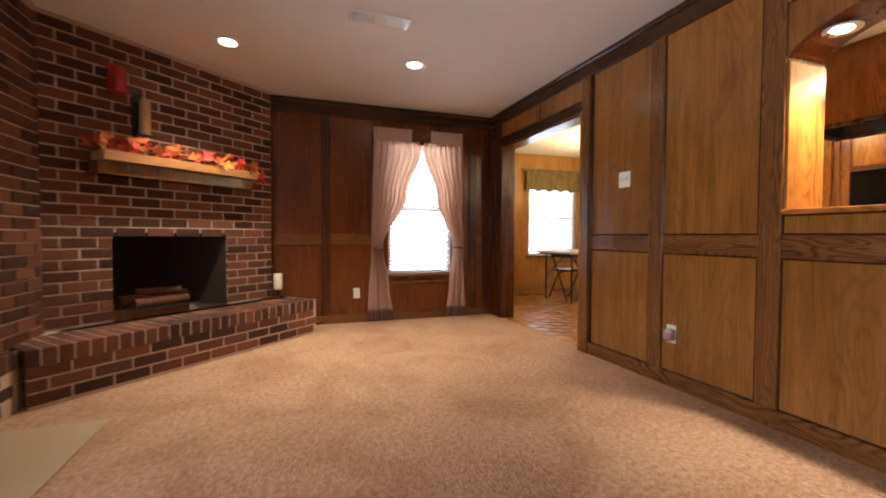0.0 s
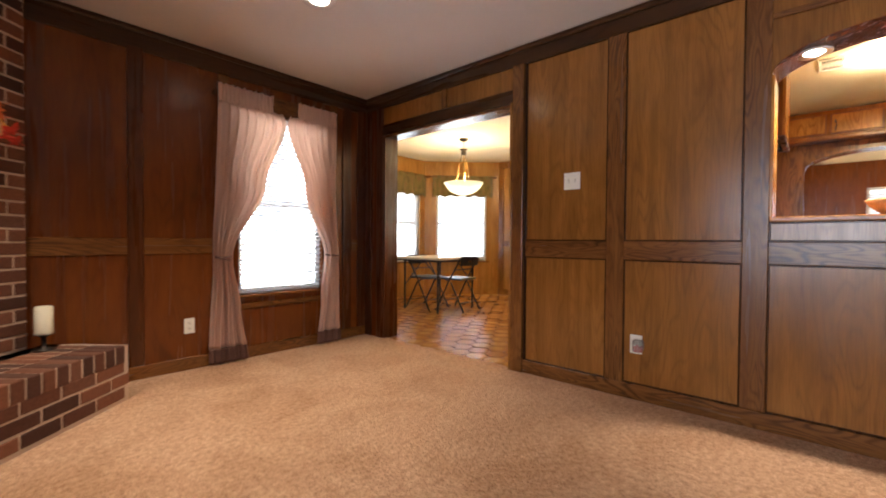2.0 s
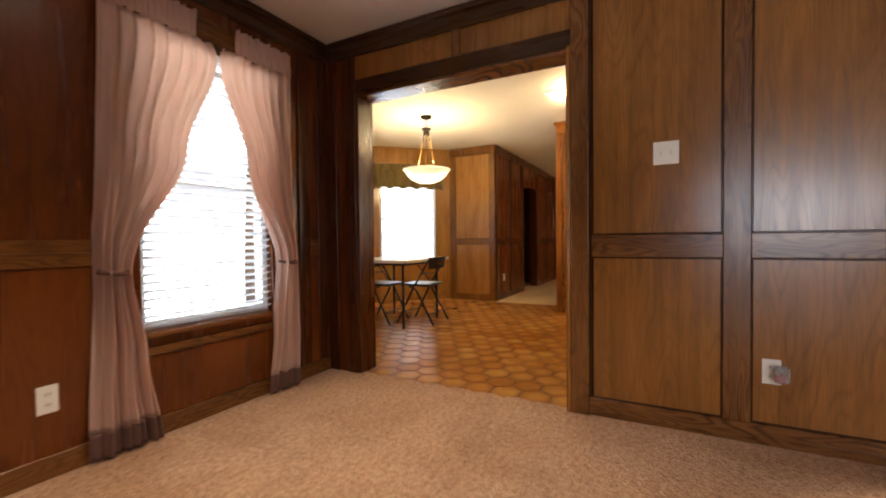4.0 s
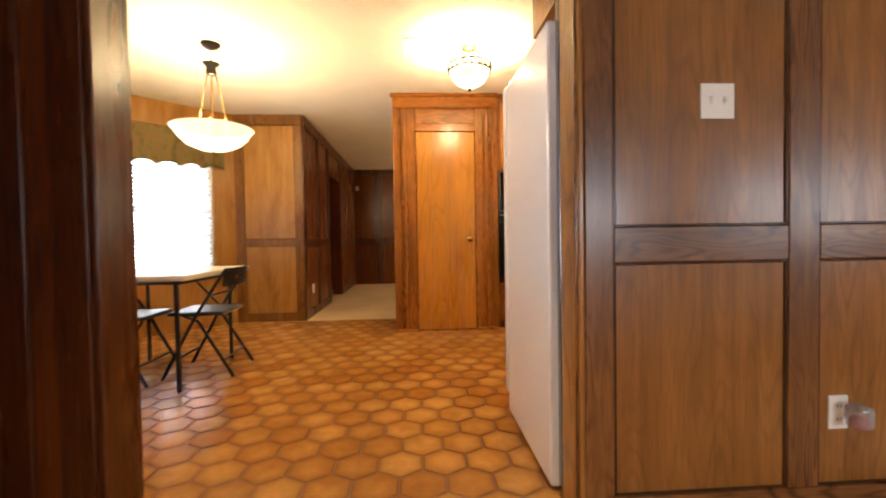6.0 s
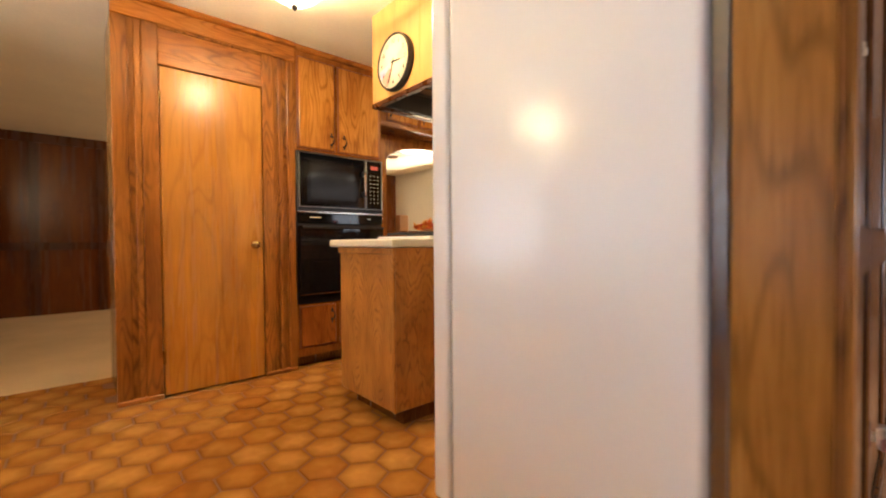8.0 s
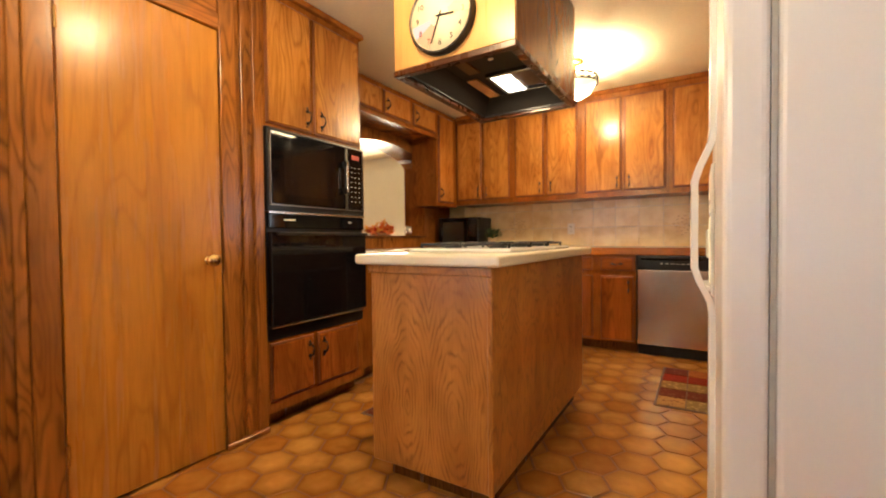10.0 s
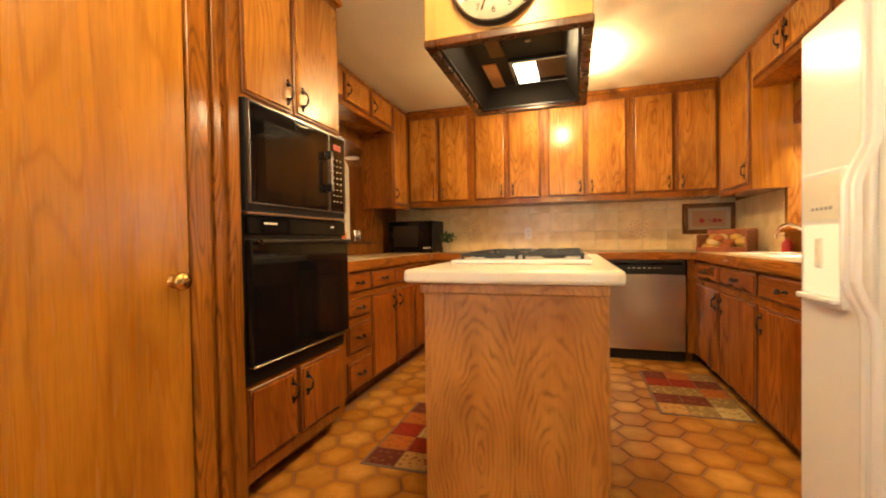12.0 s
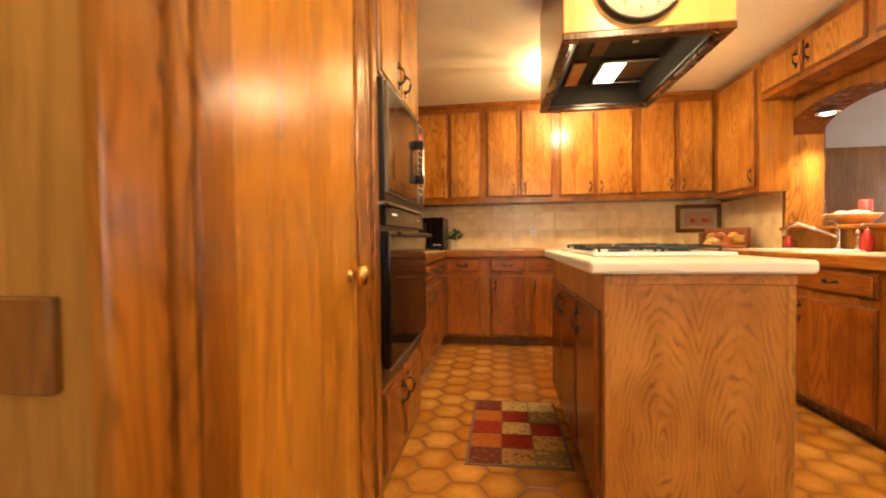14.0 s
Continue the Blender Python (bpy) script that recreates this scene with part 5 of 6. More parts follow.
# east run, facing west: the frame's x runs towards -y
BX = 5.60
u = unit("drawer_cabinet", (BX, 1.84, 0), -90, 0.545, EX - BX, 0.0, 0.876, "stained oak bank of four drawers with bronze pulls", "kitchen base cabinets", 0.09)
for z0, z1 in ((0.735, 0.862), (0.575, 0.695), (0.345, 0.532), (0.105, 0.292)):
    front(u, "drawer", 0.215, 0.53, z0, z1, LOWCABH, (0.372, (z0 + z1) / 2))
base_unit((BX, 1.295, 0), -90, 0.415, EX - BX, [(0.015, 0.40, 1)])
base_unit((BX, 0.88, 0), -90, 0.415, EX - BX, [(0.02, 0.40, -1)])
base_unit((BX, 0.465, 0), -90, 0.475, EX - BX, [(0.015, 0.385, 1)])
# south run, facing north: x runs towards -x
BY = -0.02
base_unit((5.60, BY, 0), 180, 0.40, BY - SY, [(0.02, 0.355, 1)])
base_unit((5.20, BY, 0), 180, 0.42, BY - SY, [(0.055, 0.39, -1)])
base_unit((4.78, BY, 0), 180, 0.49, BY - SY, [(0.015, 0.44, -1)])
base_unit((4.29, BY, 0), 180, 0.315, BY - SY, [(0.02, 0.30, 1)])
unit("filler_cabinet", (3.315, BY, 0), 180, 0.055, BY - SY, 0.0, 0.876, "narrow oak filler beside the dishwasher", "kitchen base cabinets", 0.09)
# west run, facing east: x runs towards +y
WXF = 3.26
base_unit((WXF, -0.02, 0), 90, 0.67, WXF - KX - 0.02, [(0.10, 0.65, 1)])
base_unit((WXF, 0.65, 0), 90, 0.63, WXF - KX - 0.125, [(0.02, 0.60, -1)])
base_unit((WXF, 1.28, 0), 90, 0.60, WXF - KX - 0.02, [(0.02, 0.57, -1)])
unit("filler_cabinet", (WXF, 1.88, 0), 90, 0.24, WXF - KX - 0.02, 0.0, 0.876, "narrow oak filler beside the refrigerator", "kitchen base cabinets", 0.09)

# counters
CT = thing("countertop", (4.43, -0.3, 0.877), "tan tiled countertop with a brown wood edge round the kitchen", "countertop")
bm = bmesh.new()
box(bm, BX + 0.012, EX - 0.001, SY + 0.001, 1.838, 0.88, 0.945)
box(bm, WXF - 0.012, BX + 0.012, SY + 0.001, BY - 0.012, 0.88, 0.945)
box(bm, KX + 0.122, WXF - 0.012, SY + 0.001, 0.62, 0.88, 0.945)
box(bm, KX + 0.122, 2.84, 0.62, 1.22, 0.88, 0.945)
box(bm, 3.19, WXF - 0.012, 0.62, 1.22, 0.88, 0.945)
box(bm, KX + 0.122, WXF - 0.012, 1.22, 2.12, 0.88, 0.945)
part("top", bm, COUNTER, CT)
part("edge", B(BX - 0.028, BX + 0.011, BY + 0.028, 1.838, 0.8775, 0.943, bevel=0.008, seg=2), CABH, CT, "orange-brown wooden front edge")
part("edge", B(WXF + 0.03, BX - 0.029, BY - 0.011, BY + 0.028, 0.8775, 0.943, bevel=0.008, seg=2), CABH, CT)
part("edge", B(WXF - 0.011, WXF + 0.029, BY + 0.0, 2.12, 0.8775, 0.943, bevel=0.008, seg=2), CABH, CT)

# sink with taps
SK = thing("sink", (3.0, 0.92, 0.945), "cream enamel kitchen sink under the pass-through", "sink")
bm = bmesh.new()
for dims in ((2.83, 3.20, 0.60, 0.635, 0.9455, 0.957), (2.83, 3.20, 1.205, 1.24, 0.9455, 0.957), (2.83, 2.865, 0.635, 1.205, 0.9455, 0.957), (3.165, 3.20, 0.635, 1.205, 0.9455, 0.957)):
    box(bm, *dims, bevel=0.004)
part("rim", bm, LAMINATE, SK)
bm = bmesh.new()
for dims in ((2.842, 3.188, 0.622, 1.218, 0.78, 0.79), (2.842, 2.852, 0.622, 1.218, 0.79, 0.944), (3.178, 3.188, 0.622, 1.218, 0.79, 0.944), (2.852, 3.178, 0.622, 0.632, 0.79, 0.944), (2.852, 3.178, 1.208, 1.218, 0.79, 0.944)):
    box(bm, *dims)
part("basin", bm, LAMINATE, SK)
FA = thing("faucet", (2.83, 0.97, 0.945), "brushed nickel gooseneck kitchen faucet", "faucet")
part("post", lathe(bmesh.new(), [(0.026, 0), (0.026, 0.01), (0.017, 0.02), (0.017, 0.13), (0.02, 0.14), (0.016, 0.16), (0.004, 0.165)], 20, (2.805, 0.97, 0.957)), CHROME, FA)
part("spout", tube(bmesh.new(), [(2.81, 0.96, 1.04), (2.83, 0.92, 1.06), (2.87, 0.83, 1.10), (2.91, 0.75, 1.14), (2.93, 0.70, 1.13), (2.945, 0.67, 1.10), (2.95, 0.66, 1.05)], 0.012, 12), CHROME, FA)
part("lever", tube(bmesh.new(), [(2.805, 0.97, 1.11), (2.81, 0.93, 1.145), (2.82, 0.87, 1.165)], 0.006), CHROME, FA)
SP = thing("side_spray", (2.82, 1.13, 0.945), "brushed nickel side sprayer behind the sink", "sprayer")
part("body", lathe(bmesh.new(), [(0.02, 0), (0.02, 0.01), (0.011, 0.02), (0.011, 0.08), (0.018, 0.11), (0.014, 0.13)], 16, (2.81, 1.13, 0.957)), CHROME, SP)

# upper cabinets, south wall
DOORS = ((5.883, 5.575), (5.551, 5.243), (5.173, 4.866), (4.832, 4.526), (4.451, 4.122), (4.096, 3.756), (3.697, 3.373), (3.345, 3.034))
for k in range(4):
    a, c = DOORS[2 * k], DOORS[2 * k + 1]
    x_hi = (5.90, 5.208, 4.488, 3.727)[k]
    x_lo = (5.208, 4.488, 3.727, 3.02)[k]
    u = unit("wall_cabinet", (x_hi, -0.22, 0), 180, x_hi - x_lo - 0.001, -0.22 - SY, 1.425, 2.40, "stained oak wall cabinet with two doors over the tiles", "kitchen wall cabinets")
    front(u, "door", x_hi - a[0], x_hi - a[1], 1.475, 2.35, CAB, (x_hi - a[1] - 0.04, 1.56))
    front(u, "door", x_hi - c[0], x_hi - c[1], 1.475, 2.35, CAB, (x_hi - c[0] + 0.04, 1.56))
solo("cabinet_crown", B(3.02, 5.90, -0.245, -0.20, 2.40, CZ - 0.001, bevel=0.008), FRAME, "dark oak crown strip over the wall cabinets", "trim", kind="structure")
# west wall
u = unit("wall_cabinet", (3.02, -0.22, 0), 90, 0.70, 3.02 - KX - 0.122, 1.40, 2.42, "stained oak corner wall cabinet beside the pass-through", "kitchen wall cabinets")
front(u, "door", 0.09, 0.66, 1.44, 2.375, CAB, (0.62, 1.54))
# paler birch on this side stands for the arch lamp's light
part("side_skin", B(KX + 0.124, 3.02, 0.4805, 0.486, 1.40, 2.42), BIRCH, u, "side panel, arch lamp light put into its pale wood colour")
u = unit("bridge_cabinet", (3.02, 0.49, 0), 90, 1.00, 3.02 - KX - 0.122, 2.10, 2.42, "low oak cabinet over the pass-through arch", "kitchen wall cabinets")
front(u, "door", 0.03, 0.47, 2.14, 2.365, CAB, (0.43, 2.25))
front(u, "door", 0.50, 0.97, 2.14, 2.365, CAB, (0.54, 2.25))
u = unit("bridge_cabinet", (3.02, 1.49, 0), 90, 0.66, 3.02 - KX - 0.022, 2.10, 2.42, "low oak cabinet beside the refrigerator", "kitchen wall cabinets")
front(u, "door", 0.03, 0.63, 2.14, 2.365, CAB, (0.54, 2.25))
u = unit("bridge_cabinet", (3.02, 2.15, 0), 90, 0.77, 3.02 - KX - 0.022, 1.84, 2.42, "low oak cabinet over the refrigerator", "kitchen wall cabinets")
front(u, "door", 0.03, 0.37, 1.88, 2.365, CAB, (0.33, 1.96))
front(u, "door", 0.40, 0.74, 1.88, 2.365, CAB, (0.44, 1.96))
# east wall
u = unit("wall_cabinet", (5.90, 0.21, 0), -90, 0.43, EX - 5.90, 1.40, 2.42, "narrow stained oak corner wall cabinet", "kitchen wall cabinets")
front(u, "door", 0.03, 0.34, 1.44, 2.375, CAB, (0.06, 1.54))
u = unit("bridge_cabinet", (5.90, 1.84, 0), -90, 1.63, EX - 5.90, 2.12, 2.42, "low oak cabinet with small doors over the arch", "kitchen wall cabinets")
for x0, x1 in ((0.33, 0.72), (0.75, 1.15), (1.20, 1.60)):
    front(u, "door", x0, x1, 2.16, 2.375, CAB, (x0 + 0.04, 2.25))
part("bottom_moulding", B(-0.0, 1.63, -0.03, 0.0, 2.10, 2.14, bevel=0.006), FRAME, u, local=True)

# wall tiles over the counter
wt = bpy.data.meshes.new("wall_tile")
bm = B(-0.109, 0.109, 0.0, 0.009, -0.0985, 0.0985, bevel=0.003)
bm.to_mesh(wt)
bm.free()
wt.materials.append(WTILE)
for r in range(3):
    for k in range(16):
        ob = new("wall_tile", wt)
        ob.parent = wall_kitchen_south
        ob.location = (2.80 + 0.221 * k, SY + 0.0005, 1.046 + 0.2 * r)
part("wall_tiles_end", B(KX + 0.121, KX + 0.126, SY, 0.36, 0.946, 1.40), WTILE, wall_divider, "pale wall tile beside the pass-through")

# faint flower prints on two of the wall tiles
PRINT = plain("faded_tile_print", (0.56, 0.40, 0.22), 0.3, 0, 60, 0.2, 0.0)
for mx_, mz_ in ((3.617, 1.150), (5.297, 1.175)):
    bm = bmesh.new()
    for k in range(26):
        a = 2.4 * k
        r = 0.020 * math.sqrt(k)
        bmesh.ops.create_cone(bm, cap_ends=True, segments=8, radius1=0.0075, radius2=0.0075, depth=0.0008, matrix=Matrix.Translation((mx_ + r * math.cos(a), SY + 0.0102, mz_ + r * math.sin(a))) @ Matrix.Rotation(radians(90), 4, "X") @ Matrix.Diagonal((1.5, 0.8, 1, 1)))
    part("tile_print", bm, PRINT, wall_kitchen_south, "faded brown flower print")

# ---- oven tower ----
OX = 5.49
OV = thing("oven_cabinet", (5.85, 2.22, 0), "stained oak tower cabinet with built-in ovens", "cabinet")
bm = bmesh.new()
box(bm, OX, EX, 1.845, 2.598, 0.09, 0.53)
box(bm, OX, EX, 1.845, 2.598, 1.655, 2.40)
box(bm, OX + 0.03, EX, 1.845, 2.598, 0.53, 1.655)
part("body", bm, FRAME, OV)
part("toe_kick", B(OX + 0.09, EX, 1.845, 2.598, 0.0, 0.089), STILE, OV, "dark recessed toe kick")
part("crown", B(OX - 0.03, EX, 1.82, 2.598, 2.40, CZ - 0.001, bevel=0.008), CABH, OV, "dark crown moulding")


def tower_door(y_hi, y_lo, z0, z1, py, pz):
    bm = leaf_panel(bmesh.new(), 0, y_hi - y_lo, z0, z1)
    bm.transform(pose(OX, y_hi, 0, 0, 0, -90))
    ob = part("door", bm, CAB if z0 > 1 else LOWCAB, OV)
    ob.data.materials.append(EDGE)
    h = new("pull", PULL)
    h.parent = ob
    h.matrix_basis = BASES[OV.name].inverted() @ pose(OX - 0.02, py, pz, 0, 0, -90)


tower_door(2.585, 2.275, 1.672, 2.36, 2.315, 1.76)
tower_door(2.255, 1.865, 1.672, 2.36, 2.205, 1.76)
tower_door(2.585, 2.285, 0.155, 0.475, 2.325, 0.385)
tower_door(2.255, 1.905, 0.155, 0.475, 2.215, 0.385)
WO = thing("wall_oven", (OX, 2.21, 0.54), "black built-in wall oven with a glass door", "oven")
part("body", B(OX - 0.006, OX + 0.03, 1.848, 2.595, 0.49, 1.19), BLACK, WO)
part("oven_door", B(OX - 0.045, OX - 0.007, 1.85, 2.592, 0.575, 1.085, bevel=0.006, seg=2), GLASSBLACK, WO, "black glass oven door")
part("control_panel", B(OX - 0.030, OX - 0.007, 1.85, 2.592, 1.105, 1.182, bevel=0.004), GLASSBLACK, WO, "black control strip")
part("trim", B(OX - 0.034, OX - 0.007, 1.85, 2.592, 1.186, 1.197), STEEL, WO, "thin steel trim")
part("vent_lip", B(OX - 0.040, OX - 0.007, 1.86, 2.585, 0.560, 0.569, bevel=0.002), STEEL, WO)
part("handle", rod(bmesh.new(), (OX - 0.075, 1.87, 1.075), (OX - 0.075, 2.572, 1.075), 0.009), BLACK, WO, "slim black bar handle")
for y in (1.885, 2.557):
    part("handle_post", rod(bmesh.new(), (OX - 0.078, y, 1.075), (OX - 0.044, y, 1.075), 0.010), CHROME, WO, "bright handle end")
for y0, y1, z in ((2.42, 2.50, 1.152), (1.97, 2.00, 1.150)):
    part("lettering_bar", B(OX - 0.0312, OX - 0.0301, y0, y1, z - 0.004, z + 0.004), OFFWHITE, WO, "pale unreadable lettering")
MW = thing("wall_microwave", (OX, 2.21, 1.22), "black built-in microwave oven with steel outline trim", "microwave")
part("body", B(OX - 0.028, OX + 0.03, 1.848, 2.595, 1.20, 1.652, bevel=0.004), BLACK, MW)
part("door", B(OX - 0.040, OX - 0.0285, 2.03, 2.58, 1.238, 1.632, bevel=0.004), GLASSBLACK, MW, "black glass door")
part("window", B(OX - 0.0415, OX - 0.0402, 2.12, 2.50, 1.29, 1.58), plain("smoked_glass", (0.006, 0.005, 0.005), 0.10, 0, 20, 0.1, 0.0), MW, "smoked door window")
bm = bmesh.new()
for y0, y1, z0, z1 in ((2.022, 2.588, 1.230, 1.235), (2.022, 2.588, 1.636, 1.641), (2.584, 2.588, 1.235, 1.636), (2.022, 2.026, 1.235, 1.636), (1.862, 2.016, 1.230, 1.235), (1.862, 2.016, 1.636, 1.641), (1.862, 1.866, 1.235, 1.636), (2.012, 2.016, 1.235, 1.636)):
    box(bm, OX - 0.0425, OX - 0.0287, y0, y1, z0, z1)
part("steel_trim", bm, plain("dull_trim_metal", (0.26, 0.25, 0.24), 0.3, 1.0, 40, 0.1, 0.0), MW, "thin bright outline trim")
part("control_panel", B(OX - 0.038, OX - 0.0285, 1.868, 2.010, 1.238, 1.634, bevel=0.003), GLASSBLACK, MW)
part("display", B(OX - 0.0395, OX - 0.0381, 1.90, 1.97, 1.565, 1.595), glowing("red_display", (1.0, 0.06, 0.02), 0.35, (0.02, 0.01, 0.01)), MW, "dim red display")
for r in range(8):
    for k in range(3):
        part("button", B(OX - 0.040, OX - 0.0381, 1.897 + 0.036 * k, 1.906 + 0.036 * k, 1.285 + 0.032 * r, 1.291 + 0.032 * r), PALEWALL, MW)
part("handle", rod(bmesh.new(), (OX - 0.072, 2.045, 1.34), (OX - 0.072, 2.045, 1.53), 0.009), STEEL, MW, "upright bar handle")
for z in (1.35, 1.52):
    part("handle_post", B(OX - 0.078, OX - 0.041, 2.03, 2.06, z - 0.02, z + 0.02, bevel=0.003), BLACK, MW)

# ---- dishwasher ----
DWA = thing("dishwasher", (3.64, BY, 0), "stainless steel dishwasher with a black control strip", "dishwasher")
part("tub", B(3.325, 3.965, SY + 0.02, BY - 0.002, 0.09, 0.876), BLACK, DWA)
part("door", B(3.33, 3.96, BY - 0.001, BY + 0.035, 0.10, 0.755, bevel=0.008, seg=2), STEEL, DWA, "brushed stainless door")
part("control_panel", B(3.33, 3.96, BY - 0.001, BY + 0.038, 0.762, 0.870, bevel=0.006), BLACK, DWA, "black control strip")
part("handle_recess", B(3.36, 3.93, BY + 0.036, BY + 0.0395, 0.835, 0.852), GLASSBLACK, DWA)
for k in range(7):
    part("button_mark", B(3.52 + 0.04 * k, 3.54 + 0.04 * k, BY + 0.0381, BY + 0.0392, 0.805, 0.811), OFFWHITE, DWA)
part("toe_kick", B(3.33, 3.96, BY - 0.08, BY - 0.04, 0.0, 0.089), BLACK, DWA)

# ---- refrigerator ----
FR = thing("refrigerator", (3.06, 2.56, 0), "white side-by-side refrigerator with a water dispenser", "refrigerator")
FY0, FYM, FY1, FXB, FXD = 2.15, 2.54, 2.97, 3.375, 3.455
part("body", B(2.664, FXB - 0.012, FY0, FY1, 0.03, 1.745, bevel=0.012, seg=3), WHITE, FR)
part("gasket", B(FXB - 0.011, FXB - 0.001, FY0 + 0.012, FY1 - 0.012, 0.10, 1.75), plain("grey_gasket", (0.42, 0.41, 0.38), 0.6), FR, "grey door gasket")
d1 = part("freezer_door", B(FXB, FXD, FY0, FYM - 0.004, 0.115, 1.765, bevel=0.016, seg=3), WHITE, FR, "white freezer door")
d2 = part("fridge_door", B(FXB, FXD, FYM + 0.004, FY1, 0.115, 1.765, bevel=0.016, seg=3), WHITE, FR, "white fridge door")
part("grille", B(FXB - 0.02, FXB + 0.04, FY0 + 0.01, FY1 - 0.01, 0.02, 0.10, bevel=0.006), OFFWHITE, FR, "toe grille")
for k in range(4):
    part("grille_slot", B(FXB + 0.0385, FXB + 0.0415, FY0 + 0.04, FY1 - 0.04, 0.032 + 0.016 * k, 0.038 + 0.016 * k), DARKSLOT, FR)
for y in (FY0 + 0.03, FY1 - 0.07):
    part("hinge_cover", B(FXB - 0.03, FXB + 0.05, y, y + 0.04, 1.7655, 1.785, bevel=0.006), OFFWHITE, FR)
    for x in (2.76, 3.3):
        part("foot", rod(bmesh.new(), (x, y + 0.02, 0.0), (x, y + 0.02, 0.03), 0.018), BLACK, FR)


def fridge_handle(y, door):
    """A long flat strip that bows out between its upper and lower thirds."""
    bm = bmesh.new()
    path = [(0.12, 0.006), (0.80, 0.006), (0.84, 0.012), (0.90, 0.040), (0.94, 0.052), (1.20, 0.052), (1.24, 0.040), (1.31, 0.010), (1.36, 0.006), (1.755, 0.006)]
    prev = None
    for z, o in path:
        ring = [bm.verts.new(p) for p in ((FXD + o - 0.008, y - 0.011, z), (FXD + o + 0.009, y - 0.011, z), (FXD + o + 0.012, y, z), (FXD + o + 0.009, y + 0.011, z), (FXD + o - 0.008, y + 0.011, z))]
        if prev:
            for k in range(5):
                bm.faces.new((prev[k], prev[(k + 1) % 5], ring[(k + 1) % 5], ring[k]))
        else:
            bm.faces.new(ring[::-1])
        prev = ring
    bm.faces.new(prev)
    bmesh.ops.recalc_face_normals(bm, faces=bm.faces)
    part("handle", bm, WHITE, door, "long white bowed handle")


fridge_handle(FYM - 0.022, d1)
fridge_handle(FYM + 0.022, d2)
part("dispenser_face", B(FXD - 0.004, FXD + 0.010, 2.185, 2.425, 0.84, 1.27, bevel=0.005), WHITE, d1, "dispenser surround")
part("control_strip", B(FXD + 0.0095, FXD + 0.012, 2.20, 2.41, 1.115, 1.25), OFFWHITE, d1)
for k in range(5):
    part("button", B(FXD + 0.0118, FXD + 0.0135, 2.255 + 0.025 * k, 2.270 + 0.025 * k, 1.145, 1.155), plain("grey_button", (0.3, 0.29, 0.27), 0.5), d1)
part("recess", B(FXD + 0.0095, FXD + 0.0115, 2.205, 2.405, 0.875, 1.10), glowing("dispenser_light", (1.0, 0.85, 0.52), 0.42), d1, "lit dispenser recess")
part("paddle", B(FXD + 0.011, FXD + 0.022, 2.29, 2.325, 0.96, 1.06, bevel=0.005), OFFWHITE, d1)
part("drip_tray", B(FXD + 0.008, FXD + 0.035, 2.20, 2.41, 0.855, 0.873, bevel=0.004), WHITE, d1)

# ---- island ----
IS = thing("kitchen_island", (4.42, 1.95, 0), "oak island with a cream counter slab and a gas cooktop", "island")
part("body", B(4.135, 4.70, 1.28, 2.65, 0.09, 0.93, bevel=0.003), ISLE, IS, "strongly figured oak end panel")
part("toe_board", B(4.18, 4.66, 1.32, 2.57, 0.0, 0.089), STILE, IS, "recessed toe board")
part("apron", B(4.125, 4.71, 2.645, 2.662, 0.895, 0.931, bevel=0.005), ISLE, IS)
part("corner_strip", B(4.127, 4.150, 2.645, 2.659, 0.09, 0.894, bevel=0.004), ISLE, IS)
part("slab", B(4.085, 4.755, 1.24, 2.695, 0.932, 0.975, bevel=0.012, seg=3), LAMINATE, IS, "cream counter slab with rounded edges")
for y0, y1, py in ((1.36, 1.76, 1.72), (1.79, 2.19, 1.83), (2.22, 2.60, 2.26)):
    bm = leaf_panel(bmesh.new(), 0, y1 - y0, 0.12, 0.80)
    bm.transform(pose(4.70, y0, 0, 0, 0, 90))
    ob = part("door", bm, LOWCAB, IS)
    ob.data.materials.append(EDGE)
    h = new("pull", PULL)
    h.parent = ob
    h.matrix_basis = BASES[IS.name].inverted() @ pose(4.72, py, 0.70, 0, 0, 90)
CK = thing("cooktop", (4.42, 1.95, 0.975), "white gas cooktop with black cast-iron grates on the island", "cooktop")
part("tray", B(4.16, 4.68, 1.50, 2.40, 0.9755, 0.992, bevel=0.006, seg=2), WHITE, CK, "white enamel tray")
for x in (4.30, 4.54):
    for y in (1.68, 1.95, 2.22):
        if (x, y) == (4.54, 1.95):
            continue
        part("burner", lathe(bmesh.new(), [(0.045, 0), (0.045, 0.008), (0.03, 0.010), (0.03, 0.018), (0.004, 0.02)], 20, (x, y, 0.992)), IRON, CK)
        bm = bmesh.new()
        for sx, sy in ((1, 0), (-1, 0), (0, 1), (0, -1)):
            if sx:
                box(bm, x + sx * 0.108 - 0.005, x + sx * 0.108 + 0.005, y - 0.122, y + 0.122, 1.004, 1.015, bevel=0.002)
                box(bm, x + min(sx * 0.03, sx * 0.103), x + max(sx * 0.03, sx * 0.103), y - 0.004, y + 0.004, 1.006, 1.019, bevel=0.002)
            else:
                box(bm, x - 0.103, x + 0.103, y + sy * 0.122 - 0.005, y + sy * 0.122 + 0.005, 1.004, 1.015, bevel=0.002)
                box(bm, x - 0.004, x + 0.004, y + min(sy * 0.03, sy * 0.117), y + max(sy * 0.03, sy * 0.117), 1.006, 1.019, bevel=0.002)
            for t in (-1, 1):
                if sx:
                    rod(bm, (x + sx * 0.106, y + t * 0.118, 0.992), (x + sx * 0.106, y + t * 0.118, 1.006), 0.006, seg=8)
        part("grate", bm, IRON, CK, "black cast-iron grate")
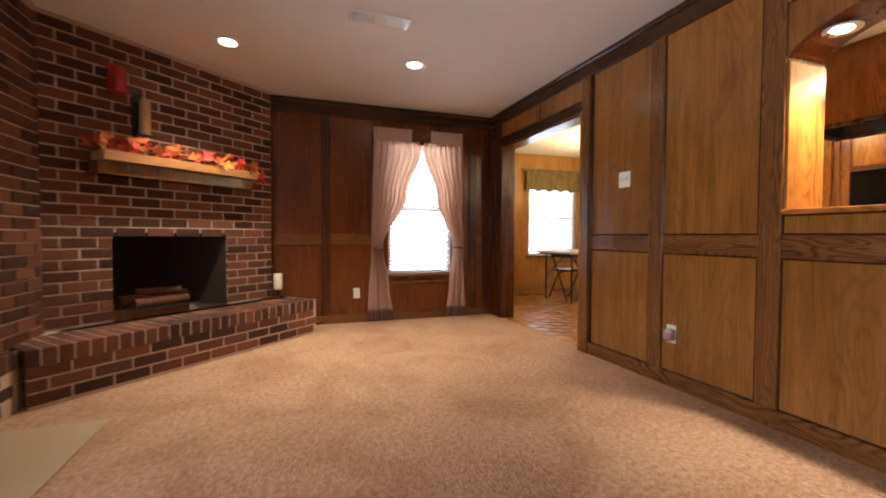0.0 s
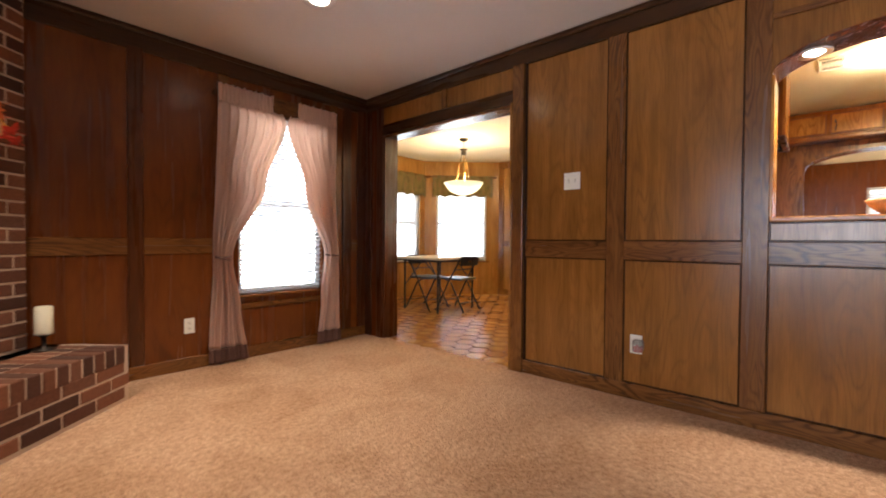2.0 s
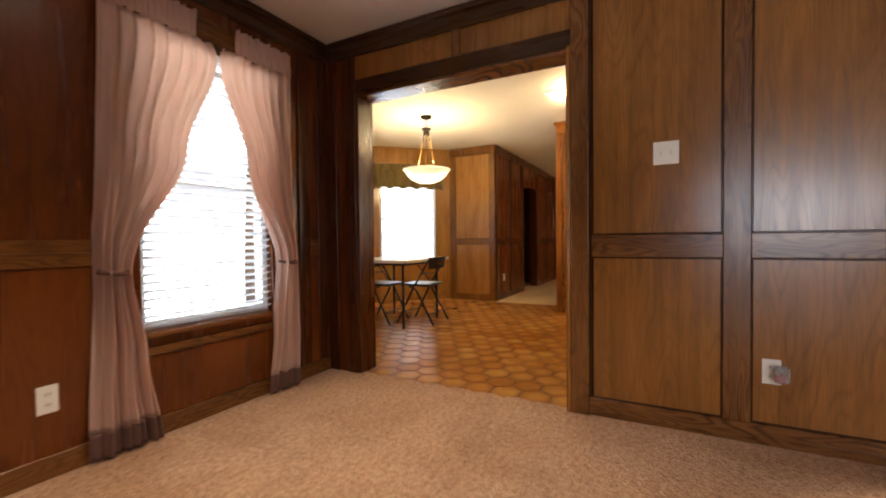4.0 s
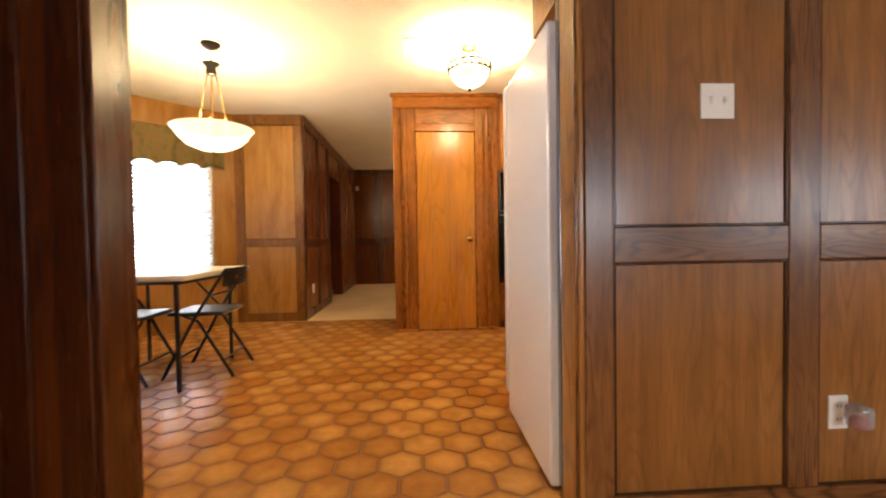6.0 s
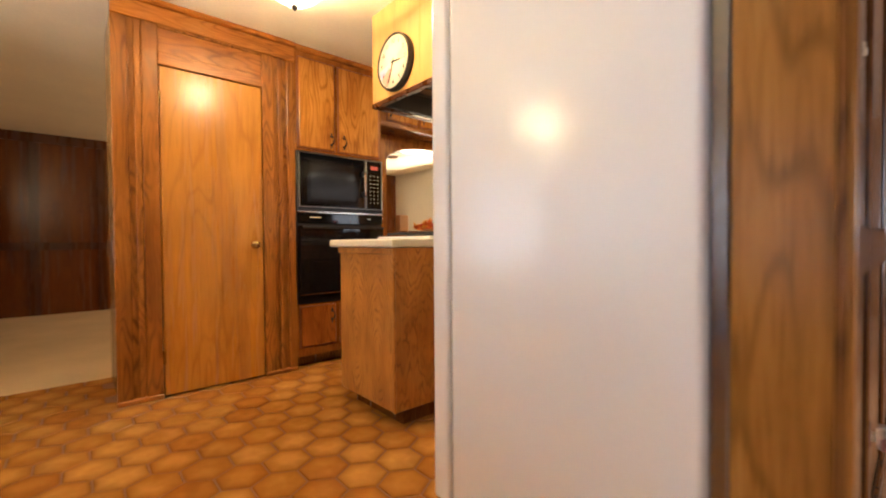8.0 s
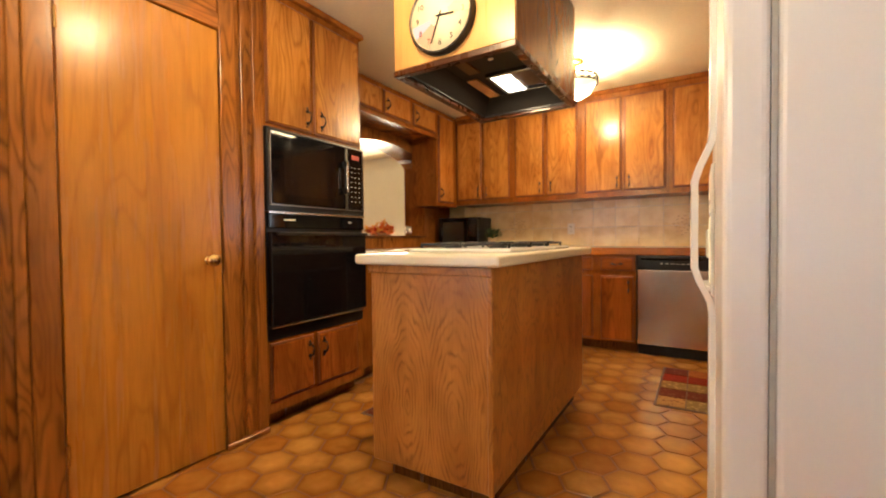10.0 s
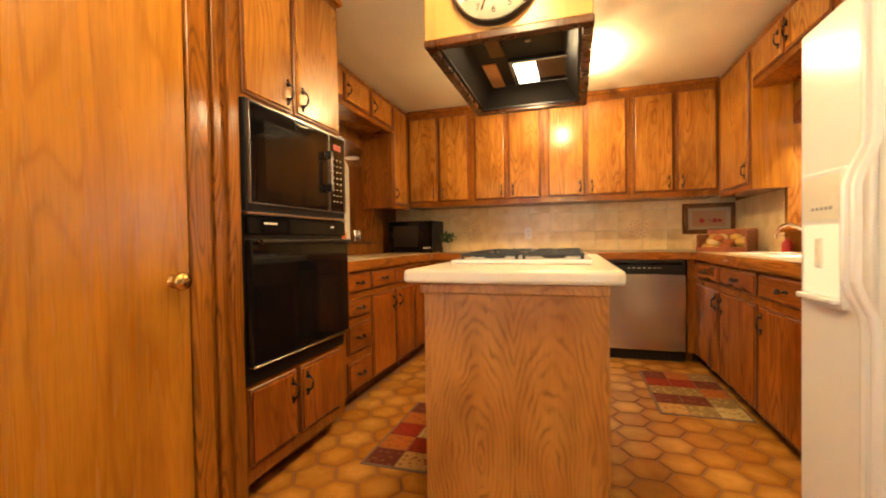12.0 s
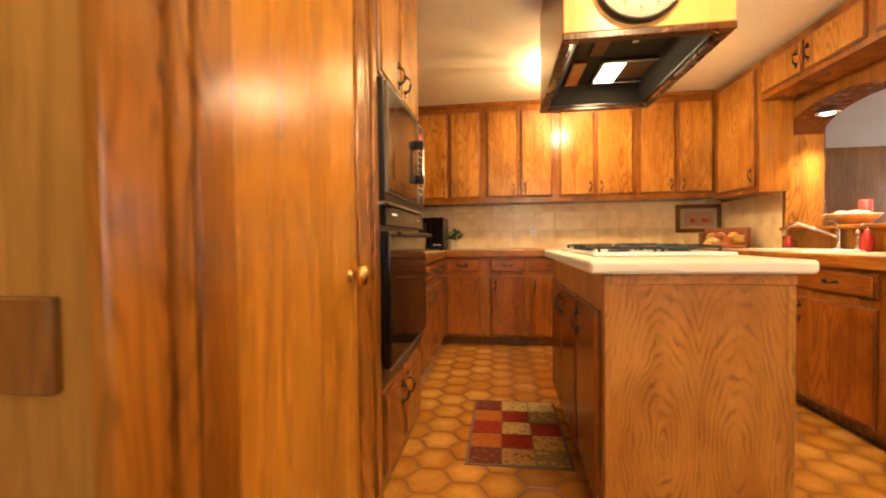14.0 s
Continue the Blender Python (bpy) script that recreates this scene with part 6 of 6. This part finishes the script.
for y in (1.80, 1.87, 1.95, 2.03, 2.10):
    part("knob", lathe(bmesh.new(), [(0.02, 0), (0.02, 0.018), (0.016, 0.026), (0.004, 0.027)], 18, (4.635, y, 0.992)), IRON, CK, "black control knob")

# ---- hood ----
HD = thing("range_hood", (4.465, 1.92, CZ), "boxed wooden range hood with a dark metal inside, lamp on", "range hood")
HX0, HX1, HY0, HY1, HZ0 = 4.15, 4.784, 1.39, 2.36, 1.835
# lamp light is painted in: paler wood in front, darker on the sides
part("front_board", B(HX0, HX1, HY1 - 0.02, HY1, HZ0 + 0.03, CZ - 0.001, bevel=0.003), LITWOOD, HD, "honey wood front, lamp light put into its pale colour")
part("side_board", B(HX0, HX0 + 0.02, HY0 + 0.02, HY1 - 0.0205, HZ0 + 0.03, CZ - 0.001), FRAME, HD, "side board, shade put into its darker wood colour")
part("side_board", B(HX1 - 0.02, HX1, HY0 + 0.02, HY1 - 0.0205, HZ0 + 0.03, CZ - 0.001), FRAME, HD, "side board, shade put into its darker wood colour")
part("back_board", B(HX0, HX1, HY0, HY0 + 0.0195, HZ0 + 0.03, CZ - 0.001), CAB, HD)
bm = bmesh.new()
for dims in ((HX0 - 0.004, HX1 + 0.004, HY1 - 0.036, HY1 + 0.004), (HX0 - 0.004, HX1 + 0.004, HY0 - 0.004, HY0 + 0.036), (HX0 - 0.004, HX0 + 0.036, HY0 + 0.036, HY1 - 0.036), (HX1 - 0.036, HX1 + 0.004, HY0 + 0.036, HY1 - 0.036)):
    box(bm, *dims, HZ0, HZ0 + 0.03, bevel=0.004)
part("bottom_frame", bm, REDSTILE, HD, "dark stained bottom frame")
ENAMEL = plain("dark_hood_metal", (0.012, 0.010, 0.009), 0.45, 0.0, 40, 0.1, 0.02, 0.25)
bm = bmesh.new()
x0, x1, y0, y1 = HX0 + 0.036, HX1 - 0.036, HY0 + 0.036, HY1 - 0.036
top = HZ0 + 0.125
box(bm, x0 + 0.08, x1 - 0.08, y0 + 0.08, y1 - 0.08, top, top + 0.01)
for quad in (((x0, y0), (x1, y0), (x1 - 0.08, y0 + 0.08), (x0 + 0.08, y0 + 0.08)), ((x1, y0), (x1, y1), (x1 - 0.08, y1 - 0.08), (x1 - 0.08, y0 + 0.08)), ((x1, y1), (x0, y1), (x0 + 0.08, y1 - 0.08), (x1 - 0.08, y1 - 0.08)), ((x0, y1), (x0, y0), (x0 + 0.08, y0 + 0.08), (x0 + 0.08, y1 - 0.08))):
    lo = [bm.verts.new((*quad[0], HZ0 + 0.02)), bm.verts.new((*quad[1], HZ0 + 0.02))]
    hi = [bm.verts.new((*quad[2], top)), bm.verts.new((*quad[3], top))]
    bm.faces.new((lo[0], lo[1], hi[0], hi[1]))
part("liner", bm, ENAMEL, HD, "black metal hood liner")
part("filter", B(4.205, 4.395, 1.60, 1.85, 1.946, top - 0.001), BRONZE, HD, "brown mesh grease filter")
bm = bmesh.new()
for dims in ((4.185, 4.525, 1.850, 1.872), (4.185, 4.525, 1.550, 1.572), (4.185, 4.205, 1.572, 1.850), (4.505, 4.525, 1.572, 1.850)):
    box(bm, *dims, 1.934, top - 0.001, bevel=0.003)
part("lamp_frame", bm, GUARD, HD, "grey metal lamp and filter frame")
part("lamp_lens", B(4.397, 4.503, 1.574, 1.848, 1.938, 1.948, bevel=0.003), TUBE, HD, "lit lamp lens")
# two added plates imitate wood reflected in the dark liner
part("duct_plate", B(4.590, 4.660, 1.52, 1.84, 1.948, top - 0.001, bevel=0.003), MANTEL, HD, "tan plate for wood mirrored in the hood liner")
part("duct_plate", B(4.53, 4.60, 1.92, 2.16, 1.948, top - 0.001, bevel=0.004), BRONZE, HD, "bronze plate for wood mirrored in the hood liner")
part("switch", B(4.40, 4.425, 2.03, 2.045, top - 0.008, top - 0.001), OFFWHITE, HD, "small white switch")
bm = bmesh.new()
for dims in ((x0 + 0.004, x1 - 0.004, y0 + 0.004, y0 + 0.014), (x0 + 0.004, x1 - 0.004, y1 - 0.014, y1 - 0.004), (x0 + 0.004, x0 + 0.014, y0 + 0.014, y1 - 0.014), (x1 - 0.014, x1 - 0.004, y0 + 0.014, y1 - 0.014)):
    box(bm, *dims, HZ0 + 0.018, HZ0 + 0.028)
part("inner_rim", bm, IRON, HD, "thin metal inner rim")

# clock on the hood, face in a plane of constant y
CK2 = thing("wall_clock", (4.50, HY1, 2.045), "round clock with a pale map-like face and dark rim", "clock")


def disc(r, y0, y1, seg=48, inner=0.0):
    bm = lathe(bmesh.new(), [(max(inner, 0.001), 0), (r, 0), (r, y1 - y0), (max(inner, 0.001), y1 - y0)], seg)
    bm.transform(pose(0, y0, 0, -90, 0, 0))
    return bm


CZC, CRAD = 0.0, 0.168
part("case", disc(CRAD, 0.001, 0.030), DARKMETAL, CK2, "dark bronze rim", local=True)
ring = lathe(bmesh.new(), [(CRAD - 0.014, 0.030), (CRAD - 0.010, 0.040), (CRAD - 0.003, 0.038), (CRAD, 0.030)], 48)
ring.transform(pose(0, 0, 0, -90, 0, 0))
part("rim", ring, DARKMETAL, CK2, local=True)
part("face", disc(CRAD - 0.013, 0.030, 0.0315), plain("clock_paper", (0.74, 0.66, 0.46), 0.6, 0, 12, 0.12, 0.0), CK2, "cream clock face", local=True)
for a0, a1, col in ((205, 238, (0.62, 0.30, 0.22)), (238, 262, (0.55, 0.36, 0.52)), (60, 95, (0.70, 0.60, 0.32))):
    bm = bmesh.new()
    # angles clockwise from twelve as seen from the front, where +x is to the left
    pts = [bm.verts.new((0.05 * -math.sin(radians(a)), 0.0318, 0.05 * math.cos(radians(a)))) for a in (a1, a0)]
    pts += [bm.verts.new((0.150 * -math.sin(radians(a0 + (a1 - a0) * k / 6)), 0.0318, 0.150 * math.cos(radians(a0 + (a1 - a0) * k / 6)))) for k in range(7)]
    bm.faces.new(pts)
    part("face_patch", bm, plain("clock_tint", col, 0.6, 0, 12, 0.1, 0.0), CK2, "faded coloured patch of the map", local=True)
for h in range(1, 13):
    cu = bpy.data.curves.new("numeral", "FONT")
    cu.body, cu.size, cu.align_x, cu.align_y, cu.extrude = str(h), 0.036, "CENTER", "CENTER", 0.0005
    tmp = bpy.data.objects.new("numeral", cu)
    scene.collection.objects.link(tmp)
    me = bpy.data.meshes.new_from_object(tmp.evaluated_get(bpy.context.evaluated_depsgraph_get()))
    bpy.data.objects.remove(tmp)
    me.materials.append(DARKMETAL)
    ob = new("numeral", me)
    ob.parent = CK2
    a = radians(30 * h)
    ob.matrix_basis = pose(-0.120 * math.sin(a), 0.0325, 0.120 * math.cos(a), 90, 0, 180)
for ang, ln, w in ((95, 0.075, 0.0045), (202, 0.125, 0.0035)):
    a = radians(ang)
    bm = B(-w, w, 0.034, 0.0355, -0.02, ln)
    bm.transform(Matrix.Rotation(-a, 4, "Y"))
    part("clock_hand", bm, BLACK, CK2, "black clock hand", local=True)


# ---- small things in the kitchen ----
TM = thing("countertop_microwave", (5.92, -0.36, 0.945), "black countertop microwave in the corner", "microwave", turn=0)
part("body", B(5.63, 6.15, -0.58, -0.22, 0.957, 1.285, bevel=0.008, seg=2), BLACK, TM)
part("door", B(5.765, 6.14, -0.221, -0.206, 0.968, 1.275, bevel=0.004), GLASSBLACK, TM, "black glass door")
part("window", B(5.80, 6.08, -0.207, -0.2045, 1.01, 1.235), plain("dark_door_screen", (0.022, 0.021, 0.020), 0.12), TM, "dark glossy door window")
part("control_panel", B(5.64, 5.755, -0.221, -0.207, 0.968, 1.275, bevel=0.003), GLASSBLACK, TM)
for k in range(3):
    part("button", B(5.66 + 0.03 * k, 5.68 + 0.03 * k, -0.2075, -0.2055, 0.99, 1.005), OFFWHITE, TM)
for x in (5.66, 6.12):
    for y in (-0.55, -0.25):
        part("foot", rod(bmesh.new(), (x, y, 0.945), (x, y, 0.957), 0.012), BLACK, TM)
POT = plain("cream_ceramic", (0.62, 0.52, 0.38), 0.35, 0, 30, 0.06, 0.05)
GREEN = plain("dark_green_leaf", (0.035, 0.075, 0.025), 0.5, 0, 30, 0.3, 0.1)
PP = thing("potted_plant", (5.55, -0.42, 0.945), "small green plant in a cream ceramic pot", "plant")
part("pot", lathe(bmesh.new(), [(0.032, 0), (0.036, 0.01), (0.048, 0.09), (0.055, 0.10), (0.052, 0.108), (0.044, 0.10), (0.01, 0.095)], 24), POT, PP, local=True)
GL = [leaf_mesh(GREEN, s) for s in (0.028, 0.04)]
for k in range(46):
    ob = new("leaf", GL[k % 2])
    ob.parent = PP
    a, r, z = lr.uniform(0, 6.28), 0.09 * math.sqrt(lr.random()), lr.uniform(0.11, 0.21)
    ob.location = (r * math.cos(a) * 1.2, r * math.sin(a), z)
    ob.rotation_euler = (lr.uniform(-1, 1), lr.uniform(-1, 1), a)
for k in range(5):
    a = k * 1.3
    part("stem", tube(bmesh.new(), [(0, 0, 0.09), (0.03 * math.cos(a), 0.03 * math.sin(a), 0.15), (0.07 * math.cos(a), 0.07 * math.sin(a), 0.19)], 0.003, 6), GREEN, PP, local=True)

PF = thing("picture_frame", (3.0, SY + 0.012, 1.24), "dark wood framed small picture of fruit shapes on the tiles", "picture")
bm = bmesh.new()
for dims in ((2.775, 3.225, 1.095, 1.135), (2.775, 3.225, 1.345, 1.385), (2.775, 2.82, 1.135, 1.345), (3.18, 3.225, 1.135, 1.345)):
    box(bm, dims[0], dims[1], SY + 0.012, SY + 0.035, dims[2], dims[3], bevel=0.006)
part("frame", bm, STILE, PF, "dark carved frame")
part("mat_board", B(2.82, 3.18, SY + 0.013, SY + 0.020, 1.135, 1.345), plain("tan_mat", (0.42, 0.33, 0.22), 0.7), PF)
part("picture", B(2.86, 3.14, SY + 0.0205, SY + 0.022, 1.165, 1.315), plain("ochre_print", (0.40, 0.22, 0.11), 0.6), PF)
for x, r, col in ((3.06, 0.022, RED), (3.0, 0.018, TAN), (2.95, 0.02, RED), (2.91, 0.016, RED)):
    bm = lathe(bmesh.new(), [(0.001, 0), (r, 0), (r, 0.001), (0.001, 0.001)], 16)
    bm.transform(pose(x, SY + 0.0225, 1.22, -90))
    part("fruit_shape", bm, col, PF)
BOXW = wood("reddish_box_wood", (0.12, 0.03, 0.012), (0.26, 0.075, 0.028), (0.33, 0.10, 0.04), "y", 0.4, 20, 0.4)
PB = thing("planter_box", (2.98, -0.30, 0.945), "reddish wooden box of cream and yellow dried gourds on the counter", "planter box")
part("box_side", B(2.80, 3.10, -0.42, -0.405, 0.9455, 1.10, bevel=0.004), BOXW, PB)
part("box_side", B(2.80, 3.10, -0.215, -0.20, 0.9455, 0.975, bevel=0.004), BOXW, PB)
part("box_end", B(2.80, 2.815, -0.405, -0.215, 0.9455, 1.09, bevel=0.004), BOXW, PB)
part("box_end", B(3.085, 3.10, -0.405, -0.215, 0.9455, 1.06, bevel=0.004), BOXW, PB)
part("box_floor", B(2.815, 3.085, -0.405, -0.215, 0.9455, 0.955), BOXW, PB)
GOURD = [plain("cream_gourd", (0.66, 0.52, 0.24), 0.45, 0, 20, 0.15, 0.1), plain("yellow_gourd", (0.62, 0.36, 0.07), 0.45, 0, 20, 0.15, 0.1), plain("rust_gourd", (0.42, 0.12, 0.03), 0.45, 0, 20, 0.2, 0.1)]
for k in range(20):
    x, y, r = lr.uniform(2.85, 3.05), lr.uniform(-0.37, -0.24), lr.uniform(0.026, 0.038)
    z = 0.985 + 0.03 * (k // 8) - 0.1 * (y + 0.37)
    bm = bmesh.new()
    bmesh.ops.create_uvsphere(bm, u_segments=14, v_segments=9, radius=r, matrix=Matrix.Translation((x, y, z)) @ Matrix.Diagonal((1.2, 1, 0.85, 1)))
    part("gourd", bm, GOURD[k % 3], PB)
PB.matrix_basis = pose(3.07, -0.02, 0.945, 0, 0, -35) @ Matrix.Scale(1.2, 4)

DC = thing("door_chime", (7.56, -1.6, 2.26), "small beige door chime box high on the pale wall", "door chime")
part("cover", B(7.49, 7.63, -1.599, -1.56, 2.16, 2.36, bevel=0.006), OFFWHITE, DC)
part("side_tube", B(7.475, 7.489, -1.599, -1.57, 2.15, 2.35, bevel=0.004), BRASS, DC, "brass tube")

# things on the west sill and counter
SI = 1.117
BK = thing("bread_basket", (2.655, 0.865, SI), "shallow woven basket bowl with pale bread shapes on the sill", "basket")
STRAW = plain("straw_weave", (0.46, 0.25, 0.10), 0.7, 0, 90, 0.3, 0.6)
part("bowl", lathe(bmesh.new(), [(0.06, 0), (0.09, 0.008), (0.13, 0.04), (0.155, 0.075), (0.148, 0.078), (0.12, 0.045), (0.08, 0.016), (0.004, 0.012)], 36), STRAW, BK, local=True)
for k in range(5):
    a = k * 1.26
    bm = bmesh.new()
    bmesh.ops.create_uvsphere(bm, u_segments=16, v_segments=10, radius=0.045, matrix=Matrix.Translation((0.065 * math.cos(a), 0.065 * math.sin(a), 0.068)) @ Matrix.Rotation(a, 4, "Z") @ Matrix.Diagonal((0.8, 1.35, 0.7, 1)))
    part("bread_roll", bm, plain("bread_crust", (0.62, 0.40, 0.18), 0.7, 0, 30, 0.2, 0.2), BK, local=True)
RC = solo("pillar_candle", lathe(bmesh.new(), [(0.034, 0), (0.036, 0.004), (0.036, 0.168), (0.028, 0.176), (0.006, 0.168)], 24, (2.522, 0.80, SI)), RED, "red pillar candle standing on the sill", "candle")
for y, h, label in ((1.22, 0.15, "red glass soap bottle with a pump beside the sink"), (0.52, 0.11, "small red bottle beside the sink")):
    SB = thing("soap_bottle", (2.83, y, 0.945), label, "bottle")
    part("bottle", lathe(bmesh.new(), [(0.028, 0), (0.032, 0.008), (0.032, h * 0.65), (0.014, h * 0.82), (0.014, h * 0.9), (0.004, h * 0.91)], 20), RED, SB, local=True)
    part("pump", tube(bmesh.new(), [(0, 0, h * 0.9), (0, 0, h * 1.1), (0.02, 0, h * 1.13), (0.04, 0, h * 1.08)], 0.005), CHROME, SB, local=True)
# things on the east sill
FB = thing("autumn_arrangement", (6.33, 0.62, 1.08), "low arrangement of orange and red autumn flowers on the sill", "flowers")
part("dish", lathe(bmesh.new(), [(0.07, 0), (0.10, 0.01), (0.11, 0.03), (0.10, 0.03), (0.004, 0.015)], 28), STRAW, FB, local=True)
for k in range(60):
    ob = new("leaf", LEAVES[lr.choice((0, 2, 3, 3, 4, 4, 5))])
    ob.parent = FB
    a, r = lr.uniform(0, 6.28), 0.13 * math.sqrt(lr.random())
    ob.location = (r * math.cos(a), 1.4 * r * math.sin(a), 0.04 + 0.09 * lr.random() * (1.2 - r / 0.13))
    ob.rotation_euler = (lr.uniform(-1.2, 1.2), lr.uniform(-1.2, 1.2), a)
solo("metal_tumbler", lathe(bmesh.new(), [(0.030, 0), (0.034, 0.005), (0.037, 0.105), (0.035, 0.106), (0.030, 0.01), (0.003, 0.008)], 24, (6.30, 0.17, 1.08)), STEEL, "silver metal tumbler on the sill", "tumbler")
solo("letter_box", B(6.27, 6.37, 0.97, 1.09, 1.08, 1.26, bevel=0.006), TAN, "tan upright box on the sill", "box")
part("sill_cap", B(EX - 0.03, EX + 0.29, AE0 + 0.002, AE1 - 0.002, 1.0805 - 0.02, 1.0795, bevel=0.004), RAIL, bpy.data.objects["wall_kitchen_east"], "dark wooden sill cap")

# ---- patchwork rugs ----
def patch_cloth(name, ground, motif, scale):
    """Woven patch: a ground with a blotchy two-colour motif."""
    m, nt, b = material(name, 0.95, 0, 0.1)
    v = node(nt, "ShaderNodeTexVoronoi", Scale=scale)
    f = node(nt, "ShaderNodeTexNoise", Scale=240.0, Detail=2.0)
    for n in (v, f):
        nt.links.new(coords(nt, (1, 1, 1), 7.0), n.inputs["Vector"])
    col = ramp(nt, v.outputs["Distance"], [(0.25, motif), (0.42, ground)])
    col = mixed(nt, "MULTIPLY", 0.6, col, ramp(nt, f.outputs[0], [(0.3, (0.55, 0.52, 0.5)), (0.65, (1, 1, 1))]))
    nt.links.new(col, b.inputs["Base Color"])
    bumped(nt, b, f.outputs[0], 0.6, 0.002)
    return m


RUGC = [patch_cloth("rug_" + w, c, d, k) for w, c, d, k in (("red", (0.23, 0.020, 0.012), (0.17, 0.016, 0.012), 30), ("cream", (0.46, 0.33, 0.13), (0.26, 0.15, 0.05), 34), ("rust", (0.34, 0.105, 0.022), (0.26, 0.08, 0.02), 26), ("olive", (0.22, 0.14, 0.05), (0.38, 0.26, 0.10), 30), ("tan", (0.40, 0.22, 0.075), (0.22, 0.09, 0.03), 32), ("wine", (0.115, 0.022, 0.016), (0.16, 0.06, 0.03), 30))]
RUGEDGE = plain("rug_border", (0.12, 0.07, 0.045), 0.95, 0, 130, 0.2, 0.4)


def rug(x0, x1, y0, y1, nx, ny, seed, label):
    r = thing("rug", ((x0 + x1) / 2, (y0 + y1) / 2, 0), label, "rug", "patchwork kitchen rugs")
    part("backing", B(x0, x1, y0, y1, 0.0005, 0.006, bevel=0.002), RUGEDGE, r, "dark woven border")
    pick = random.Random(seed)
    last = None
    for i in range(nx):
        for j in range(ny):
            c = pick.choice([m for m in RUGC if m is not last])
            last = c
            a, d = x0 + 0.012 + i * (x1 - x0 - 0.024) / nx, y0 + 0.012 + j * (y1 - y0 - 0.024) / ny
            part("patch", B(a + 0.003, a + (x1 - x0 - 0.024) / nx - 0.003, d + 0.003, d + (y1 - y0 - 0.024) / ny - 0.003, 0.006, 0.0085, bevel=0.001), c, r)


rug(4.715, 5.215, 1.385, 2.175, 3, 5, 4, "red, cream and rust patchwork rug beside the island")
rug(3.235, 3.735, 0.30, 1.17, 3, 5, 9, "red, cream and rust patchwork rug before the sink")

# ---- hexagon floor tiles ----
HR, HJ = 0.108, 0.0048


def hex_geometry(cx, cy):
    """Rings of one tile: outer foot, outer top, inner top; with its rim values."""
    vs, rim = [], []
    for r, z, w in ((HR - HJ, -0.004, 1.0), (HR - HJ - 0.003, 0.0, 1.0), (HR - HJ - 0.020, 0.0006, 0.55), (HR - HJ - 0.060, 0.0006, 0.0)):
        for k in range(6):
            a = math.pi / 3 * k
            vs.append((cx + r * math.cos(a), cy + r * math.sin(a), z))
            rim.append(w)
    fs = []
    for ring in range(3):
        for k in range(6):
            a, c = ring * 6 + k, ring * 6 + (k + 1) % 6
            fs.append((a, c, c + 6, a + 6))
    fs.append(tuple(18 + k for k in range(6)))
    return vs, fs, rim


def hex_mesh(name, places):
    V, F, R = [], [], []
    for cx, cy in places:
        vs, fs, rm = hex_geometry(cx, cy)
        o = len(V)
        V += vs
        F += [tuple(o + i for i in f) for f in fs]
        R += rm
    me = bpy.data.meshes.new(name)
    me.from_pydata(V, [], F)
    at = me.attributes.new("rim", "FLOAT", "POINT")
    at.data.foreach_set("value", R)
    me.materials.append(TILE)
    return me


def inside(x, y):
    """On the tiled floor: the kitchen, the doorway and the bay."""
    if not (2.50 < x < 6.30 and -0.12 < y < 6.60):
        return False
    if y > 5.57 and (x - 2.58 < y - 5.57 - 0.08 or 6.24 - x < y - 5.57 - 0.08):
        return False
    if x < 2.64 and not (DY0 + 0.0 < y < DY1):
        return False
    if y < 2.0 and (x < 3.12 or x > 5.78):
        return False
    return not (2.64 < y < 3.66 and x > 5.56) and not (y < 2.6 and x > 5.68)


near, rest = [], []
for i in range(-2, 30):
    for j in range(-4, 40):
        x = 2.45 + i * HR * 1.5
        y = -0.3 + (j + 0.5 * (i % 2)) * HR * math.sqrt(3)
        if inside(x, y):
            (near if 2.6 < x < 5.6 and 1.6 < y < 5.4 else rest).append((x, y))
one = hex_mesh("floor_tile", [(0, 0)])
near.sort(key=lambda p: abs(p[0] - 4.2) + abs(p[1] - 3.0))
rest += near[300:]
trng = random.Random(3)
for x, y in near[:300]:
    ob = new("floor_tile", one)
    ob.parent = floor_kitchen
    ob.location = (x, y, trng.uniform(-0.0006, 0.0006))
    ob.rotation_euler = (trng.uniform(-0.002, 0.002), trng.uniform(-0.002, 0.002), math.pi / 3 * trng.randint(0, 5))
far_tiles = new("floor_tiles_far", hex_mesh("floor_tiles_far", rest))
far_tiles.parent = floor_kitchen
tagged(far_tiles, "honey-brown hexagon floor tiles", "", "", "stuff")
